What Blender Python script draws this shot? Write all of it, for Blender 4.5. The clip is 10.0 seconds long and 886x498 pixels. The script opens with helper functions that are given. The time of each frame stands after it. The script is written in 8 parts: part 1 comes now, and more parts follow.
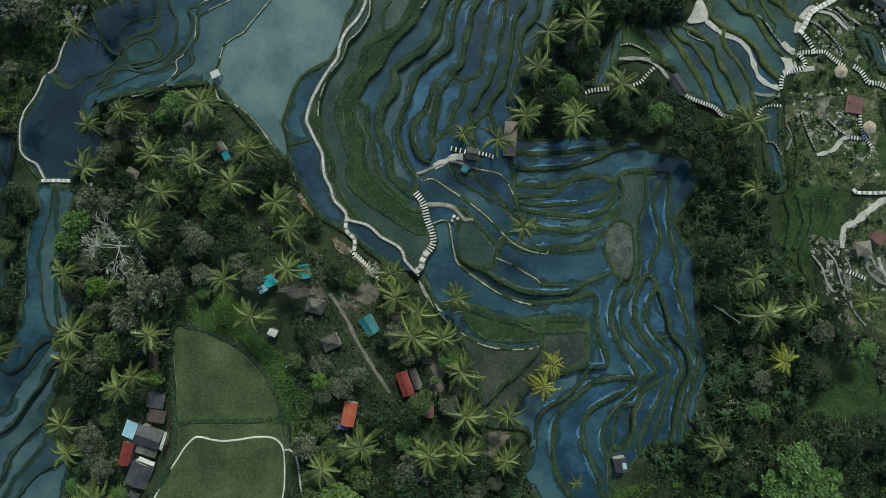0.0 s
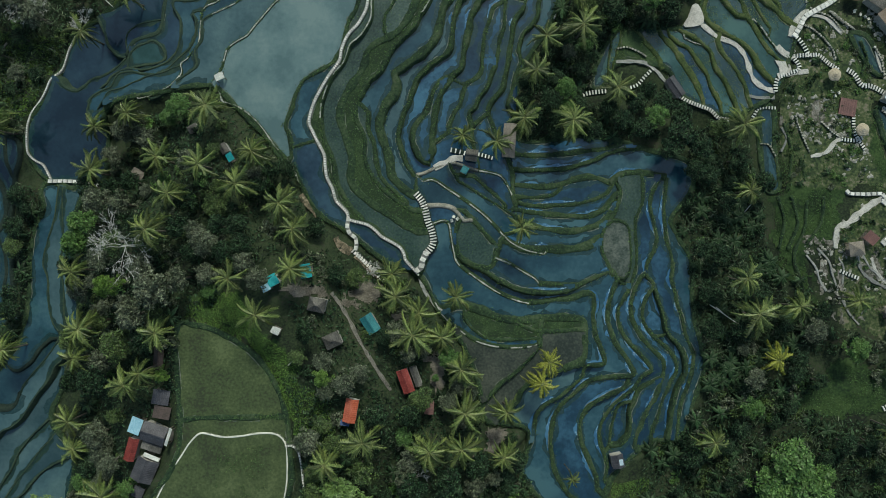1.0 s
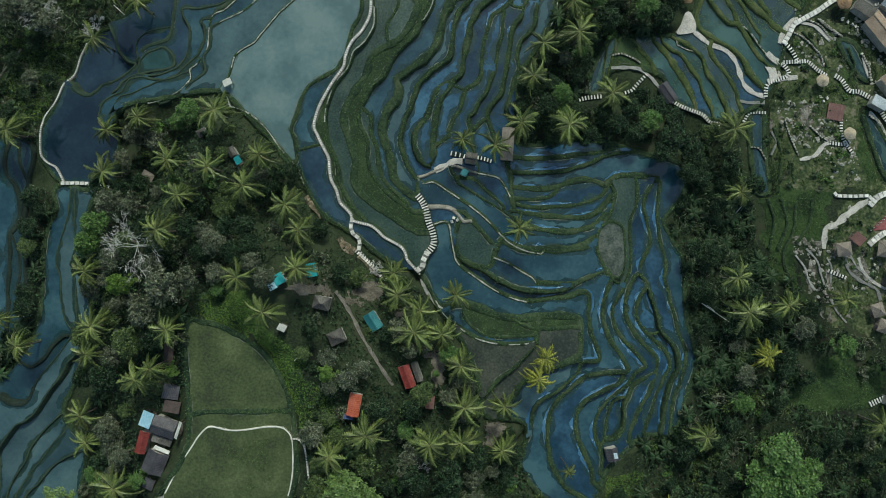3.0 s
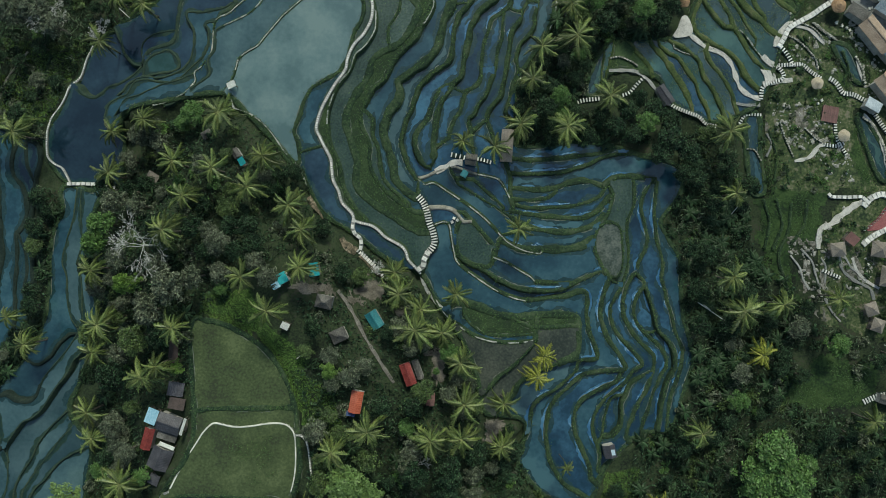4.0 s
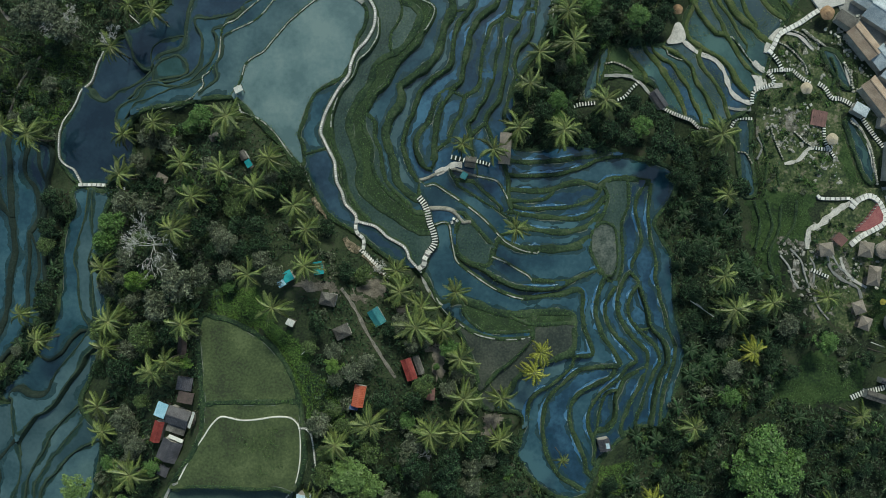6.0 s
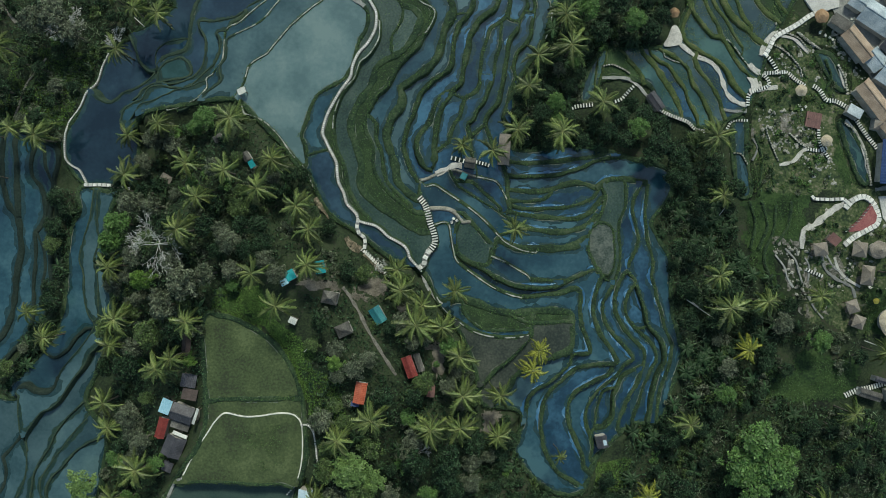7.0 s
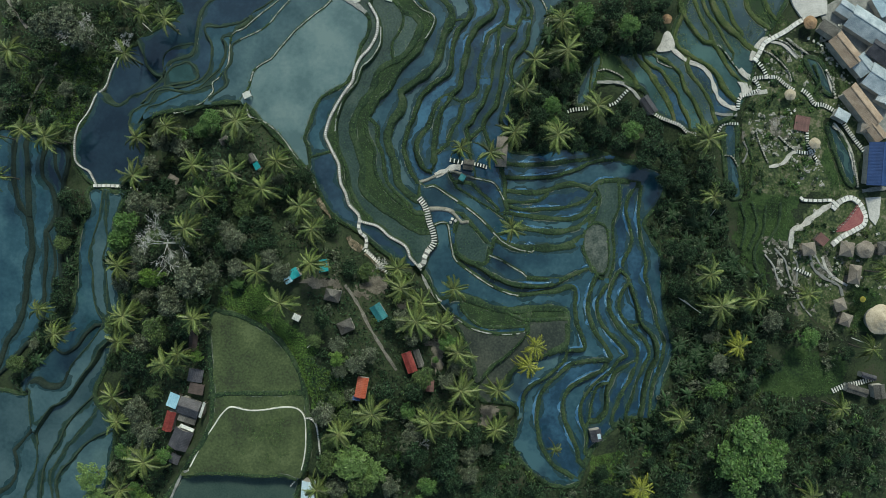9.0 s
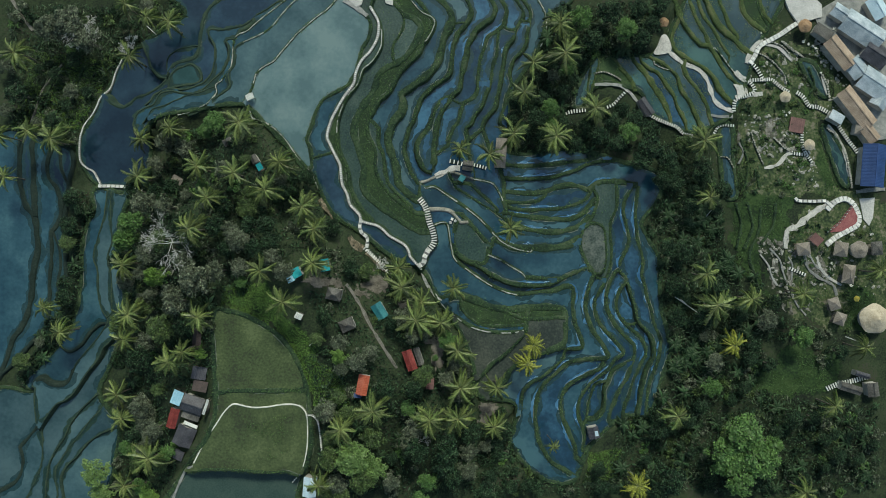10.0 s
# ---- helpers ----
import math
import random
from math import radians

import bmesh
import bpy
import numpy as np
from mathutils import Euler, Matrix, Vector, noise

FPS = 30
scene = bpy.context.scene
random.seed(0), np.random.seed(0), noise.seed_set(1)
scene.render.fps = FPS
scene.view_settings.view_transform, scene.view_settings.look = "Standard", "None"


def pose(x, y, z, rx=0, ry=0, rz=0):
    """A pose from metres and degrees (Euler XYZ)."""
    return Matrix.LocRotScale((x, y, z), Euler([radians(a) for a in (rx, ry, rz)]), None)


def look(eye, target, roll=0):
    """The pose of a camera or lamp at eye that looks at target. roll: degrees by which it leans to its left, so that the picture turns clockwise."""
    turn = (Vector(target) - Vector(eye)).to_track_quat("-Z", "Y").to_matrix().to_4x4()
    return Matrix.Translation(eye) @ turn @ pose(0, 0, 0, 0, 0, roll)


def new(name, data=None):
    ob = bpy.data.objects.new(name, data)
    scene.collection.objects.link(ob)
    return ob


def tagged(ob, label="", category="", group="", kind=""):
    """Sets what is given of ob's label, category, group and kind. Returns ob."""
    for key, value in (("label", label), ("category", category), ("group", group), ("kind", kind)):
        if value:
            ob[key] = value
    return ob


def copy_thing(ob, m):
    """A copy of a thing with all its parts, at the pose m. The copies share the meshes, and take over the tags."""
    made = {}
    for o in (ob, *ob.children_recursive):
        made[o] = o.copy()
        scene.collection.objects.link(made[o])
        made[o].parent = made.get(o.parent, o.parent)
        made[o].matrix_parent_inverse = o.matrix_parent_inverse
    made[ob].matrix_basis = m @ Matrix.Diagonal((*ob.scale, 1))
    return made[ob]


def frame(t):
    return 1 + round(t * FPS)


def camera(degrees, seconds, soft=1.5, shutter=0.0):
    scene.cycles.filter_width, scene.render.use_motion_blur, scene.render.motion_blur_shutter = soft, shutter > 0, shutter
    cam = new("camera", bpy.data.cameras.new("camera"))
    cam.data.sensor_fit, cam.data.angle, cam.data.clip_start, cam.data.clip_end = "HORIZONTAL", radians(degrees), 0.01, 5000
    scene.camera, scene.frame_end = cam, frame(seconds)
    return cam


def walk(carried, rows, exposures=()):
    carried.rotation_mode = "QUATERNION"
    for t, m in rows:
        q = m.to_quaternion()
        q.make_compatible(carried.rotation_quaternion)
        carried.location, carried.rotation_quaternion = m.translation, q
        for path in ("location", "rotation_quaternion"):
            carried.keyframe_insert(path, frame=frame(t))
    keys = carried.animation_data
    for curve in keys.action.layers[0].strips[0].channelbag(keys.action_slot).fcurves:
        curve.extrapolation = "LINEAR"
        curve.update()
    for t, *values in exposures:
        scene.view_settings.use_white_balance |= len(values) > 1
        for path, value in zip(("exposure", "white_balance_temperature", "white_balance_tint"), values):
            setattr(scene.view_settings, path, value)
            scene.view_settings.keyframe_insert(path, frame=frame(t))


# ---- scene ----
cam = camera(61.3, 10.0, soft=0.6)
METRES, EYE, TILT, LEAN, TURN = 27.0, 148.5, -90.0, 0.0, 0.0
ROWS = [
    (0.0, 0.0, 0.0, 0.0, 0.0, 0.0, -0.0),
    (0.5, -0.0018, -0.0493, 0.0011, -0.01, -0.02, -0.03),
    (1.0, 0.0007, -0.0995, -0.0014, -0.0, 0.0, -0.05),
    (1.5, 0.0, -0.149, -0.0036, -0.01, 0.01, -0.06),
    (2.0, -0.0007, -0.1992, -0.0044, 0.01, 0.03, -0.05),
    (2.5, -0.0004, -0.2492, -0.0056, 0.01, 0.05, -0.07),
    (4.0, -0.0037, -0.3992, -0.0096, 0.01, 0.07, -0.13),
    (4.5, -0.0042, -0.4491, -0.0101, 0.0, 0.08, -0.15),
    (5.0, -0.0038, -0.499, -0.0115, 0.02, 0.09, -0.17),
    (5.5, -0.0042, -0.5487, -0.0125, 0.01, 0.08, -0.19),
    (7.0, -0.0031, -0.6996, -0.0151, 0.02, 0.04, -0.27),
    (7.5, -0.0022, -0.7495, -0.0162, 0.02, 0.03, -0.3),
    (8.0, -0.0013, -0.7994, -0.0184, 0.01, 0.03, -0.32),
    (8.5, 0.0008, -0.8493, -0.0202, 0.0, 0.04, -0.33),
    (9.0, 0.0021, -0.8991, -0.0216, -0.01, 0.04, -0.33),
    (9.5, 0.0035, -0.9495, -0.0228, -0.03, 0.06, -0.35),
    (10.0, 0.0023, -0.9992, -0.025, -0.02, 0.05, -0.37),
]

walk(cam, [(t, pose(0, 0, EYE, TILT, LEAN, TURN) @ pose(METRES * x, METRES * y, METRES * z, 90 + pitch, roll, yaw)) for t, x, y, z, yaw, pitch, roll in ROWS],
     exposures=[(0.0, 0.49, 6500, -2), (10.0, 0.64, 6500, -2)])

# ---- light: overcast evening sky, broad soft sun ----
SUN_EL, SUN_AZ = 48.0, 12.0
world = bpy.data.worlds.new("overcast_sky")
scene.world = world
world.use_nodes = True
wn = world.node_tree.nodes
sky = wn.new("ShaderNodeTexSky")
sky.sky_type = "NISHITA"
sky.sun_disc = False
sky.sun_elevation, sky.sun_rotation = radians(SUN_EL), radians(SUN_AZ)
sky.air_density, sky.dust_density = 1.2, 2.0
wn["Background"].inputs["Strength"].default_value = 0.068
world.node_tree.links.new(sky.outputs[0], wn["Background"].inputs["Color"])
sun = new("sun", bpy.data.lights.new("sun", "SUN"))
sun.data.energy, sun.data.angle, sun.data.color = 1.5, radians(9), (1.0, 0.95, 0.86)
sun_dir = Vector((math.sin(radians(SUN_AZ)) * math.cos(radians(SUN_EL)), math.cos(radians(SUN_AZ)) * math.cos(radians(SUN_EL)), math.sin(radians(SUN_EL))))
sun.matrix_world = look(sun_dir * 300, (0, 0, 0))


# ---- materials ----
def material(name, colours, scale=0.6, fine=6.0, rough=0.9, bump=0.25, spec=0.3, metal=0.0, vary=0.0, space="world", island=False, grain=0.5):
    """Two scales of noise through a ramp of colours, with bump; vary: lightness change from piece to piece."""
    m = bpy.data.materials.new(name)
    m.use_nodes = True
    n, l = m.node_tree.nodes, m.node_tree.links
    p = n["Principled BSDF"]
    p.inputs["Roughness"].default_value = rough
    p.inputs["Specular IOR Level"].default_value = spec
    p.inputs["Metallic"].default_value = metal
    if space == "world":
        co = n.new("ShaderNodeNewGeometry").outputs["Position"]
    else:
        co = n.new("ShaderNodeTexCoord").outputs["Object"]
    big, small = n.new("ShaderNodeTexNoise"), n.new("ShaderNodeTexNoise")
    big.inputs["Scale"].default_value, big.inputs["Detail"].default_value = scale, 5
    small.inputs["Scale"].default_value, small.inputs["Detail"].default_value = fine, 4
    for t in (big, small):
        l.new(co, t.inputs["Vector"])
    mix = n.new("ShaderNodeMath")
    mix.operation = "MULTIPLY_ADD"
    mix.inputs[1].default_value = grain
    l.new(small.outputs["Fac"], mix.inputs[0])
    sc = n.new("ShaderNodeMath")
    sc.operation = "MULTIPLY"
    sc.inputs[1].default_value = 1 - grain
    l.new(big.outputs["Fac"], sc.inputs[0])
    l.new(sc.outputs[0], mix.inputs[2])
    ramp = n.new("ShaderNodeValToRGB")
    els = ramp.color_ramp.elements
    for i in range(len(colours) - 2):
        els.new(0.5)
    for i, c in enumerate(colours):
        els[i].position = 0.38 + 0.24 * i / max(1, len(colours) - 1)
        els[i].color = (*c, 1)
    l.new(mix.outputs[0], ramp.inputs["Fac"])
    colour = ramp.outputs["Color"]
    if vary:
        if island:
            r = n.new("ShaderNodeNewGeometry").outputs["Random Per Island"]
        else:
            r = n.new("ShaderNodeObjectInfo").outputs["Random"]
        mr = n.new("ShaderNodeMapRange")
        mr.inputs["To Min"].default_value, mr.inputs["To Max"].default_value = 1 - vary, 1 + vary
        if island:
            # highlights painted into the colour: few leaves much lighter, most stay dull
            sq = n.new("ShaderNodeMath")
            sq.operation = "POWER"
            sq.inputs[1].default_value = 2.0
            l.new(r, sq.inputs[0])
            r, mr.inputs["To Max"].default_value = sq.outputs[0], 1 + 2 * vary
        l.new(r, mr.inputs["Value"])
        hsv = n.new("ShaderNodeHueSaturation")
        l.new(mr.outputs[0], hsv.inputs["Value"])
        l.new(colour, hsv.inputs["Color"])
        colour = hsv.outputs["Color"]
    l.new(colour, p.inputs["Base Color"])
    if bump:
        b = n.new("ShaderNodeBump")
        b.inputs["Strength"].default_value, b.inputs["Distance"].default_value = bump, 0.1
        l.new(small.outputs["Fac"], b.inputs["Height"])
        l.new(b.outputs[0], p.inputs["Normal"])
    return m


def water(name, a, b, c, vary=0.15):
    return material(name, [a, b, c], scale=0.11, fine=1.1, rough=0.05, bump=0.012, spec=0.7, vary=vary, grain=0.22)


# wide ramps and vary put crown highlights and dark gaps into the leaf colour
def leafy(name, colours, vary=0.5, gloss=0.32):
    return material(name, colours, scale=0.5, fine=5, rough=0.5, bump=0, spec=gloss, vary=vary, island=True)


MAT = {
    "ground": material("ground_grass_and_soil", [(0.010, 0.015, 0.010), (0.022, 0.036, 0.016), (0.034, 0.054, 0.022), (0.047, 0.047, 0.032)], 0.15, 2.4),
    "g": material("bund_grass", [(0.010, 0.024, 0.014), (0.020, 0.042, 0.021), (0.034, 0.063, 0.028), (0.062, 0.088, 0.048)], 0.22, 1.6),
    "silt": material("shallow_silt", [(0.012, 0.037, 0.041), (0.020, 0.050, 0.053), (0.033, 0.064, 0.062)], 0.35, 2.5, rough=0.12, bump=0.05, spec=0.6),
    "moss": material("garden_turf", [(0.020, 0.036, 0.018), (0.046, 0.072, 0.028), (0.085, 0.110, 0.046), (0.175, 0.165, 0.115)], 0.35, 1.5, grain=0.55),
    "lush": material("lush_turf", [(0.012, 0.026, 0.011), (0.021, 0.046, 0.014), (0.036, 0.070, 0.020), (0.054, 0.092, 0.028)], 0.2, 1.8),
    "rubble": material("pale_rubble", [(0.043, 0.051, 0.034), (0.102, 0.102, 0.081), (0.196, 0.187, 0.157), (0.281, 0.272, 0.238)], 0.5, 2.2),
    "d": material("dark_bund", [(0.008, 0.018, 0.014), (0.015, 0.029, 0.022), (0.026, 0.041, 0.030)], 0.3, 2.0),
    "o": material("olive_bund", [(0.018, 0.038, 0.027), (0.032, 0.056, 0.036), (0.050, 0.076, 0.046)], 0.3, 2.4),
    "m": material("mossy_bank", [(0.026, 0.046, 0.018), (0.054, 0.082, 0.027), (0.086, 0.116, 0.040), (0.135, 0.140, 0.070)], 0.3, 2.6),
    "pondweed": material("pond_weed", [(0.011, 0.030, 0.030), (0.018, 0.042, 0.032), (0.032, 0.058, 0.036)], 0.4, 2.4, rough=0.35),
    "rim": material("dried_mud_rim", [(0.060, 0.082, 0.062), (0.110, 0.134, 0.102), (0.20, 0.22, 0.175)], 0.7, 4.0),
    "p": material("pale_bund", [(0.07, 0.085, 0.06), (0.26, 0.28, 0.25), (0.44, 0.45, 0.41), (0.56, 0.56, 0.52)], 0.8, 4.0),
    "s": material("sandy_bund", [(0.12, 0.12, 0.1), (0.24, 0.24, 0.2), (0.36, 0.35, 0.3)], 0.6, 3.0),
    "w": material("white_path", [(0.5, 0.52, 0.44), (0.68, 0.68, 0.6), (0.76, 0.76, 0.68)], 0.6, 5.0),
    # blue in the blue, deep and teal ramps partly stands in for reflected sky
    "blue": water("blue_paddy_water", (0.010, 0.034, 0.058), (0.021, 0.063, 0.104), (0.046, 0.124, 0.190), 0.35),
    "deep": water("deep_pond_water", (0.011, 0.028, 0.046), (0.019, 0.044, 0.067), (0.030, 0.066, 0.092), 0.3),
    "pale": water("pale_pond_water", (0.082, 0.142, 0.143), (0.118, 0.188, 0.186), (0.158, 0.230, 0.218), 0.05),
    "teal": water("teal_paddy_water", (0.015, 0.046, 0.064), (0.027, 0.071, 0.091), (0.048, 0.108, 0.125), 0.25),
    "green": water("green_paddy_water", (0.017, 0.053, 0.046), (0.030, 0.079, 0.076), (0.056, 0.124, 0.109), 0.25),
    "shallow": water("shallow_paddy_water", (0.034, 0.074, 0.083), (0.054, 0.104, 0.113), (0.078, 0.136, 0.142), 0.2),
    # the next two: bright blue and near-white paint the sky's glints beside bunds
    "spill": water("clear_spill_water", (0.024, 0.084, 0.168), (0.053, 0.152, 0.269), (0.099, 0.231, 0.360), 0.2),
    "foam": material("water_foam", [(0.12, 0.26, 0.36), (0.26, 0.42, 0.52), (0.46, 0.6, 0.68)], 0.8, 4, rough=0.3),
    "mud": material("paddy_mud", [(0.013, 0.036, 0.031), (0.024, 0.055, 0.047), (0.038, 0.075, 0.062), (0.062, 0.098, 0.078)], 0.16, 2.2, rough=0.45, vary=0.2),
    "darkmud": material("grey_brown_mud", [(0.018, 0.028, 0.023), (0.032, 0.044, 0.035), (0.050, 0.062, 0.048), (0.074, 0.086, 0.066)], 0.2, 2.0, rough=0.6, vary=0.1),
    "sandmud": material("dry_pale_mud", [(0.034, 0.054, 0.046), (0.078, 0.100, 0.085), (0.125, 0.145, 0.125)], 0.5, 2.2),
    "grass": material("terrace_grass", [(0.036, 0.055, 0.033), (0.022, 0.044, 0.020), (0.036, 0.068, 0.027), (0.060, 0.096, 0.040)], 0.25, 3.5, vary=0.15),
    "lawn": material("mown_lawn", [(0.036, 0.048, 0.025), (0.051, 0.074, 0.031), (0.070, 0.097, 0.040), (0.096, 0.126, 0.056)], 0.14, 2.0, vary=0.08, grain=0.42),
    "rice": material("young_rice", [(0.03, 0.06, 0.05), (0.045, 0.078, 0.064), (0.058, 0.092, 0.072)], 0.2, 3.0, rough=0.4),
    "stone": material("grey_stone", [(0.16, 0.17, 0.16), (0.26, 0.27, 0.25), (0.36, 0.36, 0.33)], 0.9, 5, vary=0.2),
    "block": material("concrete_block", [(0.506, 0.517, 0.473), (0.682, 0.682, 0.627), (0.814, 0.803, 0.748)], 1.0, 6, vary=0.22),
    "sand": material("pale_sand", [(0.34, 0.34, 0.3), (0.5, 0.49, 0.44), (0.62, 0.61, 0.55)], 0.6, 4),
    "concrete": material("pale_concrete", [(0.4, 0.41, 0.38), (0.52, 0.52, 0.48), (0.62, 0.62, 0.58)], 0.3, 3),
    "dirt": material("dirt_path", [(0.10, 0.096, 0.080), (0.175, 0.167, 0.142), (0.275, 0.262, 0.225)], 0.5, 4),
    "soil": material("bank_soil", [(0.045, 0.050, 0.030), (0.110, 0.095, 0.062), (0.230, 0.190, 0.130), (0.42, 0.35, 0.25)], 0.7, 2.2),
    "rock": material("pale_rock", [(0.17, 0.18, 0.145), (0.33, 0.33, 0.28), (0.56, 0.55, 0.49)], 0.9, 4, vary=0.3),
    "packed": material("packed_earth", [(0.066, 0.062, 0.048), (0.128, 0.118, 0.095), (0.205, 0.190, 0.155)], 0.5, 4),
    "redfloor": material("red_tiles", [(0.2, 0.07, 0.07), (0.28, 0.1, 0.1), (0.33, 0.14, 0.13)], 0.5, 4),
    "bark": material("bark", [(0.06, 0.055, 0.045), (0.12, 0.11, 0.09), (0.2, 0.19, 0.16)], 1.2, 8, space="object"),
    "palebark": material("pale_bare_bark", [(0.33, 0.34, 0.32), (0.50, 0.51, 0.48), (0.68, 0.68, 0.64)], 1.2, 8, space="object"),
    "wall": material("plaster_wall", [(0.3, 0.29, 0.26), (0.42, 0.41, 0.37), (0.5, 0.49, 0.45)], 0.6, 4, space="object"),
    "timber": material("weathered_timber", [(0.07, 0.055, 0.04), (0.12, 0.1, 0.075), (0.18, 0.15, 0.12)], 0.8, 6, space="object"),
}
ROOF = {
    "red": [(0.13, 0.022, 0.018), (0.22, 0.040, 0.032), (0.32, 0.085, 0.07)],
    "orange": [(0.36, 0.08, 0.04), (0.5, 0.13, 0.07), (0.56, 0.18, 0.11)],
    "rust": [(0.12, 0.07, 0.06), (0.17, 0.09, 0.08), (0.22, 0.12, 0.1)],
    "brownroof": [(0.05, 0.04, 0.035), (0.08, 0.06, 0.05), (0.12, 0.09, 0.08)],
    "slate": [(0.036, 0.038, 0.044), (0.062, 0.063, 0.072), (0.110, 0.112, 0.122)],
    "grey": [(0.055, 0.055, 0.050), (0.098, 0.097, 0.088), (0.175, 0.170, 0.152)],
    "metal": [(0.238, 0.306, 0.340), (0.374, 0.442, 0.476), (0.544, 0.612, 0.629)],
    "pale": [(0.378, 0.405, 0.378), (0.513, 0.540, 0.499), (0.648, 0.675, 0.621)],
    "whiteblue": [(0.42, 0.56, 0.62), (0.52, 0.66, 0.72), (0.6, 0.72, 0.76)],
    "skyblue": [(0.2, 0.42, 0.52), (0.3, 0.52, 0.62), (0.42, 0.62, 0.7)],
    "cyan": [(0.02, 0.24, 0.26), (0.03, 0.34, 0.36), (0.06, 0.42, 0.44)],
    "teal": [(0.02, 0.12, 0.14), (0.03, 0.18, 0.2), (0.06, 0.24, 0.25)],
    "blueroof": [(0.02, 0.05, 0.14), (0.025, 0.065, 0.19), (0.035, 0.08, 0.22)],
    "tan": [(0.264, 0.204, 0.150), (0.360, 0.282, 0.210), (0.456, 0.366, 0.276)],
    "thatch": [(0.16, 0.145, 0.12), (0.24, 0.215, 0.18), (0.32, 0.29, 0.245)],
    "straw": [(0.36, 0.31, 0.22), (0.48, 0.42, 0.31), (0.56, 0.5, 0.38)],
    "yellowcloth": [(0.6, 0.48, 0.06), (0.7, 0.56, 0.08), (0.76, 0.62, 0.12)],
    "straw2": [(0.2, 0.13, 0.07), (0.29, 0.19, 0.11), (0.36, 0.25, 0.15)],
}
for key, cols in ROOF.items():
    dull = key in ("thatch", "straw", "straw2", "grey", "tan")
    MAT["roof_" + key] = material(key + "_roof", cols, 0.5, 4.5, rough=0.9 if dull else 0.5, spec=0.2 if dull else 0.4, vary=0.12)
LEAF = {
    "dark": leafy("dark_leaves", [(0.007, 0.019, 0.010), (0.020, 0.044, 0.021), (0.048, 0.082, 0.039)], 0.75, gloss=0.16),
    "fresh": leafy("fresh_leaves", [(0.048, 0.104, 0.028), (0.080, 0.160, 0.042), (0.115, 0.205, 0.052)], 0.35),
    "bright": leafy("bright_leaves", [(0.071, 0.140, 0.028), (0.120, 0.211, 0.040), (0.154, 0.253, 0.052)], 0.25),
    "lime": leafy("lime_leaves", [(0.083, 0.150, 0.042), (0.128, 0.210, 0.060), (0.165, 0.255, 0.072)], 0.25),
    "yellow": leafy("yellow_green_leaves", [(0.036, 0.066, 0.022), (0.064, 0.105, 0.032), (0.105, 0.152, 0.046)]),
    "grey": leafy("grey_green_leaves", [(0.034, 0.050, 0.030), (0.088, 0.110, 0.066), (0.165, 0.188, 0.125)], 0.6),
    "banana": leafy("banana_leaves", [(0.012, 0.029, 0.012), (0.024, 0.050, 0.020), (0.052, 0.086, 0.040)], gloss=0.16),
    "palm": material("palm_fronds", [(0.050, 0.088, 0.024), (0.112, 0.160, 0.042), (0.225, 0.270, 0.078)], 0.5, 4, rough=0.42, bump=0, spec=0.5, vary=0.55),
    "ypalm": material("young_palm_fronds", [(0.189, 0.228, 0.033), (0.276, 0.304, 0.044), (0.363, 0.380, 0.066)], 0.5, 4, rough=0.5, bump=0, spec=0.35, vary=0.35, island=True),
    "rib": material("frond_midrib", [(0.105, 0.128, 0.045), (0.17, 0.195, 0.07), (0.27, 0.29, 0.12)], 1, 6, rough=0.5, bump=0, vary=0.5),
    "meadow": leafy("meadow_grass", [(0.058, 0.122, 0.020), (0.098, 0.186, 0.030), (0.145, 0.240, 0.042)], 0.3),
    "weed": leafy("terrace_weeds", [(0.050, 0.085, 0.028), (0.092, 0.138, 0.042), (0.155, 0.195, 0.070)]),
    "reed": leafy("long_pale_leaves", [(0.026, 0.046, 0.024), (0.056, 0.082, 0.042), (0.115, 0.142, 0.088)], 0.65, gloss=0.2),
    "tuft": leafy("grass_tufts", [(0.028, 0.060, 0.017), (0.050, 0.100, 0.026), (0.082, 0.138, 0.040)]),
}

# ---- plan: ground heights, terraces ----
CONTROL = []
CONTROL += [(-95, 47, -20), (-84, 48, -20), (-89, 15, -18), (-100, -5, -18), (-100, -40, -18), (-85, -58, -17), (-64, 51, -19), (-48, 37, -7), (-25, 37, -6.6), (-34, 56, -6.5)]
CONTROL += [(-17, 62, -6.5), (16, 55, -18), (6, 34, -13), (-4, 20, -9), (-14, 3, -9), (25, -7, -9), (31, 2, -10), (46, -5, -18), (54, 10, -20), (57, -24, -21)]
CONTROL += [(42, 16, -15.5), (50, 18, -19), (56, 0, -20.5), (55, -12, -20.5), (51, -35, -19.5), (58, 20, -19.5), (40, -14, -14), (38, -46, -15), (19, -40, -6), (21, -25, -8)]
CONTROL += [(45, 42, -17), (56, 54, -16), (74, 36, -17), (90, 40, -18), (91, 0, -17), (103, -15, -19), (68, -10, -19), (74, -48, -18), (56, -42, -21), (100, -50, -18)]
CONTROL += [(108, 50, -18), (-62, -36, -2), (-47, -45, 3), (-31, -39, 4), (-39, -22, 4), (-33, -6, 4), (-18, -30, 4.5), (-58, 1, 1), (-70, -24, -7), (-78, -36, -15)]
CONTROL += [(-73, 12, -12), (-45, 22, 0), (-6, -22, 1), (-6, -50, 1), (8, -8, -9), (-26, 8, -2), (-2, -6, -7), (-70, 25, -16), (-57, 46, -15), (-70, 42, -20)]
CONTROL += [(-62, 33, -17), (-76, 55, -20)]
CON = np.array(CONTROL, float)


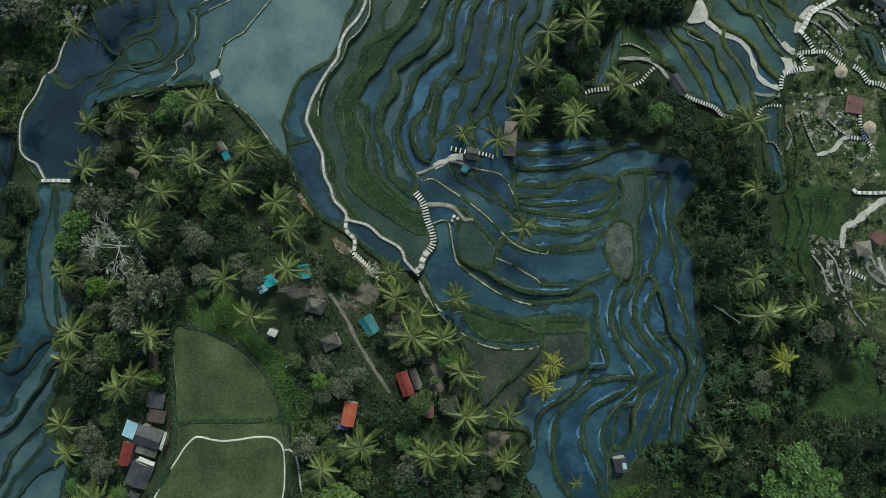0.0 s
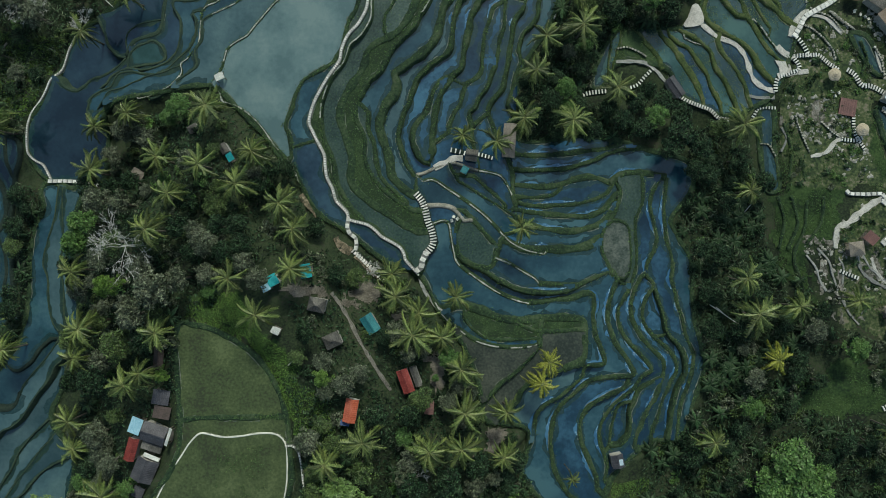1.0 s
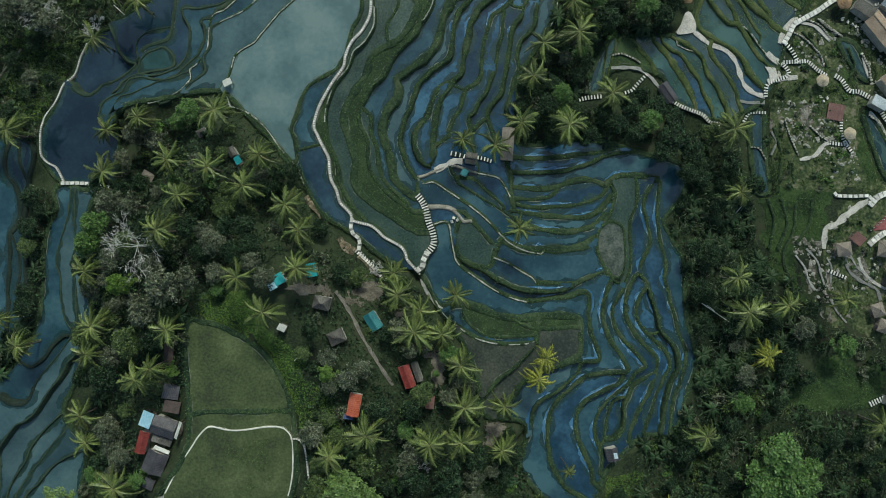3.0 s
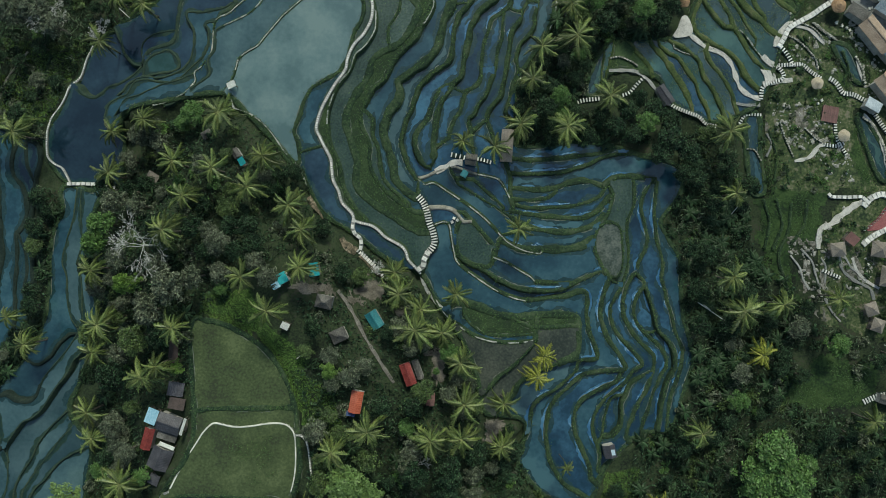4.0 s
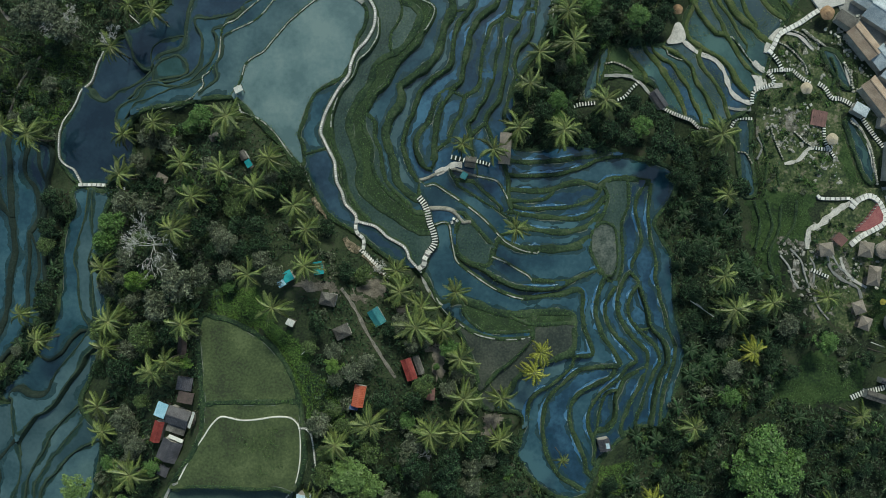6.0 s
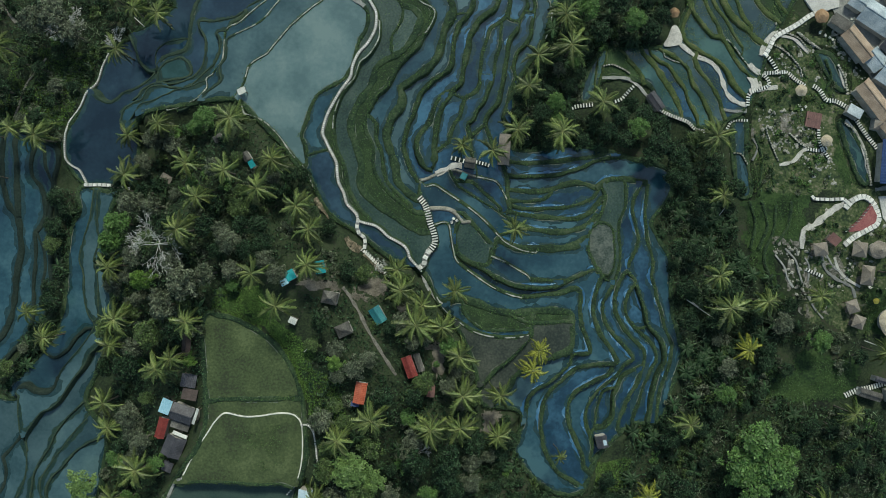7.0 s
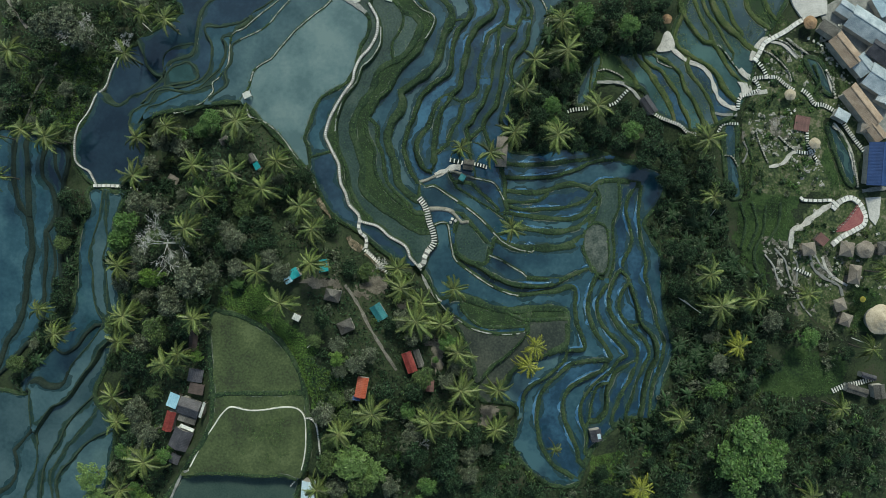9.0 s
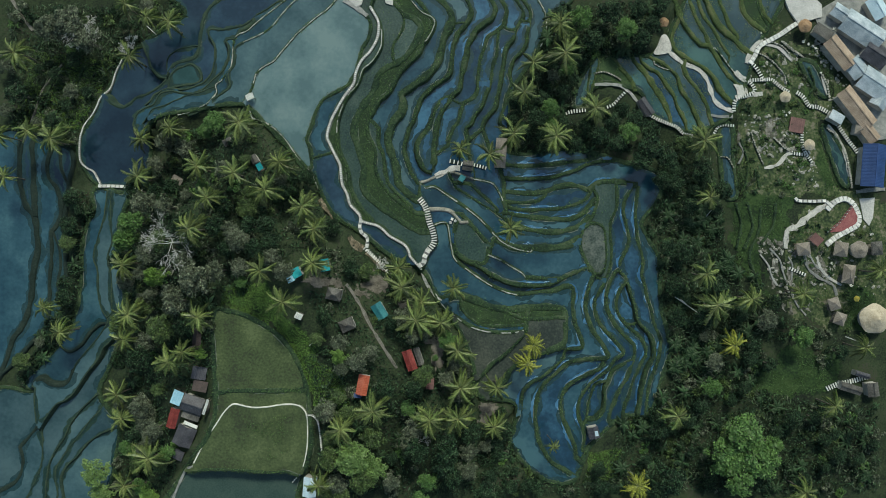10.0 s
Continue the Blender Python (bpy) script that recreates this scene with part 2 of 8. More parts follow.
def base(x, y):
    """Height of the natural slope."""
    x, y = np.asarray(x, float), np.asarray(y, float)
    top, bottom = np.zeros(x.shape), np.zeros(x.shape)
    for cx, cy, cz in CON:
        w = 1 / ((x - cx) ** 2 + (y - cy) ** 2 + 30) ** 2
        top += w * cz
        bottom += w
    return top / bottom


MASKS = {}
MASKS['a'] = [(-83.9, 48.6), (-78.3, 52.3), (-67.0, 59.5), (-64.5, 67.2), (26.8, 67.5), (26.3, 58.2), (24.3, 50.9), (20.3, 44.8), (17.2, 39.2), (16.2, 31.8), (17.2, 24.2), (31.2, 25.0), (40.0, 23.8), (46.2, 21.9), (53.8, 19.9), (55.9, 15.5), (54.1, 11.1), (50.8, 6.6), (52.7, 2.2), (55.3, -3.0), (55.9, -14.8), (58.3, -25.2), (55.9, -34.0), (53.1, -41.8), (44.9, -43.7), (37.3, -50.5), (33.2, -57.9), (27.6, -58.4), (22.3, -55.4), (18.5, -51.0)] + [(17.1, -48.4), (18.3, -39.0), (9.4, -36.6), (7.7, -29.0), (4.5, -20.7), (-1.0, -12.7), (-5.2, -5.7), (-12.9, -2.1), (-19.7, 3.3), (-27.3, 8.2), (-32.2, 17.6), (-43.9, 30.1), (-49.1, 34.6), (-58.6, 34.0), (-70.4, 31.9), (-74.5, 28.1), (-77.0, 14.3), (-87.6, 14.9), (-93.0, 21.4), (-93.2, 27.5), (-89.5, 34.3)]
MASKS['b'] = [(-117.8, 24.8), (-97.2, 25.0), (-96.8, 15.1), (-97.8, 4.8), (-97.2, -5.4), (-97.9, -15.6), (-104.9, -24.3), (-113.1, -33.1), (-117.3, -33.1)]
MASKS['c'] = [(-89.0, 14.4), (-77.3, 14.1), (-79.9, 12.0), (-82.5, 2.0), (-80.8, -17.6), (-85.2, -31.0), (-87.9, -38.4), (-83.4, -45.5), (-83.4, -53.2), (-89.3, -69.1), (-116.1, -68.9), (-117.4, -39.7), (-105.4, -37.6), (-107.1, -34.9), (-96.9, -24.1), (-93.0, -14.0), (-92.3, -1.0), (-90.8, 5.6), (-89.2, 8.5)]
MASKS['d'] = [(-53.0, -17.0), (-49.2, -15.3), (-43.2, -17.3), (-37.2, -21.4), (-33.3, -27.2), (-31.3, -33.0), (-30.5, -38.8), (-30.1, -46.0), (-31.7, -52.1), (-33.9, -58.6), (-34.9, -62.5), (-65.7, -66.7), (-60.6, -53.9), (-57.0, -48.4), (-52.4, -39.0)]
MASKS['e'] = [(55.0, 50.0), (59.3, 57.9), (65.8, 67.0), (87.3, 67.6), (81.2, 52.7), (78.2, 43.9), (74.6, 35.3), (69.5, 31.8), (63.1, 30.1), (53.3, 35.0), (50.2, 40.7), (40.0, 42.1), (35.6, 36.2), (33.4, 38.3), (39.9, 49.3)]
MASKS['f'] = [(71.6, 31.5), (74.7, 31.6), (74.9, 23.5), (76.1, 14.1), (73.3, 13.5), (72.0, 20.6)]
MASKS['g'] = [(92.2, 48.8), (95.8, 48.2), (98.1, 44.2), (99.8, 39.5), (97.3, 40.3), (94.3, 44.4)]
MASKS['h'] = [(98.0, 31.7), (100.5, 30.3), (104.6, 22.2), (104.8, 16.4), (102.3, 18.5), (99.5, 26.3)]

BUNDS = []
BUNDS.append((0.7, 0.4, 'p', [(-25.6, 61.1), (-28.3, 57.9), (-31.1, 55.8), (-35.5, 52.0), (-37.2, 50.1), (-40.0, 46.8), (-41.5, 45.0), (-43.9, 43.6), (-45.6, 42.1), (-46.1, 40.5), (-46.7, 38.4), (-47.5, 36.9), (-49.1, 34.8)]))
BUNDS.append((1.2, 0.4, 'g', [(-24.8, 60.9), (-21.5, 58.4), (-18.7, 55.9), (-17.9, 53.9), (-18.4, 50.8), (-19.8, 48.5), (-20.4, 46.1), (-21.4, 42.5), (-23.4, 39.4), (-26.8, 37.3), (-29.6, 35.5), (-31.2, 32.4), (-32.1, 29.3), (-33.3, 25.9), (-32.4, 23.5), (-32.0, 19.6)]))
BUNDS.append((0.9, 0.3, 'g', [(-31.7, 21.5), (-29.1, 22.3), (-26.5, 22.9)]))
BUNDS.append((0.6, 0.3, 'p', [(-8.3, 60.8), (-5.7, 57.9), (-3.3, 56.7), (-2.3, 55.5), (-2.8, 53.4), (-4.3, 50.7)]))
BUNDS.append((0.7, 0.4, 'p', [(23.2, 64.9), (25.4, 61.4), (26.3, 58.2), (25.8, 54.1), (24.5, 50.9)]))
BUNDS.append((1.3, 0.3, 'g', [(-18.0, 58.4), (-16.2, 55.3), (-15.9, 53.3), (-16.3, 50.6), (-18.0, 47.5), (-20.0, 45.3), (-21.4, 42.2), (-21.9, 39.7), (-24.1, 36.6), (-25.7, 33.9), (-27.3, 30.7), (-28.3, 26.9), (-27.5, 24.7), (-26.5, 22.6), (-25.1, 19.8), (-24.9, 17.7), (-24.5, 15.0), (-23.4, 12.9), (-22.6, 10.2), (-21.4, 8.9), (-20.2, 7.5), (-20.0, 6.2)]))
BUNDS.append((1.2, 0.3, 'g', [(-20.0, 6.2), (-18.4, 5.7), (-16.0, 5.1), (-14.4, 4.0), (-13.0, 2.6), (-11.2, 1.6), (-9.2, 0.4), (-8.2, -1.1), (-8.0, -2.2), (-6.6, -3.9), (-5.2, -5.5)]))
BUNDS.append((1.5, 0.3, 'g', [(-5.7, 14.9), (-5.7, 11.8), (-4.5, 10.2), (-3.7, 7.9), (-3.2, 5.8), (-2.4, 3.8), (-2.0, 1.8), (-2.4, 0.4), (-3.6, -1.0), (-4.5, -3.7), (-5.2, -5.2)]))
BUNDS.append((0.9, 0.35, 'g', [(-43.9, 30.1), (-41.3, 28.2), (-39.2, 25.9), (-37.1, 23.2), (-35.2, 20.1), (-33.2, 18.2), (-31.2, 15.3), (-29.2, 12.0), (-27.0, 8.6), (-24.4, 6.2), (-20.7, 3.9)]))
BUNDS.append((0.8, 0.35, 's', [(-5.8, 16.0), (-3.7, 16.6), (-1.7, 17.6), (0.8, 18.5), (2.5, 18.8)]))
BUNDS.append((0.8, 0.3, 'p', [(-5.8, 15.8), (-4.4, 14.6), (-2.2, 14.9), (0.9, 13.0), (5.1, 10.2), (9.3, 6.9), (13.5, 2.5), (15.2, 1.1), (18.4, -0.4), (21.9, -1.1)]))
BUNDS.append((1, 0.35, 's', [(-3.3, 9.1), (-0.8, 9.2), (1.6, 8.8), (3.1, 7.7), (4.5, 6.0)]))
BUNDS.append((0.8, 0.35, 'p', [(-2.5, 5.3), (0.1, 6.1), (1.3, 5.3), (1.8, 2.4), (2.3, -0.4), (3.2, -3.1), (6.6, -5.9), (11.9, -9.4), (15.9, -11.1), (18.5, -11.7)]))
BUNDS.append((0.8, 0.3, 'p', [(-1.7, -11.4), (0.4, -14.7), (3.8, -17.4), (7.3, -19.6), (12.2, -20.8), (17.7, -20.8), (20.8, -20.2)]))
BUNDS.append((1.6, 0.3, 'g', [(-53.0, -34.3), (-47.5, -33.6), (-40.6, -33.6), (-31.3, -33.3)]))
BUNDS.append((0.9, 0.45, 'w', [(-57.7, -51.5), (-55.7, -47.5), (-53.7, -43.8), (-51.8, -41.0), (-50.4, -38.8), (-48.7, -37.0), (-47.3, -36.7), (-43.9, -37.4), (-40.5, -37.3), (-36.5, -36.7), (-33.4, -36.8), (-31.9, -37.7), (-31.1, -39.2), (-30.9, -41.4), (-30.9, -45.4), (-31.3, -48.7), (-32.0, -51.4), (-32.8, -53.1)]))
BUNDS.append((0.9, 0.3, 'g', [(-59.8, -53.2), (-53.9, -51.8), (-47.1, -51.9), (-40.5, -52.4), (-35.9, -52.2), (-33.0, -53.2)]))
BUNDS.append((1, 0.5, 'r', [(75.7, 11.9), (77.2, 6.0), (76.1, 0.1)]))
BUNDS.append((1, 0.5, 'r', [(78.5, 12.1), (80.0, 6.0), (78.0, -0.1)]))
BUNDS.append((1, 0.5, 'r', [(82.1, 11.1), (81.4, 4.5), (79.4, -1.3), (80.9, -7.2)]))
BUNDS.append((1, 0.5, 'r', [(85.7, 11.9), (84.9, 6.0), (82.0, 1.3)]))
BUNDS.append((0.8, 0.5, 'r', [(76.9, 28.5), (78.5, 22.8), (78.2, 16.2)]))
BUNDS.append((0.8, 0.5, 'r', [(80.5, 20.6), (81.6, 15.5)]))
BUNDS.append((0.8, 0.5, 'r', [(83.2, 50.6), (86.7, 47.3), (89.4, 42.6)]))
BUNDS.append((0.8, 0.5, 'r', [(94.4, 39.7), (95.8, 42.7), (94.3, 47.1)]))
BUNDS.append((0.9, 0.5, 'r', [(-101.2, 43.3), (-103.2, 39.5), (-103.6, 34.2)]))
BUNDS.append((0.9, 0.5, 'r', [(-93.8, 47.8), (-95.3, 41.9), (-97.2, 35.8)]))
BUNDS.append((1.2, 0.3, 'g', [(79.9, 67.1), (81.5, 61.4), (83.8, 57.1)]))
# terrace bunds: width in metres, style, line
RIBBONS = []
RIBBONS.append((1.69, 'g', [(-7.5, 56.4), (-5.7, 53.9), (-6.5, 51.2), (-8.3, 48.1), (-10.7, 45.6), (-13.9, 44.1), (-16.1, 42.2), (-16.7, 39.8), (-18.0, 37.0), (-20.1, 34.1), (-21.5, 31.1), (-22.0, 28.0), (-21.1, 24.7), (-20.0, 21.8), (-19.4, 18.7), (-19.8, 15.3), (-18.9, 13.1), (-16.6, 10.7), (-12.9, 8.0), (-9.4, 5.7), (-5.6, 3.7)]))
RIBBONS.append((0.68, 'g', [(-15.4, 63.9), (-12.0, 59.6), (-10.0, 56.7), (-9.9, 54.0), (-11.1, 51.5), (-12.3, 49.7), (-12.4, 46.5)]))
RIBBONS.append((0.90, 'g', [(-9.4, 64.0), (-6.0, 60.0), (-4.1, 57.4), (-2.7, 55.5), (-3.7, 52.9), (-5.0, 50.4), (-5.9, 48.1), (-7.6, 46.2), (-9.6, 44.3), (-11.1, 42.8), (-12.3, 40.5), (-13.8, 37.8), (-16.1, 35.8), (-17.6, 33.2), (-18.6, 30.0), (-18.4, 27.4), (-17.1, 24.9), (-16.6, 22.4), (-16.7, 19.8), (-16.0, 17.2), (-14.5, 14.7), (-12.2, 12.2), (-9.7, 10.1), (-6.5, 8.0)]))
RIBBONS.append((1.72, 'g', [(-4.3, 64.5), (-0.9, 61.2), (1.1, 58.9), (1.8, 56.7), (1.1, 54.5), (-0.2, 51.6), (-0.8, 48.8), (-1.5, 46.1), (-2.8, 44.0), (-4.7, 42.2), (-6.7, 40.7), (-8.8, 39.2), (-10.5, 37.8), (-10.1, 35.6), (-10.5, 33.6), (-12.1, 31.6), (-13.3, 28.9), (-13.9, 26.4), (-13.2, 23.8), (-12.3, 21.3), (-11.7, 18.7), (-11.0, 15.5), (-8.4, 12.7), (-6.5, 11.4)]))
RIBBONS.append((0.93, 'g', [(0.8, 65.9), (4.4, 62.8), (6.5, 60.1), (6.6, 58.0), (5.6, 56.1), (3.8, 54.0), (2.6, 51.4), (2.1, 48.5), (1.8, 45.7), (1.4, 43.4), (0.2, 42.0), (-2.1, 40.6), (-4.1, 38.8), (-5.8, 36.7), (-6.6, 34.6), (-7.5, 31.8), (-8.8, 29.1), (-9.5, 26.5), (-9.8, 23.9), (-9.1, 21.3), (-8.2, 18.8), (-7.2, 17.1), (-6.5, 15.8)]))
RIBBONS.append((1.17, 'g', [(6.9, 67.4), (10.6, 63.5), (12.7, 60.4), (12.0, 57.8), (10.3, 56.5), (8.3, 55.0), (7.2, 53.1), (6.1, 51.0), (5.6, 48.3), (4.7, 44.5), (4.2, 41.7), (3.8, 39.7), (2.5, 38.4), (0.5, 37.3), (-1.5, 35.4), (-2.4, 32.9), (-3.4, 30.1), (-4.9, 28.3), (-6.2, 26.2), (-6.6, 23.9), (-5.9, 21.4), (-4.6, 19.4), (-3.1, 18.7)]))
RIBBONS.append((1.38, 'g', [(2.2, 38.1), (-0.1, 35.0), (-1.4, 31.6), (-2.1, 28.0), (-2.4, 24.6), (-2.5, 21.4), (-3.3, 19.0)]))
RIBBONS.append((0.94, 'g', [(9.9, 67.8), (13.6, 63.6), (15.7, 60.4), (15.4, 57.9), (14.9, 56.1), (13.1, 54.5), (11.1, 53.1), (10.2, 50.2), (9.2, 47.2), (8.7, 43.3), (8.8, 40.4), (8.2, 38.4), (6.9, 37.1), (5.1, 36.0), (4.5, 34.4), (3.8, 31.8), (2.5, 29.7), (1.6, 27.6), (1.2, 25.4)]))
RIBBONS.append((0.94, 'g', [(13.8, 54.7), (13.5, 51.7), (13.4, 48.9), (12.6, 46.7), (12.1, 43.5), (11.4, 40.5), (10.4, 37.8), (9.4, 35.1), (7.8, 33.1), (6.9, 31.1), (5.6, 29.8), (6.1, 26.7), (6.4, 23.3)]))
RIBBONS.append((0.47, 'g', [(8.7, 41.7), (10.4, 41.6), (12.1, 42.1)]))
RIBBONS.append((0.95, 'g', [(14.2, 68.0), (17.9, 63.7), (20.0, 60.4), (19.8, 58.3), (18.7, 56.4), (17.9, 54.8), (17.5, 52.9), (16.1, 51.2), (15.4, 49.3), (15.1, 46.8), (14.6, 43.7), (14.2, 40.7), (13.6, 37.8), (13.1, 35.5), (11.6, 33.7), (10.3, 32.1), (9.8, 29.8)]))
RIBBONS.append((0.60, 'g', [(17.9, 54.9), (16.1, 55.2), (14.9, 56.1)]))
RIBBONS.append((0.95, 'g', [(16.4, 68.1), (20.1, 63.7), (22.2, 60.4), (21.8, 57.2), (21.1, 54.5), (20.9, 51.8), (19.5, 49.7), (18.1, 48.3), (17.3, 46.4), (16.8, 44.3), (17.2, 41.6), (16.2, 38.6), (15.7, 35.9), (15.1, 33.8), (14.4, 31.8)]))
RIBBONS.append((0.48, 'g', [(19.5, 57.9), (21.8, 57.7)]))
RIBBONS.append((0.34, 'p', [(-15.2, 52.9), (-15.3, 49.2), (-16.5, 46.6), (-18.0, 44.7), (-19.7, 43.3), (-20.4, 41.3), (-21.2, 39.4), (-22.9, 37.4), (-23.9, 35.9), (-24.9, 33.5), (-25.8, 30.5), (-26.0, 27.7)]))
RIBBONS.append((0.67, 'g', [(-26.0, 27.7), (-25.4, 23.4), (-23.5, 18.8), (-22.9, 15.0), (-21.6, 11.8), (-19.5, 8.6), (-17.3, 6.4)]))
RIBBONS.append((0.68, 'g', [(-16.1, 29.2), (-16.1, 25.6), (-15.1, 23.1), (-14.6, 20.5), (-14.3, 18.0), (-13.3, 15.2), (-11.0, 12.6), (-7.8, 10.1)]))
RIBBONS.append((0.47, 'g', [(1.8, 55.7), (3.8, 55.9), (5.7, 56.1)]))
RIBBONS.append((0.58, 'g', [(1.8, 37.1), (4.2, 36.2)]))
RIBBONS.append((1.17, 'g', [(15.6, 21.1), (20.3, 20.7), (25.8, 21.0), (30.7, 21.7), (35.5, 22.2), (38.9, 23.1)]))
RIBBONS.append((0.94, 'g', [(15.3, 17.7), (20.3, 17.5), (26.4, 17.8), (29.9, 18.6), (33.4, 19.6), (36.8, 21.3), (40.3, 22.2), (43.8, 22.3)]))
RIBBONS.append((1.28, 'g', [(15.6, 14.2), (18.9, 13.9), (22.9, 13.7), (26.3, 14.3), (29.1, 15.3), (32.6, 15.9), (35.4, 15.3), (37.0, 14.5)]))
RIBBONS.append((0.81, 'g', [(15.3, 11.6), (20.8, 11.4), (24.2, 12.0), (26.2, 13.7)]))
RIBBONS.append((0.93, 'g', [(15.9, 10.3), (20.1, 9.5), (24.1, 9.6), (28.0, 9.8), (32.2, 10.5), (36.0, 12.2), (37.6, 14.1)]))
RIBBONS.append((1.04, 'g', [(15.5, 8.7), (18.8, 8.0), (23.4, 7.5), (27.9, 7.1), (31.2, 7.0), (34.0, 7.8), (36.5, 9.5), (38.1, 12.0)]))
RIBBONS.append((1.15, 'g', [(15.5, 7.1), (18.8, 5.3), (22.7, 4.2), (27.9, 3.7), (31.1, 4.3), (34.3, 5.4), (37.1, 8.2), (38.6, 10.7)]))
RIBBONS.append((1.83, 'g', [(13.5, 1.7), (17.4, 0.0), (22.6, -0.2), (27.9, -0.1), (31.8, 0.7), (34.2, 2.5)]))
RIBBONS.append((0.57, 'g', [(1.9, 17.3), (3.4, 14.9), (5.7, 13.4), (8.3, 11.7), (10.9, 10.2), (13.5, 8.6), (15.5, 7.1)]))
RIBBONS.append((0.57, 'p', [(7.7, 17.2), (11.0, 16.6), (12.9, 15.8), (14.2, 13.8), (15.2, 11.8)]))
RIBBONS.append((0.69, 'g', [(6.8, 15.9), (9.0, 13.7), (11.2, 11.8), (13.6, 9.5)]))
RIBBONS.append((1.02, 'g', [(4.7, 8.1), (7.0, 5.5), (9.0, 3.3), (10.7, 1.4), (12.0, 0.1), (12.5, 1.7)]))
RIBBONS.append((1.25, 'g', [(3.4, 5.9), (2.6, 2.7), (3.4, -1.2), (5.8, -3.1), (8.4, -4.0), (10.7, -3.5), (11.7, 0.1)]))
RIBBONS.append((0.91, 'g', [(5.8, -3.2), (9.6, -5.0), (12.2, -6.8)]))
RIBBONS.append((1.42, 'g', [(37.0, 14.3), (38.4, 15.6), (40.2, 16.6), (44.4, 16.8), (49.7, 15.9)]))
RIBBONS.append((0.82, 'g', [(38.4, 15.0), (39.2, 12.6), (38.7, 10.3), (37.4, 7.5), (35.7, 5.4), (34.6, 2.8), (34.5, -0.5), (36.0, -3.8), (36.9, -5.8)]))
RIBBONS.append((0.83, 'g', [(43.9, 16.1), (44.1, 13.0), (43.8, 9.7), (42.6, 6.7), (42.4, 3.6), (42.8, 0.2), (42.6, -3.8), (41.6, -7.6), (39.0, -11.8), (38.3, -14.4), (39.0, -17.7), (40.4, -20.0), (43.0, -22.9), (45.6, -25.9), (45.4, -27.0), (43.5, -28.0), (41.7, -30.7), (39.1, -32.7), (37.1, -34.5), (35.3, -37.1), (34.4, -39.7), (34.5, -42.4), (35.5, -45.2), (36.1, -47.8), (35.5, -50.5)]))
RIBBONS.append((0.59, 'g', [(40.7, 4.2), (41.1, 0.2), (41.1, -3.8), (39.8, -6.5), (37.1, -6.0)]))
RIBBONS.append((0.84, 'g', [(47.9, 15.5), (46.2, 12.4), (45.8, 9.1), (46.6, 5.7), (47.3, 2.3), (46.3, -0.8), (45.2, -3.2), (45.2, -5.9), (46.9, -7.9), (45.1, -11.2), (44.4, -14.5), (45.2, -17.2), (47.5, -20.1), (50.1, -22.4), (51.6, -24.5), (52.0, -27.2), (50.8, -29.2), (50.0, -31.2), (48.7, -34.0), (48.0, -36.7), (46.9, -39.4), (46.3, -41.9)]))
RIBBONS.append((0.85, 'g', [(49.7, 15.9), (49.5, 12.5), (49.2, 8.5), (49.5, 5.0), (49.9, 1.6), (50.8, -1.1), (51.2, -3.8), (50.9, -6.6), (51.6, -9.3), (52.2, -12.1), (53.2, -15.5), (54.1, -19.0), (55.5, -22.5), (55.9, -23.9), (55.4, -27.3), (54.7, -29.9), (53.6, -32.9), (52.8, -35.4), (52.5, -38.9), (52.1, -41.7)]))
RIBBONS.append((0.95, 'g', [(43.7, -6.3), (42.3, -9.2), (41.6, -12.4), (41.9, -15.7), (43.4, -18.5), (45.5, -21.4), (47.8, -23.6), (48.9, -25.1), (48.6, -28.2), (47.7, -30.5), (46.7, -33.3), (45.1, -35.5), (43.9, -38.5), (42.9, -40.8), (42.3, -43.3)]))
RIBBONS.append((0.85, 'g', [(46.9, -7.9), (48.3, -12.0), (49.4, -15.4), (49.9, -18.2), (51.5, -20.3), (53.3, -22.4), (54.2, -25.2), (54.1, -27.9), (52.9, -29.9), (51.8, -32.9), (51.2, -35.3), (50.8, -38.8), (50.2, -42.0)]))
RIBBONS.append((0.60, 'g', [(47.2, -19.8), (49.6, -19.1), (50.2, -18.1)]))
RIBBONS.append((0.91, 'g', [(18.1, -11.6), (20.7, -11.6), (23.9, -11.1), (27.8, -10.7), (30.6, -9.8), (32.2, -9.8), (32.5, -11.9), (32.3, -14.6), (32.7, -18.3), (33.7, -20.9), (34.8, -23.8), (34.3, -24.8), (30.8, -25.3), (29.8, -27.7), (27.7, -29.7), (25.1, -31.9), (22.4, -33.3), (20.4, -35.2), (19.7, -37.9), (19.5, -41.1), (18.5, -43.6), (18.0, -46.2)]))
RIBBONS.append((1.04, 'g', [(12.2, -6.8), (16.1, -8.6), (20.6, -9.3), (24.5, -9.4), (27.8, -8.6), (31.2, -7.0), (34.1, -5.7), (36.4, -4.8), (37.7, -6.4), (36.8, -9.1), (36.0, -12.4), (35.8, -15.7), (36.8, -19.0), (38.2, -21.7), (39.9, -23.8), (41.4, -26.7), (40.6, -27.5), (36.6, -27.7), (32.8, -28.2), (30.6, -29.4), (27.8, -32.0), (25.7, -33.8), (24.3, -36.2), (23.6, -39.2), (23.4, -43.1), (24.1, -47.3), (25.4, -50.4), (27.7, -53.7), (30.6, -55.4)]))
RIBBONS.append((0.46, 'p', [(14.2, -3.1), (17.4, -5.0), (20.0, -6.6), (21.0, -8.4)]))
RIBBONS.append((0.68, 'g', [(21.0, -7.5), (25.8, -7.8), (28.9, -7.6)]))
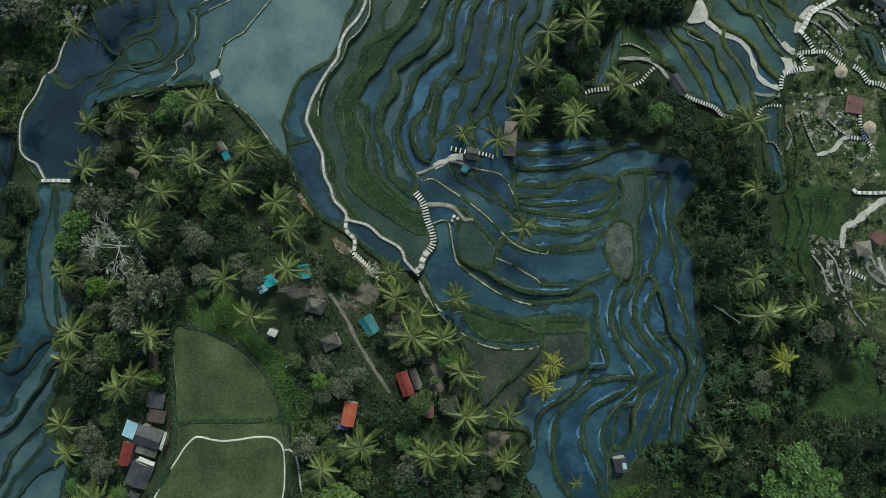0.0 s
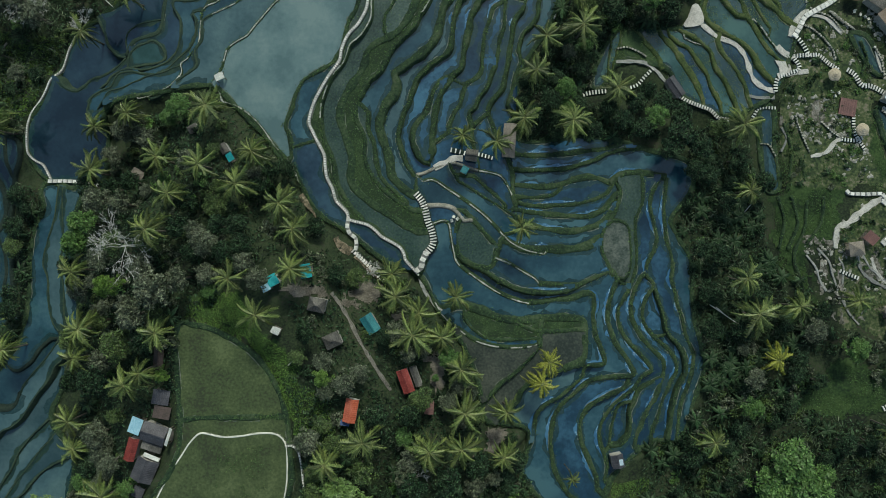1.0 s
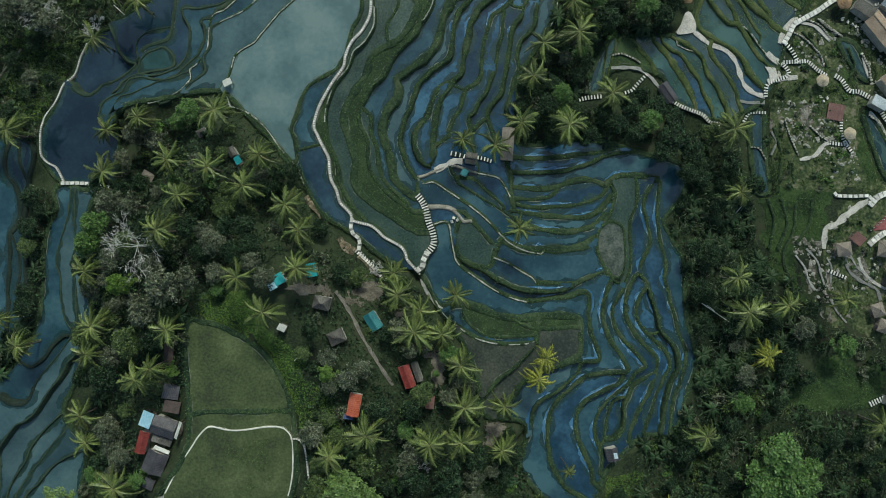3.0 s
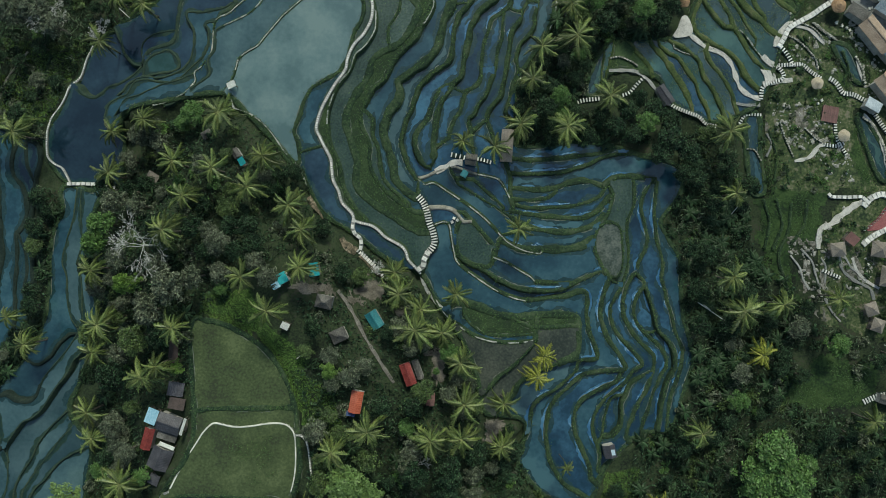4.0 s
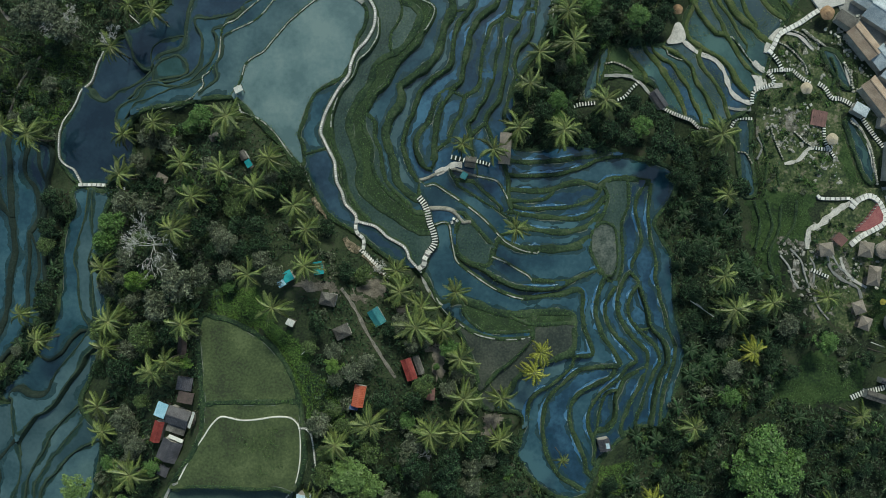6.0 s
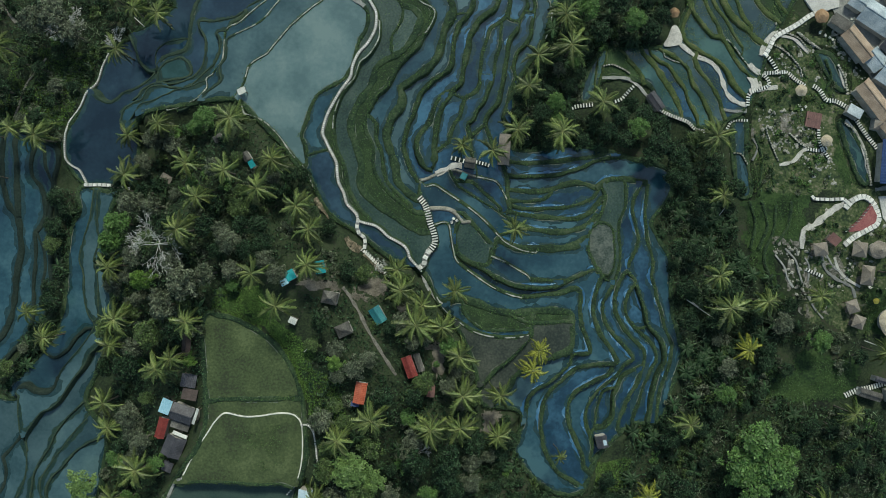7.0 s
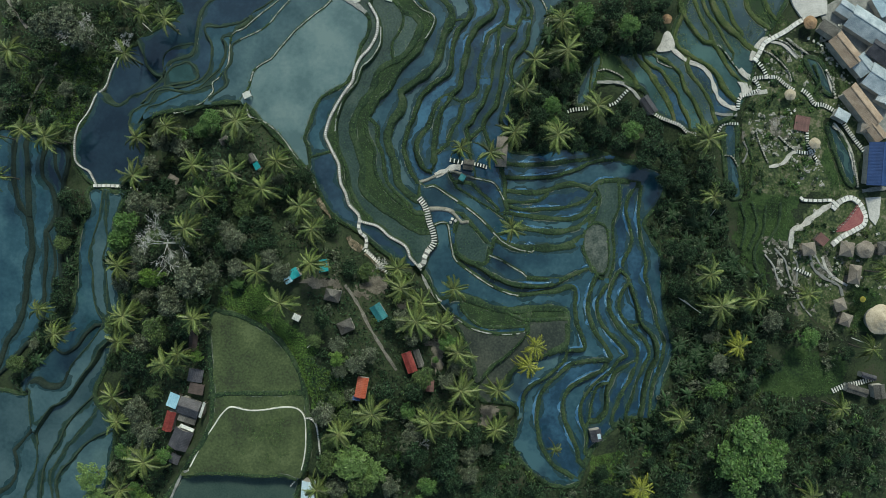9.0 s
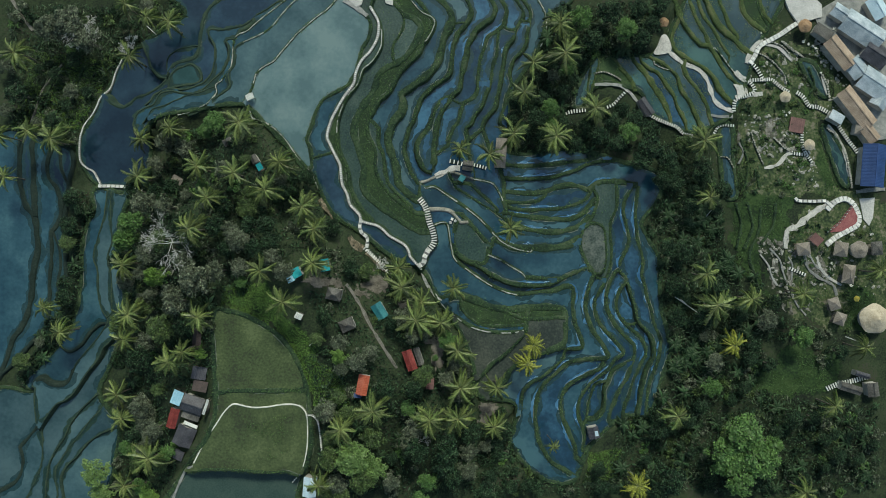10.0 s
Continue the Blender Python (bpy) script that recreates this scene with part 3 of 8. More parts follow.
RIBBONS.append((0.94, 'g', [(40.6, -27.6), (39.5, -30.0), (36.7, -31.5), (33.7, -33.0), (31.0, -35.1), (29.8, -38.2), (30.0, -41.8), (31.6, -45.6), (33.2, -49.4), (33.6, -52.4)]))
RIBBONS.append((0.84, 'g', [(48.6, -28.2), (45.8, -29.5), (43.3, -31.1), (42.2, -33.7), (41.3, -36.3), (41.4, -38.8), (40.9, -41.3), (39.2, -43.3)]))
RIBBONS.append((0.71, 'g', [(41.7, -33.7), (39.1, -34.5), (37.8, -37.3), (37.1, -40.5), (36.8, -43.6)]))
RIBBONS.append((1.60, 'g', [(4.5, -12.1), (8.4, -13.4), (12.9, -15.1), (18.7, -15.4), (23.3, -14.8), (29.7, -15.2), (30.2, -18.1), (30.4, -21.9), (29.6, -23.9), (27.7, -24.8), (25.7, -25.7)]))
RIBBONS.append((0.68, 'g', [(4.5, -14.6), (6.4, -17.1), (8.9, -19.0), (12.2, -19.4), (20.6, -19.1)]))
RIBBONS.append((1.02, 'g', [(21.0, -15.3), (20.6, -20.6)]))
RIBBONS.append((0.90, 'g', [(20.6, -20.4), (18.6, -22.9), (15.4, -26.1), (12.2, -28.6), (9.6, -31.6), (7.6, -34.6), (7.0, -37.0)]))
RIBBONS.append((1.35, 'g', [(21.2, -27.4), (18.6, -28.7), (16.7, -30.5), (15.3, -33.0), (12.8, -35.4), (10.8, -37.9)]))
RIBBONS.append((0.80, 'g', [(14.8, -15.1), (20.0, -17.6), (28.0, -17.4)]))
RIBBONS.append((0.60, 'o', [(-86.7, 38.2), (-85.1, 36.2), (-82.6, 35.4), (-80.6, 36.3), (-79.0, 37.9), (-76.7, 38.6), (-74.4, 39.9), (-72.6, 41.3), (-70.8, 43.1)]))
RIBBONS.append((0.60, 'o', [(-70.8, 43.1), (-73.3, 43.5), (-74.6, 44.7), (-75.9, 46.5), (-76.3, 48.2)]))
RIBBONS.append((0.96, 'o', [(-70.8, 43.1), (-69.6, 44.9), (-67.8, 46.4), (-64.9, 47.3), (-63.1, 48.2), (-62.4, 50.3), (-61.9, 53.7), (-61.4, 57.1), (-59.9, 60.2), (-56.7, 63.0), (-51.0, 66.4)]))
RIBBONS.append((0.36, 'o', [(-70.8, 43.1), (-71.0, 46.5), (-70.4, 48.5), (-68.9, 49.8), (-66.4, 50.7), (-62.9, 51.2)]))
RIBBONS.append((0.60, 'o', [(-69.7, 39.6), (-69.8, 41.3), (-69.5, 43.1), (-67.9, 44.8), (-65.6, 45.7), (-64.1, 46.1), (-62.5, 44.8), (-61.5, 42.4), (-62.8, 41.2), (-65.6, 40.7), (-67.9, 40.1), (-69.7, 39.6)]))
RIBBONS.append((0.47, 'o', [(-79.3, 32.4), (-78.2, 33.8), (-76.3, 35.0), (-74.5, 36.5), (-73.3, 38.2), (-70.0, 39.4), (-66.3, 39.5), (-63.1, 40.3), (-60.7, 41.6), (-59.1, 43.5), (-58.2, 46.1), (-58.0, 49.7), (-58.8, 52.0), (-59.7, 53.6), (-59.2, 54.9), (-56.2, 54.8), (-53.9, 55.2), (-51.6, 55.7), (-48.2, 57.2), (-47.3, 58.1), (-43.9, 60.2), (-38.9, 64.1)]))
RIBBONS.append((0.48, 'o', [(-78.3, 30.2), (-77.3, 33.1), (-74.9, 34.8), (-73.0, 35.6), (-71.3, 38.2), (-68.5, 38.9), (-64.6, 38.3), (-61.5, 39.0), (-59.1, 40.8), (-57.6, 42.4), (-55.6, 44.3), (-54.5, 46.7), (-54.4, 50.1), (-55.0, 51.6), (-53.8, 52.2), (-52.3, 51.8)]))
RIBBONS.append((0.36, 'o', [(-76.8, 28.9), (-73.7, 31.6), (-72.0, 33.8), (-69.3, 34.5), (-66.5, 35.8), (-63.7, 37.1), (-60.7, 37.9), (-58.0, 39.0)]))
RIBBONS.append((0.35, 'p', [(-65.6, 32.3), (-62.9, 33.0), (-60.1, 34.3), (-57.7, 35.4), (-56.2, 37.7), (-56.4, 39.8), (-54.9, 41.0), (-53.3, 43.8), (-52.8, 46.6), (-52.5, 50.7), (-51.5, 52.6), (-49.2, 53.6), (-47.5, 55.1), (-44.8, 57.4), (-41.7, 59.8), (-37.0, 64.0)]))
RIBBONS.append((0.58, 'o', [(-62.9, 32.3), (-59.4, 33.9), (-56.7, 35.9), (-52.7, 38.9), (-52.9, 42.1), (-51.4, 44.9), (-51.4, 48.5), (-49.2, 50.0)]))
RIBBONS.append((0.34, 'p', [(-49.2, 50.0), (-46.8, 51.1), (-44.2, 52.4), (-42.1, 54.1), (-40.1, 56.6), (-37.4, 59.6), (-32.8, 63.9)]))
RIBBONS.append((1.05, 'o', [(-51.3, 54.1), (-49.7, 54.9), (-47.9, 56.5)]))
RIBBONS.append((1.41, 'd', [(-109.1, 24.8), (-109.2, 19.3), (-108.8, 14.9), (-107.4, 9.9), (-105.3, 7.0), (-104.7, 3.3), (-104.3, -1.0), (-105.2, -5.4), (-105.7, -9.8), (-106.0, -14.2), (-107.1, -18.5), (-108.4, -21.4), (-110.5, -24.3), (-112.4, -30.2), (-113.7, -33.1)]))
RIBBONS.append((1.54, 'd', [(-106.2, 24.9), (-105.6, 19.3), (-105.6, 15.0), (-105.3, 10.6), (-105.1, 7.0)]))
RIBBONS.append((1.03, 'd', [(-101.2, 24.9), (-102.2, 20.8), (-101.8, 17.2), (-99.6, 14.3), (-98.6, 10.7), (-98.8, 7.0), (-100.3, 4.1), (-101.1, 3.1), (-100.9, -1.0), (-101.1, -5.4), (-101.4, -9.8), (-101.3, -14.1), (-101.7, -18.4), (-102.5, -22.8)]))
RIBBONS.append((1.03, 'd', [(-99.0, 24.5), (-98.5, 19.4), (-97.1, 16.2)]))
RIBBONS.append((0.77, 'd', [(-100.7, 3.1), (-99.0, -1.0), (-98.5, -5.4), (-99.3, -9.8), (-99.0, -13.4)]))
RIBBONS.append((0.38, 'o', [(-85.5, 12.9), (-86.1, 7.8), (-87.3, 3.4), (-88.5, -0.9), (-88.8, -3.8), (-87.8, -6.7), (-87.6, -12.4), (-86.6, -16.5), (-85.1, -19.2), (-86.6, -22.2), (-89.5, -25.9), (-92.7, -29.8), (-93.8, -32.2)]))
RIBBONS.append((1.03, 'd', [(-93.8, -32.2), (-94.9, -34.5), (-96.5, -35.7), (-99.4, -35.7), (-101.6, -34.3), (-103.5, -34.9), (-104.5, -36.3)]))
RIBBONS.append((0.38, 'o', [(-84.5, 12.9), (-84.5, 6.3), (-84.1, 1.2), (-85.1, -3.1), (-84.3, -8.0), (-84.1, -13.6), (-83.9, -17.1)]))
RIBBONS.append((0.38, 'o', [(-81.6, -16.5), (-82.0, -20.5), (-84.2, -24.2), (-86.3, -26.5), (-87.8, -29.5), (-90.3, -32.7), (-93.4, -37.4), (-95.7, -39.6), (-98.0, -40.7), (-100.1, -43.3), (-102.2, -47.0), (-102.2, -51.9), (-102.4, -55.5), (-102.8, -57.6), (-104.3, -61.1), (-106.3, -65.2)]))
RIBBONS.append((0.38, 'o', [(-88.4, -38.4), (-91.7, -41.6), (-94.8, -45.4), (-96.9, -49.7), (-99.2, -53.3), (-100.5, -56.1), (-101.2, -60.4), (-101.6, -65.3)]))
RIBBONS.append((0.38, 'o', [(-86.5, -41.2), (-90.0, -45.1), (-92.3, -48.1), (-95.2, -51.8), (-97.3, -54.7), (-98.7, -57.6), (-98.9, -60.4), (-98.3, -63.3), (-98.5, -65.3)]))
RIBBONS.append((0.51, 'o', [(-84.5, -47.1), (-87.7, -48.7), (-90.8, -51.0), (-93.7, -54.6), (-96.1, -56.8), (-97.5, -59.7), (-97.1, -63.3), (-96.8, -65.3)]))
RIBBONS.append((0.39, 'o', [(-103.5, -36.6), (-103.5, -40.4), (-103.0, -46.2), (-102.0, -50.5)]))
RIBBONS.append((0.89, 'd', [(-112.7, -63.2), (-109.3, -61.1), (-107.6, -58.3), (-107.3, -54.8), (-108.0, -52.0)]))
RIBBONS.append((0.76, 'd', [(-98.6, -23.4), (-97.2, -26.3), (-94.9, -27.3), (-92.1, -25.3), (-90.2, -22.4), (-87.5, -20.1)]))
RIBBONS.append((1.19, 'm', [(57.0, 67.8), (59.3, 63.2), (60.7, 60.0), (59.3, 56.7), (58.5, 54.0), (59.1, 51.6), (61.0, 49.8), (63.8, 48.1), (66.6, 46.6), (68.7, 44.9), (70.1, 42.9), (71.0, 40.8), (72.8, 38.8), (74.2, 37.5)]))
RIBBONS.append((1.19, 'm', [(60.7, 67.8), (63.0, 63.2), (64.3, 60.0), (65.7, 57.0), (67.1, 54.8), (67.8, 52.8), (68.8, 51.2), (70.4, 48.9), (71.8, 46.3), (73.5, 44.2), (75.5, 42.2)]))
RIBBONS.append((1.54, 'm', [(65.4, 67.8), (67.7, 63.3), (69.1, 60.1), (70.5, 57.6), (72.6, 55.6), (74.8, 53.7), (76.5, 52.0)]))
RIBBONS.append((0.36, 'p', [(69.6, 51.5), (71.4, 49.6), (73.5, 46.9), (75.5, 44.7), (76.9, 43.6)]))
RIBBONS.append((0.95, 'm', [(52.9, 49.3), (55.6, 48.0), (58.4, 46.0), (60.1, 44.1), (60.9, 41.5), (62.0, 39.5), (63.4, 37.5), (64.4, 35.5), (65.3, 33.5)]))
RIBBONS.append((1.07, 'm', [(61.7, 46.7), (62.5, 44.5), (63.7, 42.8), (65.4, 40.8), (66.7, 38.8), (67.8, 36.5), (68.4, 34.1)]))
RIBBONS.append((0.95, 'm', [(51.0, 48.1), (53.0, 46.3), (55.0, 45.4), (56.5, 43.4), (57.9, 41.4), (59.3, 39.5), (60.1, 36.8), (61.6, 34.2), (62.3, 32.9)]))
RIBBONS.append((1.67, 'm', [(49.0, 48.1), (51.1, 46.1), (53.1, 43.4), (54.8, 40.8), (56.6, 38.1), (57.7, 35.5), (58.7, 32.9)]))
RIBBONS.append((1.19, 'm', [(45.1, 46.8), (47.1, 44.8), (48.5, 42.8), (49.1, 40.8)]))
RIBBONS.append((0.48, 'm', [(39.6, 50.8), (39.9, 47.5), (39.0, 44.1), (38.3, 41.4), (38.1, 39.4)]))
RIBBONS.append((0.36, 'm', [(38.0, 51.5), (37.8, 46.8), (37.2, 42.8), (37.0, 39.4)]))
RIBBONS.append((0.71, 'm', [(42.3, 50.2), (44.4, 48.2), (45.7, 46.2)]))
RIBBONS.append((0.36, 'p', [(54.3, 47.4), (56.3, 46.4), (58.4, 45.8)]))
RIBBONS.append((0.92, 'g', [(12.4, 23.5), (14.0, 20.4), (15.1, 17.1), (15.3, 13.8), (15.4, 11.6), (15.9, 9.5)]))
RIBBONS.append((0.68, 'g', [(25.7, -25.7), (23.5, -26.5), (21.2, -27.4)]))
RIBBONS.append((0.57, 'g', [(30.8, -25.3), (29.6, -24.0)]))
RIBBONS.append((0.4, 'p', [(-46.7, 31.1), (-43.5, 30.1), (-40.5, 28.0), (-38.1, 25.4), (-36.6, 23.2), (-35.2, 21.3), (-33.5, 19.7), (-31.8, 17.4), (-30.5, 14.1)]))
RIBBONS.append((0.6, 'g', [(35.4, 5.0), (37.9, 6.2), (40.1, 5.4), (40.9, 3.8)]))
RIBBONS.append((1.12, 'm', [(70.4, 64.6), (71.9, 61.0), (73.2, 57.4), (75.5, 54.6)]))
RIBBONS.append((1.26, 'm', [(76.4, 64.7), (77.0, 61.4), (78.9, 58.6), (81.5, 56.7)]))
RIBBONS.append((0.98, 'm', [(81.3, 64.9), (82.1, 61.3), (84.4, 58.2)]))
RIBBONS.append((1.12, 'm', [(59.1, 64.4), (60.6, 59.3), (63.5, 55.0), (65.8, 52.2)]))
RIBBONS.append((0.98, 'm', [(65.0, 64.4), (66.4, 60.1), (69.0, 56.6), (71.0, 53.0), (73.3, 49.5)]))
RIBBONS.append((0.6, 'g', [(36.7, -5.9), (39.3, -7.5), (41.7, -7.8)]))
RIBBONS.append((0.8, 'g', [(-25.6, 61.1), (-24.5, 65.0), (-23.0, 70.0)]))
RIBBONS.append((0.8, 'g', [(-18.0, 58.4), (-16.5, 64.0), (-15.0, 70.0)]))
SEEDS = {}
SEEDS['pale'] = [(-33.9, 46.3), (-36.4, 33.7)]
SEEDS['lawn'] = [(-43.1, -26.7), (-40.5, -45.0), (-41.9, -35.2)]
SEEDS['rice'] = [(-47.2, -56.4)]
SEEDS['sandmud'] = [(37.5, 0.2)]
SEEDS['mud'] = [(-18.7, 48.5), (-18.6, 40.8), (-23.7, 30.5), (-21.8, 18.9), (-23.0, 25.4), (-12.3, 53.6), (-9.2, 50.2), (-16.1, 45.0), (8.3, -1.8), (10.9, -1.2), (41.6, 11.0), (40.2, 14.3), (8.3, -0.5), (-18.3, 11.4), (-12.4, 47.5)]
SEEDS['darkmud'] = [(12.2, -24.2), (23.8, -19.8), (13.4, -31.7), (9.6, -22.8), (14.8, -22.9), (10.9, -32.9), (16.1, -28.0), (23.2, -20.4)]
SEEDS['blue'] = [(11.3, 48.8), (-4.6, 24.6), (-7.2, 25.9), (12.4, 39.9), (11.3, 57.2), (18.1, 51.8), (13.1, 34.5), (5.8, 34.4), (-2.1, 28.7), (52.8, 5.8), (47.7, 8.4), (48.2, -5.2), (39.6, -38.7), (39.1, -33.4), (-66.4, 49.7), (27.7, -35.9), (26.3, -40.8), (28.2, -45.6), (30.7, -33.7), (36.6, -26.4), (34.3, -29.5)]
SEEDS['deep'] = [(-26.0, 7.5), (-11.6, -0.5), (-22.1, 6.9), (-28.8, 15.6), (-28.0, 12.2), (-81.8, 42.4), (-73.5, 49.2), (-59.2, 56.9), (-66.4, 55.9), (-86.1, 29.6), (-88.9, 22.9), (-81.8, 42.4), (-87.4, 25.5), (-83.6, 32.4), (-84.6, 20.1)]
SEEDS['teal'] = [(74.1, 19.2), (73.0, 27.8), (-29.4, 28.2), (-6.0, 44.3), (-2.1, 49.9), (-9.2, 40.8), (-7.3, 37.8), (-8.6, 34.4), (-4.1, 35.5), (-0.2, 43.6), (4.5, 56.6), (-11.1, 28.4), (-10.4, 24.6), (-7.8, 14.2), (-12.3, 18.0), (-15.5, 26.9), (1.9, -3.7), (9.7, -10.2), (22.6, -13.4), (30.5, -19.4), (26.5, -5.0), (18.7, -1.8), (17.4, -6.3), (22.6, -8.2), (34.5, -15.7), (36.5, -23.7), (33.6, -10.3), (-0.7, 13.0), (9.6, 7.9), (7.0, 7.2), (17.3, -26.8), (21.1, -45.6), (-72.4, 32.3), (-68.5, 33.7), (-65.7, 34.4), (-49.6, 39.8), (-49.6, 46.1), (-45.1, 48.1), (-54.5, 36.6), (-56.6, 51.0), (37.3, -14.4), (38.6, -21.1), (40.0, -10.4)]
SEEDS['green'] = [(103.1, 20.7), (-66.4, 43.6)]
SEEDS['shallow'] = [(-46.3, 45.4), (-49.5, 38.4), (-40.6, 48.8), (-42.8, 46.5), (-36.5, 52.8), (-47.2, 42.5), (-39.1, 51.7), (22.4, -33.1), (17.8, -39.2), (26.4, -28.1), (19.1, -36.7), (17.8, -43.0)]
SEEDS['grass'] = [(-26.6, 25.5), (-12.3, 10.3), (-14.8, 6.5), (25.2, -16.0), (-8.4, 6.5), (10.9, -17.2), (17.4, -17.6), (14.8, -16.6), (20.0, -16.6), (8.3, -16.8)]



def smooth(points, step=0.5):
    """A Catmull-Rom curve through the points, in even steps."""
    p = np.array(points, float)
    q = np.vstack([2 * p[0] - p[1], p, 2 * p[-1] - p[-2]])
    if np.allclose(p[0], p[-1]):
        q[0], q[-1] = p[-2], p[1]
    out = []
    for i in range(1, len(q) - 2):
        n = max(2, int(np.linalg.norm(q[i + 1] - q[i]) / 0.15))
        for t in np.linspace(0, 1, n, endpoint=False):
            out.append(0.5 * (2 * q[i] + (q[i + 1] - q[i - 1]) * t + (2 * q[i - 1] - 5 * q[i] + 4 * q[i + 1] - q[i + 2]) * t * t
                              + (3 * q[i] - q[i - 1] - 3 * q[i + 1] + q[i + 2]) * t ** 3))
    out.append(p[-1])
    out = np.array(out)
    s = np.concatenate([[0], np.cumsum(np.linalg.norm(np.diff(out, axis=0), axis=1))])
    n = max(2, int(s[-1] / step) + 1)
    u = np.linspace(0, s[-1], n)
    return np.stack([np.interp(u, s, out[:, 0]), np.interp(u, s, out[:, 1])], 1)


def inside(poly, x, y):
    """Which of the places (arrays) lie in the polygon."""
    r = np.zeros(x.shape, bool)
    px, py = np.array(poly, float).T
    for i in range(len(px)):
        j = i - 1
        c = (py[i] > y) != (py[j] > y)
        with np.errstate(divide="ignore", invalid="ignore"):
            r ^= c & (x < (px[j] - px[i]) * (y - py[i]) / (py[j] - py[i]) + px[i])
    return r


CELL, X0, Y0, NX, NY = 0.3, -130.0, -78.0, 860, 520
gx = X0 + CELL * (np.arange(NX) + 0.5)
gy = Y0 + CELL * (np.arange(NY) + 0.5)
GX, GY = np.meshgrid(gx, gy)
NAT = base(GX, GY)
mask = np.zeros(GX.shape, int)
for k, poly in enumerate(MASKS.values()):
    mask[inside(smooth(list(poly) + [poly[0]], 0.6), GX, GY)] = k + 1
wallcell = np.zeros(GX.shape, bool)
CURVES = []
for k, poly in enumerate(MASKS.values()):
    CURVES.append((1.1, 0.3, "d" if k == 1 else "g", smooth(list(poly) + [poly[0]])))
edge_count = len(CURVES)
for w, h, style, pts in BUNDS:
    CURVES.append((w * (0.32 if style == "w" else 0.75), h, style, smooth(pts)))
for w, style, pts in RIBBONS:
    # banks that leave to the north run on past the edge of the terraces
    if pts[0][1] > 61:
        pts = [(2 * pts[0][0] - pts[1][0], pts[0][1] + 8)] + pts
    if pts[-1][1] > 61:
        pts = pts + [(2 * pts[-1][0] - pts[-2][0], pts[-1][1] + 8)]
    CURVES.append((w, 0.12 if style in "do" else 0.28, style, smooth(pts)))
every = np.concatenate([c for w, h, style, c in CURVES])
owner = np.concatenate([np.full(len(c), k) for k, (w, h, style, c) in enumerate(CURVES)])


def tie(k, c):
    """Run both ends of a bund on until they meet another one."""
    for flip in (False, True):
        if flip:
            c = c[::-1]
        e, d = c[-1], c[-1] - c[max(0, len(c) - 4)]
        d = d / max(np.linalg.norm(d), 1e-6)
        v = every[owner != k] - e
        r = np.linalg.norm(v, axis=1)
        dot = (v @ d) / np.maximum(r, 1e-6)
        ok = (r < 8) & ((dot > 0.5) | (r < 1.2))
        if r.min() > 0.35 and ok.any():
            cost = np.where(ok, r / (0.4 + np.clip(dot, 0, 1)), 1e9)
            g = v[int(np.argmin(cost))]
            n = max(1, int(np.linalg.norm(g) / 0.5))
            c = np.concatenate([c, e + g * (np.arange(1, n + 1) / n)[:, None]])
    return c[::-1]


for k in range(edge_count, len(CURVES)):
    w, h, style, c = CURVES[k]
    if np.linalg.norm(c[0] - c[-1]) > 0.5 and style != "r":
        CURVES[k] = (w, h, style, tie(k, c))
for w, h, style, c in CURVES:
    n = len(c)
    fine = np.stack([np.interp(np.linspace(0, n - 1, n * 5), np.arange(n), c[:, i]) for i in (0, 1)], 1)
    i = ((fine[:, 0] - X0) / CELL).astype(int)
    j = ((fine[:, 1] - Y0) / CELL).astype(int)
    for di, dj in ((0, 0), (1, 0), (0, 1), (1, 1)):
        ok = (i + di >= 0) & (i + di < NX) & (j + dj >= 0) & (j + dj < NY)
        wallcell[(j + dj)[ok], (i + di)[ok]] = True

# paddies: cells enclosed by bunds
label = np.where((mask > 0) & ~wallcell, 0, -1)
flat = label.ravel().tolist()
count = 0
for start in range(len(flat)):
    if flat[start] != 0:
        continue
    count += 1
    stack = [start]
    flat[start] = count
    while stack:
        c = stack.pop()
        for d in (-1, 1, -NX, NX):
            e = c + d
            if 0 <= e < len(flat) and flat[e] == 0:
                flat[e] = count
                stack.append(e)
label = np.array(flat).reshape(NY, NX)
sizes = np.bincount(np.clip(label, 0, None).ravel(), minlength=count + 1)
small = (sizes < 14)
label[(label > 0) & small[np.clip(label, 0, None)]] = -1
for sweep in range(6):
    todo = (label < 1) & (mask > 0)
    for ax, sh in ((0, 1), (0, -1), (1, 1), (1, -1)):
        moved = np.roll(label, sh, ax)
        take = todo & (moved > 0)
        label[take] = moved[take]
        todo &= ~take
level = {}
Z = NAT.copy()
lab = np.clip(label, 0, None)
sums = np.bincount(lab.ravel(), NAT.ravel(), count + 1)
nums = np.bincount(lab.ravel(), minlength=count + 1)
means = sums / np.maximum(nums, 1)
paddy = label > 0
mid_x = np.bincount(lab.ravel(), GX.ravel(), count + 1) / np.maximum(nums, 1)
pairs = set()
for ax in (0, 1):
    for sh in (1, 2):
        a, b = (lab[sh:, :], lab[:-sh, :]) if ax == 0 else (lab[:, sh:], lab[:, :-sh])
        ok = (a > 0) & (b > 0) & (a != b)
        pairs |= set(zip(np.minimum(a[ok], b[ok]).tolist(), np.maximum(a[ok], b[ok]).tolist()))
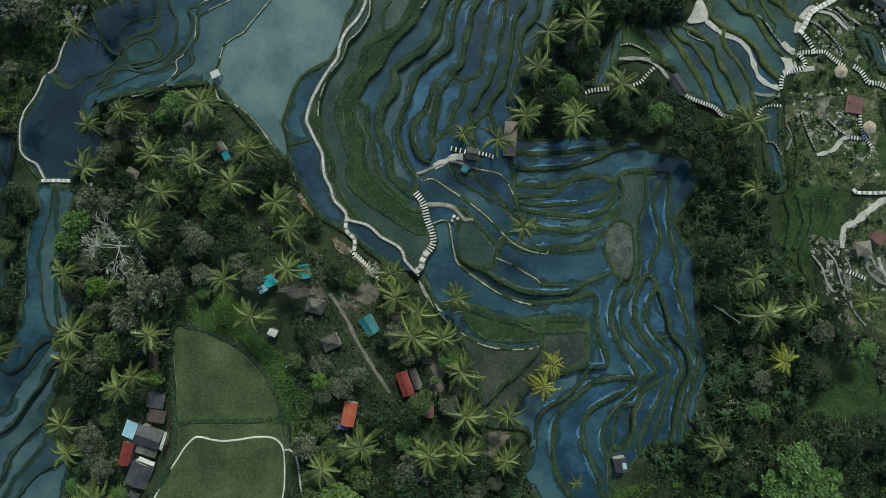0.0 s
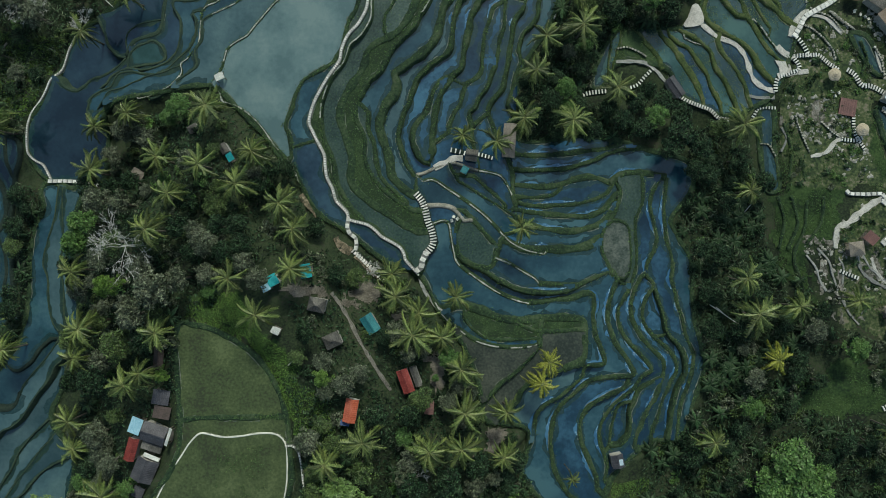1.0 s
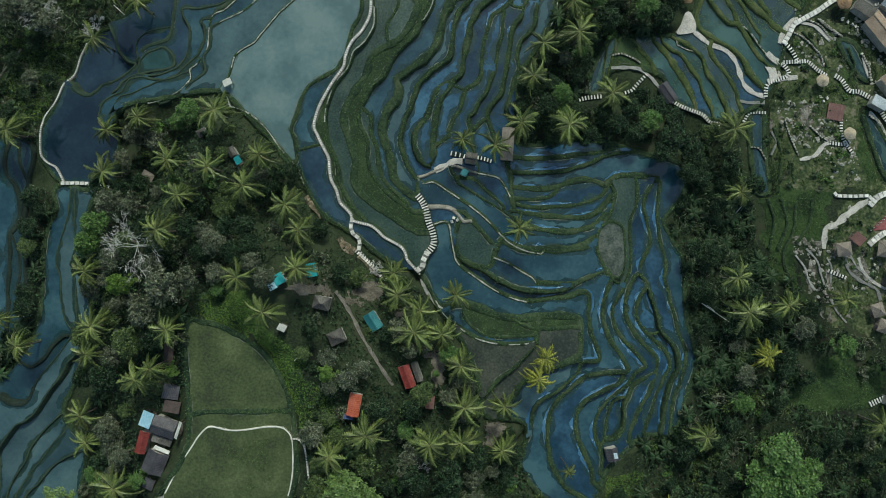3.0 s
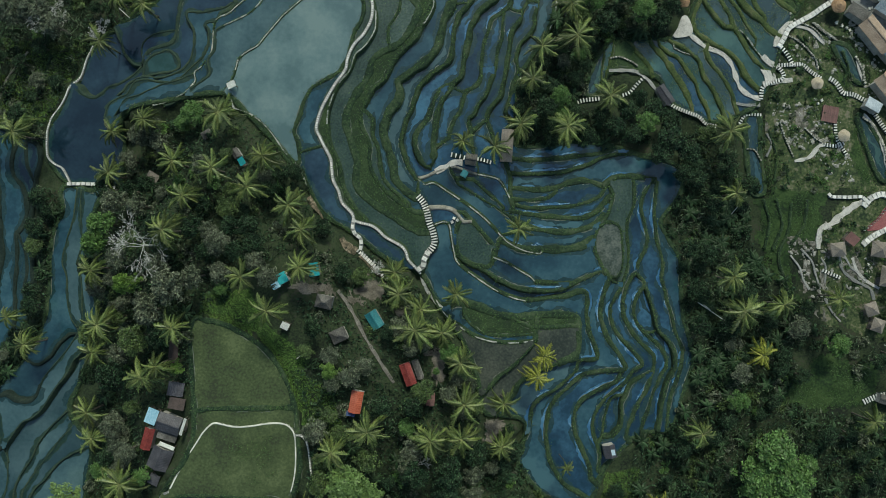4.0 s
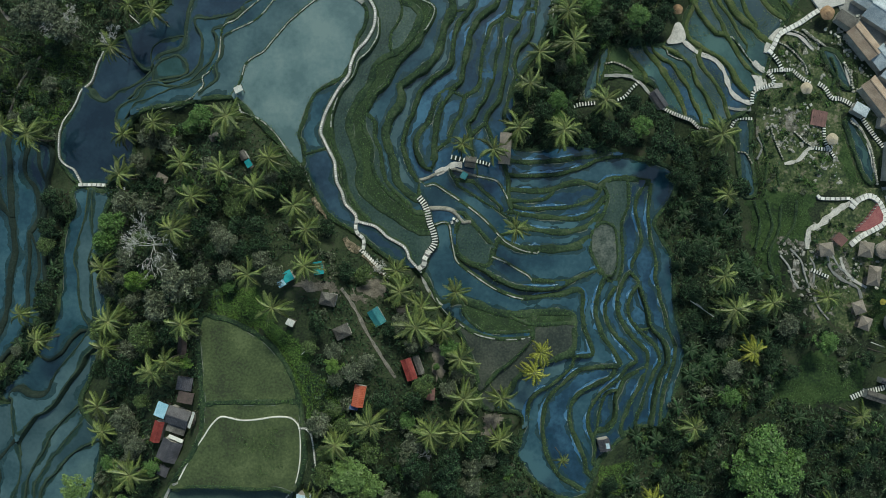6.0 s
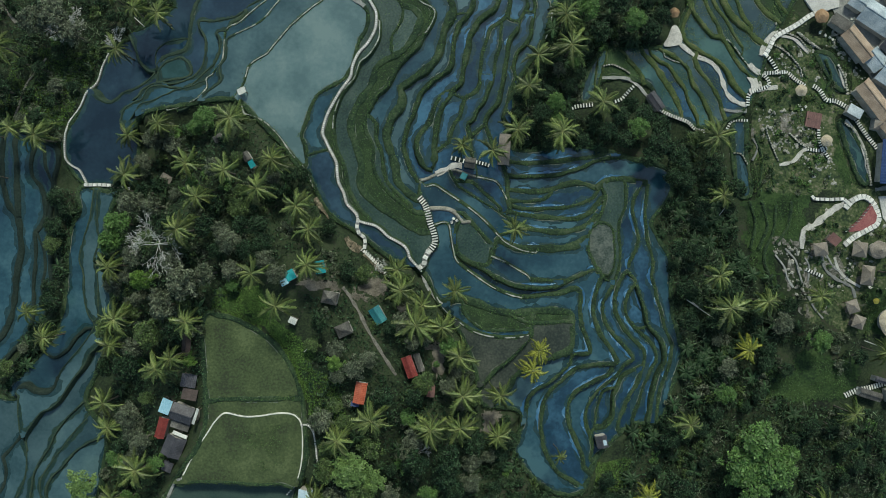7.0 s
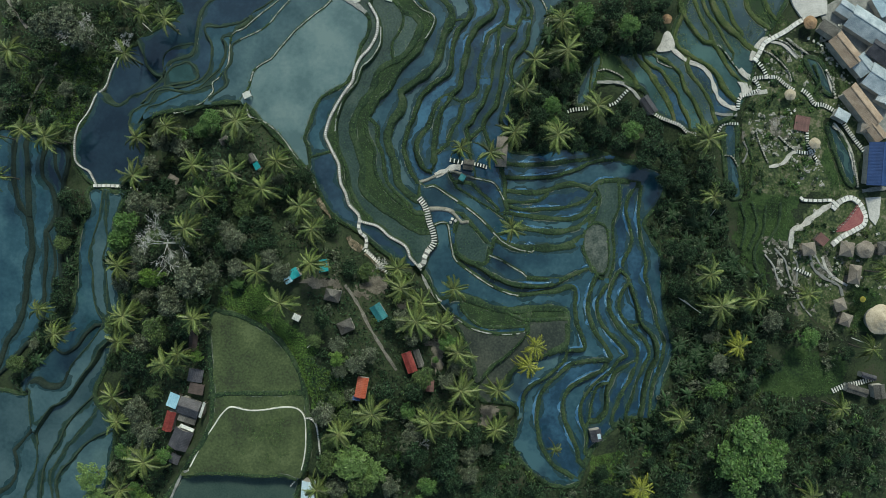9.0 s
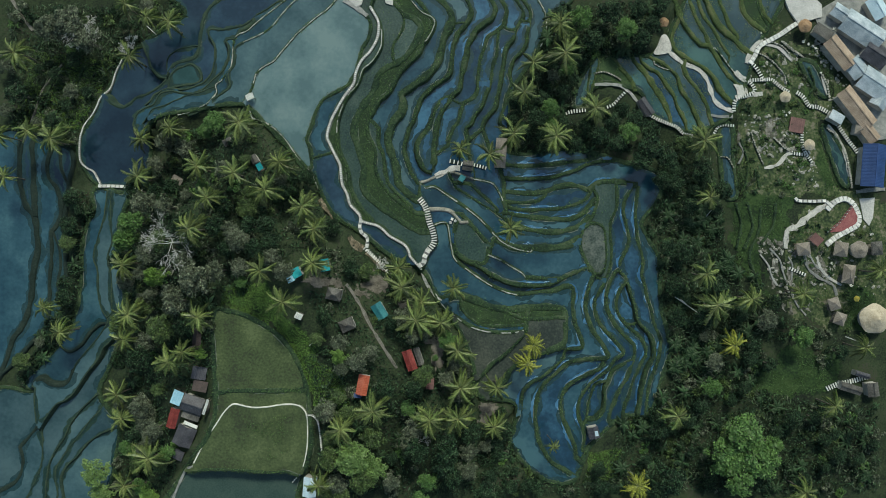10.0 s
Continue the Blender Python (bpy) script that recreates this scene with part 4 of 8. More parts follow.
for sweep in range(12):
    for a, b in sorted(pairs):
        d = means[a] - means[b]
        step = (3.0 if min(nums[a], nums[b]) > 700 else 1.5) if mid_x[a] < -40 else 1.3
        if abs(d) > step:
            move = 0.5 * (abs(d) - step) * (1 if d > 0 else -1)
            na, nb = float(nums[a]) ** 2, float(nums[b]) ** 2
            wa, wb = nb / (na + nb), na / (na + nb)
            means[a] -= 2 * move * wa
            means[b] += 2 * move * wb
Z[paddy] = means[lab[paddy]]


def at(grid, x, y):
    i = np.clip(((np.asarray(x) - X0) / CELL).astype(int), 0, NX - 1)
    j = np.clip(((np.asarray(y) - Y0) / CELL).astype(int), 0, NY - 1)
    return grid[j, i]


VOTES = {}
for kind, places in SEEDS.items():
    for x, y in places:
        r = int(at(label, x, y))
        if r > 0:
            VOTES.setdefault(r, []).append(kind)
KIND = {r: max(sorted(set(v)), key=v.count) for r, v in VOTES.items()}


def make(name, verts, faces, mat, parent=None, smooth_shade=False, label_text=""):
    me = bpy.data.meshes.new(name)
    me.from_pydata([tuple(v) for v in verts], [], faces)
    me.materials.append(mat)
    if smooth_shade:
        me.polygons.foreach_set("use_smooth", [True] * len(me.polygons))
    me.update()
    ob = new(name, me)
    if parent:
        ob.parent = parent
    if label_text:
        tagged(ob, label_text)
    return ob


def part(name, bm, mat, parent, label_text=""):
    me = bpy.data.meshes.new(name)
    bm.to_mesh(me)
    bm.free()
    me.materials.append(mat)
    ob = new(name, me)
    ob.parent = parent
    if label_text:
        tagged(ob, label_text)
    return ob


# the slopes follow the terraces beside them
shift = np.where(paddy, Z - NAT, 0.0)
known = paddy.copy()
for sweep in range(44):
    total, number = np.zeros(Z.shape), np.zeros(Z.shape)
    for ax, sh in ((0, 1), (0, -1), (1, 1), (1, -1)):
        near = np.roll(known, sh, ax)
        total += np.where(near, np.roll(shift, sh, ax), 0)
        number += near
    fill = ~known & (number > 0)
    shift[fill] = 0.965 * total[fill] / number[fill]
    known |= fill

# ground: one sheet to the horizon
xs = np.concatenate([-np.geomspace(2600, 132, 26), np.arange(-130, 128.1, 1.0), np.geomspace(130, 2600, 26)])
ys = np.concatenate([-np.geomspace(2600, 80, 28), np.arange(-78, 78.1, 1.0), np.geomspace(80, 2600, 28)])
VX, VY = np.meshgrid(xs, ys)
VZ = base(VX, VY)
far = np.clip((np.hypot(VX, VY * 1.5) - 150) / 500, 0, 1)
VZ = VZ * (1 - far) - 10 * far
low = np.where(paddy, Z, 1e6)
pad = paddy.copy()
for sweep in range(4):
    for ax, sh in ((0, 1), (0, -1), (1, 1), (1, -1)):
        low = np.minimum(low, np.roll(low, sh, ax))
        pad |= np.roll(pad, sh, ax)
inner = (VX > X0 + 1) & (VX < X0 + NX * CELL - 1) & (VY > Y0 + 1) & (VY < Y0 + NY * CELL - 1)
vlow, vpad = at(low, VX, VY), at(pad, VX, VY)
rough_ground = np.array([noise.noise((x * 0.13, y * 0.13, 3.1)) * 0.5 + noise.noise((x * 0.45, y * 0.45, 7.7)) * 0.25 for x, y in zip(VX.ravel(), VY.ravel())]).reshape(VX.shape)
VZ = np.where(inner & vpad, vlow - 0.45, VZ + rough_ground + np.where(inner, at(shift, VX, VY), 0))
nx, ny = len(xs), len(ys)
quads = [(j * nx + i, j * nx + i + 1, (j + 1) * nx + i + 1, (j + 1) * nx + i) for j in range(ny - 1) for i in range(nx - 1)]
ground = make("ground", np.stack([VX.ravel(), VY.ravel(), VZ.ravel()], 1), quads, MAT["ground"], smooth_shade=True)
tagged(ground, "dark grassy valley ground with bare soil patches", "ground", kind="structure")
GROUND_Z = VZ


def floor_z(x, y):
    """Height of the surface that things stand on."""
    if at(paddy, x, y):
        return float(at(Z, x, y))
    i = min(max(np.searchsorted(xs, x) - 1, 0), nx - 2)
    j = min(max(np.searchsorted(ys, y) - 1, 0), ny - 2)
    u, v = (x - xs[i]) / (xs[i + 1] - xs[i]), (y - ys[j]) / (ys[j + 1] - ys[j])
    g = GROUND_Z
    return float((g[j, i] * (1 - u) + g[j, i + 1] * u) * (1 - v) + (g[j + 1, i] * (1 - u) + g[j + 1, i + 1] * u) * v)


PADDY_LABEL = {
    "blue": "flooded rice paddy with dark water, sky reflection blue in its colour", "deep": "flooded pond with deep dark teal water", "pale": "large flooded pond with pale grey-green water", "teal": "flooded rice paddy with dull teal water",
    "green": "flooded terrace with dark green water", "shallow": "flooded rice paddy with shallow pale teal water", "mud": "drained rice paddy of dark wet mud", "sandmud": "dry terrace of pale cracked mud", "darkmud": "drained rice paddy of dull grey-brown mud",
    "grass": "terrace overgrown with dull green grass", "lawn": "mown green field on the ridge", "rice": "flooded field of young rice"}
FINAL = {}
label_mask = np.zeros(count + 1, int)
label_mask[lab[paddy]] = mask[paddy]
rng0 = random.Random(11)
for r in range(1, count + 1):
    cells = (label == r)
    if not cells.any():
        continue
    js = np.where(cells.any(1))[0]
    verts, faces = [], []
    z = means[r]
    for j in js:
        run = np.flatnonzero(np.diff(np.concatenate([[0], cells[j].astype(int), [0]])))
        for a, b in zip(run[::2], run[1::2]):
            x1, x2, y1, y2 = X0 + a * CELL, X0 + b * CELL, Y0 + j * CELL, Y0 + (j + 1) * CELL
            k = len(verts)
            verts += [(x1, y1, z), (x2, y1, z), (x2, y2, z), (x1, y2, z)]
            faces.append((k, k + 1, k + 2, k + 3))
    cx, cy = GX[cells].mean(), GY[cells].mean()
    if r in KIND:
        kind = KIND[r]
    elif label_mask[r] == 1:
        kind = "mud" if -28 < cx < -17 and cy < 60 else rng0.choices(("mud", "teal"), (0.5, 0.5))[0] if -18 < cx < -6 else "teal" if cx < -42 or (cx < 5 and cy < 0) else rng0.choices(("blue", "teal"), (0.75, 0.25))[0]
    else:
        kind = {2: "deep", 3: "deep", 4: "lawn", 5: rng0.choice(("green", "shallow", "blue", "grass"))}.get(int(label_mask[r]), "green")
    if kind in ("blue", "deep") and cx < -58 and cy < 8:
        kind = "shallow" if cy < -30 or cx > -92 else "teal"
    if kind == "teal" and -15 < cx < 4 and cy > 8 and r % 2:
        kind = "shallow"
    FINAL[r] = kind
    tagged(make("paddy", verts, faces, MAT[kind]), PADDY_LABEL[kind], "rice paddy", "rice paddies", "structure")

# ---- bunds: earth banks between the terraces ----
BUND_LABEL = {"o": "low olive earth bund between flooded ponds", "m": "broad mossy bank between garden terraces", "r": "low grassy ridge on the hillside", "g": "low grassy earth bund between rice terraces", "d": "broad dark earth bund between ponds", "p": "narrow pale concrete-topped bund",
              "s": "sandy pale earth bund", "w": "white concrete path round the field"}


def sides(c):
    t = np.gradient(c, axis=0)
    t /= np.maximum(np.linalg.norm(t, axis=1, keepdims=True), 1e-6)
    return np.stack([-t[:, 1], t[:, 0]], 1)


def soften(a, k=2):
    for i in range(k):
        a = np.convolve(np.pad(a, 2, "edge"), np.ones(5) / 5, "valid")
    return a


WET = ("blue", "teal", "deep", "pale", "green", "shallow")
tufts = []
silt, siltf = [], []
rim, rimf = [], []
weed_v, weed_f = [], []
for w, h, style, c in CURVES:
    if len(c) < 3:
        continue
    side = sides(c)
    if style in "gdrom":
        wob = np.array([noise.noise((x * 0.5, y * 0.5, 1.7)) for x, y in c])
        ww = w * (0.86 + 0.45 * np.array([noise.noise((x * 0.3, y * 0.3, 9.2)) + 0.6 * noise.noise((x * 1.1, y * 1.1, 4.2)) for x, y in c]))
        c = c + side * wob[:, None] * 0.14
    else:
        ww = np.full(len(c), w)
    off = ww / 2 + 0.45
    lz = np.array([floor_z(*p) for p in c + side * off[:, None]])
    rz = np.array([floor_z(*p) for p in c - side * off[:, None]])
    lz, rz = soften(lz, 1), soften(rz, 1)
    h = h * (0.42 if style in "gp" else 0.12 if style == "w" else 1)
    top = soften(np.maximum(lz, rz) + h, 1)
    rowsv = []
    ld, rd = np.clip(top - lz, 0, 3), np.clip(top - rz, 0, 3)
    for o, zz in ((ww / 2 + 0.08 + 0.24 * ld, lz - 0.35), (ww / 2, np.minimum(top - h * 0.55, top)), (ww * 0.28, top), (-ww * 0.28, top + 0.02),
                  (-ww / 2, top - h * 0.55), (-ww / 2 - 0.08 - 0.24 * rd, rz - 0.35)):
        rowsv.append(np.concatenate([c + side * np.asarray(o)[:, None], zz[:, None]], 1))
    n = len(c)
    verts = np.concatenate(rowsv)
    faces = [(k * n + i, (k + 1) * n + i, (k + 1) * n + i + 1, k * n + i + 1) for k in range(5) for i in range(n - 1)]
    faces += [tuple(k * n for k in range(5, -1, -1)), tuple(k * n + n - 1 for k in range(6))]
    bund = make("bund", verts, faces, MAT["g" if style in "pr" else style], smooth_shade=True)
    tagged(bund, BUND_LABEL[style], "earth bund", "terrace bunds", "structure")
    if style == "p":
        i = 0
        while i < n - 3:
            k = min(rng0.randrange(3, 16), n - 1 - i)
            cap, capf = [], []
            for j in range(i, i + k + 1):
                hw = 0.12 * (1 + 0.8 * noise.noise((c[j, 0], c[j, 1], 2.0)))
                for o, dz in ((hw + 0.05, -0.1), (hw, 0.07), (-hw, 0.07), (-hw - 0.05, -0.1)):
                    cap.append((c[j, 0] + side[j, 0] * o, c[j, 1] + side[j, 1] * o, top[j] + dz))
                if j > i:
                    q = 4 * (j - i)
                    capf += [(q - 4 + m, q - 3 + m, q + 1 + m, q + m) for m in range(3)]
            make("capping", cap, capf, MAT["p"], bund)
            i += k + rng0.choice((0, 0, 1, 2, 5))
    if style == "g" or (style in "do" and w > 0.7):
        for sg, zz in ((1, lz), (-1, rz)):
            k = len(silt)
            for i in range(n):
                x, y = c[i]
                reach = max(0.0, 0.5 + 1.2 * noise.noise((x * 0.28, y * 0.28, 3 * sg)) + 0.5 * noise.noise((x * 1.1, y * 1.1, 5 * sg)))
                a, b = c[i] + side[i] * sg * ww[i] * 0.4, c[i] + side[i] * sg * (ww[i] / 2 + 0.2 + reach)
                silt += [(a[0], a[1], zz[i] + 0.02), (b[0], b[1], zz[i] + 0.012)]
                if i and abs(zz[i] - zz[i - 1]) < 0.05 and FINAL.get(int(at(label, *a))) in WET and FINAL.get(int(at(label, *b))) in WET[:3] + WET[4:]:
                    m = k + 2 * i
                    siltf.append((m - 2, m - 1, m + 1, m) if sg < 0 else (m - 2, m, m + 1, m - 1))
    if style == "o":
        # water weed along the low banks of the ponds
        for sg, zz in ((1, lz), (-1, rz)):
            k = len(weed_v)
            for i in range(n):
                x, y = c[i]
                reach = max(0.0, 0.25 + 1.1 * noise.noise((x * 0.16, y * 0.16, 4 * sg)) + 0.5 * noise.noise((x * 0.7, y * 0.7, 6 * sg)) + 0.3 * noise.noise((x * 2.0, y * 2.0, 1 * sg)))
                a, b = c[i] + side[i] * sg * ww[i] * 0.4, c[i] + side[i] * sg * (ww[i] / 2 + 0.1 + reach)
                weed_v += [(a[0], a[1], zz[i] + 0.024), (b[0], b[1], zz[i] + 0.016)]
                if i and abs(zz[i] - zz[i - 1]) < 0.05 and FINAL.get(int(at(label, *a))) in WET and FINAL.get(int(at(label, *b))) in WET:
                    m = k + 2 * i
                    weed_f.append((m - 2, m - 1, m + 1, m) if sg < 0 else (m - 2, m, m + 1, m - 1))
    if style in "gm" or (style == "o" and w > 0.7):
        for sg, zz in ((1, lz), (-1, rz)):
            k = len(rim)
            for i in range(n):
                v = noise.noise((c[i, 0] * 0.2, c[i, 1] * 0.2, 8 * sg)) + 0.5 * noise.noise((c[i, 0], c[i, 1], 2 * sg))
                half = 0.05 + 0.09 * max(0.0, v)
                m = c[i] + side[i] * sg * (ww[i] / 2 + 0.16)
                for o in (-half, half):
                    rim.append((m[0] + side[i, 0] * o, m[1] + side[i, 1] * o, zz[i] + 0.05))
                if i and v > 0.24 and abs(zz[i] - zz[i - 1]) < 0.05:
                    q = k + 2 * i
                    rimf.append((q - 2, q, q + 1, q - 1) if sg > 0 else (q - 2, q - 1, q + 1, q))
    if style in "gprm":
        for i in range(n):
            tufts.append((c[i, 0], c[i, 1], top[i], ww[i], side[i]))

tagged(make("silt_margin", silt, siltf, MAT["silt"]), "shallow muddy margin of flooded paddies along bunds", "silt", kind="stuff")

tagged(make("pond_weed", weed_v, weed_f, MAT["pondweed"]), "olive water weed in the shallows along pond banks", "water weed", kind="stuff")
tagged(make("dried_mud_rim", rim, rimf, MAT["rim"]), "thin broken rim of dried pale mud along bunds", "mud", kind="stuff")

# ---- paths ----
PATHS = []
PATHS.append((0.55, 'dots', [(-83.9, 48.1), (-85.4, 44.9), (-86.3, 41.9), (-87.7, 38.6), (-89.5, 34.3), (-92.1, 31.0), (-92.7, 29.4), (-93.2, 26.8), (-93.2, 22.4), (-92.6, 20.8), (-91.2, 19.6), (-89.7, 18.8), (-88.7, 17.2), (-87.6, 15.0)]))
PATHS.append((1, 'slabs', [(-87.6, 15.0), (-84.3, 15.0), (-80.9, 14.8), (-77.3, 14.1)]))
PATHS.append((0.85, 'dots', [(-18.0, 58.4), (-16.2, 55.3), (-15.9, 53.3), (-16.3, 50.6), (-18.0, 47.5), (-20.0, 45.3), (-21.4, 42.2), (-21.9, 39.7), (-24.1, 36.6), (-25.7, 33.9), (-27.3, 30.7), (-28.3, 26.9), (-27.5, 24.7), (-26.5, 22.6), (-25.1, 19.8), (-24.9, 17.7), (-24.5, 15.0), (-23.4, 12.9), (-22.6, 10.2), (-21.4, 8.9), (-20.2, 7.5), (-20.0, 6.2)]))
PATHS.append((0.8, 'dots', [(-20.0, 6.2), (-18.4, 5.7), (-16.0, 5.1), (-14.4, 4.0), (-13.0, 2.6), (-11.2, 1.6), (-9.2, 0.4), (-8.2, -1.1), (-8.0, -2.2), (-6.6, -3.9), (-5.2, -5.5)]))
PATHS.append((1, 'slabs', [(-20.0, 6.2), (-20.2, 4.7), (-19.7, 3.3), (-18.4, 2.1), (-18.4, 0.1)]))
PATHS.append((1.1, 'steps', [(-18.1, -1.0), (-16.5, -2.7), (-14.8, -4.3), (-13.1, -6.2)]))
PATHS.append((1.8, 'steps', [(-5.7, 11.8), (-4.5, 10.2), (-3.7, 7.9), (-3.2, 5.8), (-2.4, 3.8), (-2.0, 1.8), (-2.4, 0.4), (-3.6, -1.0)]))
PATHS.append((1.5, 'slabs', [(-3.6, -1.0), (-4.4, -2.6), (-4.5, -3.7), (-5.5, -4.6)]))
PATHS.append((0.9, 'stone', [(-5.2, -5.5), (-4.1, -8.7), (-2.8, -10.7), (-1.0, -12.7), (0.3, -13.8)]))
PATHS.append((0.7, 'dirt', [(-22.6, -8.9), (-21.0, -11.2), (-18.9, -14.5), (-16.8, -18.3), (-14.7, -21.5), (-12.7, -24.7), (-10.4, -28.2)]))
PATHS.append((0.6, 'stone', [(-57.8, -51.5), (-59.4, -52.2), (-60.7, -54.4), (-62.3, -58.1), (-64.2, -63.3)]))
PATHS.append((0.5, 'dots', [(-31.1, -39.1), (-29.7, -39.2), (-28.5, -40.5), (-27.9, -43.4), (-27.5, -47.4)]))
PATHS.append((0.5, 'dots', [(-32.4, -52.9), (-33.5, -53.9), (-34.7, -55.3)]))
PATHS.append((1.25, 'sand', [(56.0, 52.1), (59.3, 49.3), (61.6, 47.6), (65.3, 46.2), (67.6, 43.7), (68.9, 40.1), (69.9, 37.9), (72.1, 36.2), (74.6, 35.5)]))
PATHS.append((1.5, 'slabs', [(94.5, 59.6), (92.0, 58.7), (89.8, 57.5), (86.8, 55.4), (83.6, 53.6), (81.2, 52.1), (80.0, 49.8), (78.9, 48.0)]))
PATHS.append((1.2, 'steps', [(78.9, 48.0), (80.2, 46.8), (81.4, 45.0), (82.2, 43.5)]))
PATHS.append((1.2, 'steps', [(78.4, 43.4), (82.5, 43.6), (84.6, 43.6), (87.0, 41.9), (89.1, 40.6)]))
PATHS.append((1.5, 'sand', [(75.0, 45.6), (76.5, 44.1), (78.7, 43.1)]))
PATHS.append((1.2, 'steps', [(78.7, 43.1), (79.7, 41.7), (79.7, 40.2), (77.6, 39.5), (75.6, 38.7), (74.7, 37.7), (74.6, 35.5)]))
PATHS.append((1.4, 'steps', [(91.4, 40.5), (92.9, 39.4), (94.4, 37.1), (96.6, 36.8), (98.8, 35.7), (100.5, 34.5)]))
PATHS.append((0.9, 'stone', [(38.8, 42.1), (43.7, 42.1), (45.8, 41.7), (48.0, 40.1), (49.5, 38.2), (51.0, 36.7), (52.4, 35.0)]))
PATHS.append((1.1, 'steps', [(52.4, 35.0), (54.9, 33.3), (57.9, 32.1), (60.2, 31.2), (61.8, 29.7), (64.1, 29.1)]))
PATHS.append((1, 'steps', [(47.0, 40.4), (45.1, 38.5), (43.7, 36.9), (42.2, 36.3)]))
PATHS.append((1.3, 'steps', [(36.5, 35.5), (33.4, 35.1), (31.5, 34.6)]))
PATHS.append((0.9, 'steps', [(69.9, 29.8), (71.4, 31.8), (75.0, 31.9)]))
PATHS.append((0.9, 'stone', [(68.5, 34.4), (71.4, 34.0), (74.6, 34.2)]))
PATHS.append((1, 'sand', [(82.9, 20.9), (86.3, 21.8), (88.5, 24.3), (89.9, 24.8)]))
PATHS.append((1.1, 'steps', [(89.9, 24.8), (92.9, 24.5), (94.5, 25.1)]))
PATHS.append((1, 'steps', [(92.6, 30.2), (92.6, 28.0), (92.9, 26.0), (95.2, 22.6)]))
PATHS.append((1.3, 'steps', [(101.4, 32.8), (103.1, 30.3), (104.9, 27.8), (106.9, 25.2)]))
PATHS.append((1.5, 'sand', [(88.3, 0.2), (88.7, 4.6), (91.2, 6.0), (94.1, 8.3), (97.1, 10.5), (99.2, 11.4)]))
PATHS.append((1.7, 'slabs', [(99.2, 10.5), (100.9, 12.2), (103.6, 13.1), (105.8, 11.7), (107.2, 8.8), (106.9, 6.5), (104.6, 5.0), (101.3, 3.2), (99.0, 1.4)]))
PATHS.append((0.9, 'stone', [(93.1, -1.9), (94.2, -4.9), (96.8, -7.0), (100.1, -8.5), (101.7, -9.5), (102.5, -11.9)]))
PATHS.append((1.1, 'steps', [(89.4, -4.9), (91.3, -5.7), (93.3, -6.5)]))
PATHS.append((1, 'slabs', [(91.0, 12.9), (91.6, 12.5), (95.6, 12.4), (98.9, 12.4), (98.9, 10.8)]))
PATHS.append((1.6, 'steps', [(99.6, -36.0), (102.3, -34.8), (105.2, -34.2), (110.0, -32.9)]))
PATHS.append((0.5, 'stone', [(81.9, -1.3), (84.1, -4.2), (85.0, -7.1), (86.4, -9.4)]))
PATHS.append((0.5, 'stone', [(84.3, 0.2), (86.9, -2.7), (87.9, -6.3), (88.9, -9.3)]))
PATHS.append((0.5, 'stone', [(90.2, -11.5), (92.0, -14.4), (94.4, -17.1)]))
PATHS.append((0.5, 'stone', [(89.1, -2.0), (90.1, -4.1), (90.0, -7.8)]))
PATHS.append((0.5, 'stone', [(94.2, -1.2), (96.0, -4.1), (97.7, -5.3)]))
PATHS.append((0.8, 'rock', [(99.2, 31.3), (101.7, 29.2), (103.8, 25.1), (105.0, 19.3), (105.7, 16.1)]))
PATHS.append((0.8, 'rock', [(97.5, 45.6), (99.0, 42.7), (99.6, 39.5)]))
PATHS.append((0.5, 'rock', [(71.9, 23.8), (73.6, 23.5), (74.9, 21.2)]))
PATHS.append((0.6, 'rock', [(39.3, 45.0), (41.2, 45.3), (43.2, 44.6), (45.5, 43.3)]))
PATHS.append((1.2, 'stone', [(106.7, 14.9), (110.4, 15.5), (114.2, 15.7)]))
PATHS.append((1.1, 'soil', [(-30.0, 11.5), (-28.6, 9.2), (-26.6, 6.8)]))
PATHS.append((1.9, 'soil', [(-22.7, 2.3), (-21.8, 1.0), (-20.7, 0.0), (-19.3, -0.7)]))
PATHS.append((1.0, 'soil', [(-18.5, -1.5), (-16.6, -3.3), (-14.7, -5.1), (-13.1, -6.6)]))
PATHS.append((0.9, 'steps', [(-19.0, -0.5), (-17.3, -2.0), (-15.5, -3.8), (-13.7, -5.6), (-12.1, -7.1)]))
PATHS.append((0.5, 'dirt', [(-99.7, 47.0), (-101.9, 44.0), (-104.0, 41.0), (-105.0, 38.4), (-106.1, 34.2), (-106.8, 31.2)]))
PATHS.append((0.9, 'dirt', [(-112.3, 63.6), (-109.8, 59.3), (-107.0, 55.7)]))
PATHS.append((1.2, 'stone', [(-24.5, 60.0), (-21.2, 58.1), (-18.7, 56.2)]))
PATHS.append((0.5, 'rock', [(80.9, 50.5), (84.7, 48.4), (87.7, 45.5), (88.5, 43.2)]))
PATHS.append((0.5, 'rock', [(83.9, 53.5), (87.6, 52.1), (89.9, 49.6)]))
PATHS.append((0.5, 'rock', [(87.6, 53.5), (90.6, 51.4), (93.1, 49.7)]))
PATHS.append((0.5, 'rock', [(85.5, 28.7), (87.7, 26.5), (89.7, 25.0)]))
PATHS.append((0.5, 'rock', [(79.5, 30.0), (80.8, 26.1), (82.6, 22.1)]))
PATHS.append((0.5, 'rock', [(81.6, 55.6), (82.7, 54.2)]))
PATHS.append((1.3, 'steps', [(1.8, 21.6), (3.3, 21.3), (4.7, 20.9)]))
PATHS.append((1.1, 'steps', [(7.9, 20.8), (9.6, 20.4), (10.8, 20.0)]))
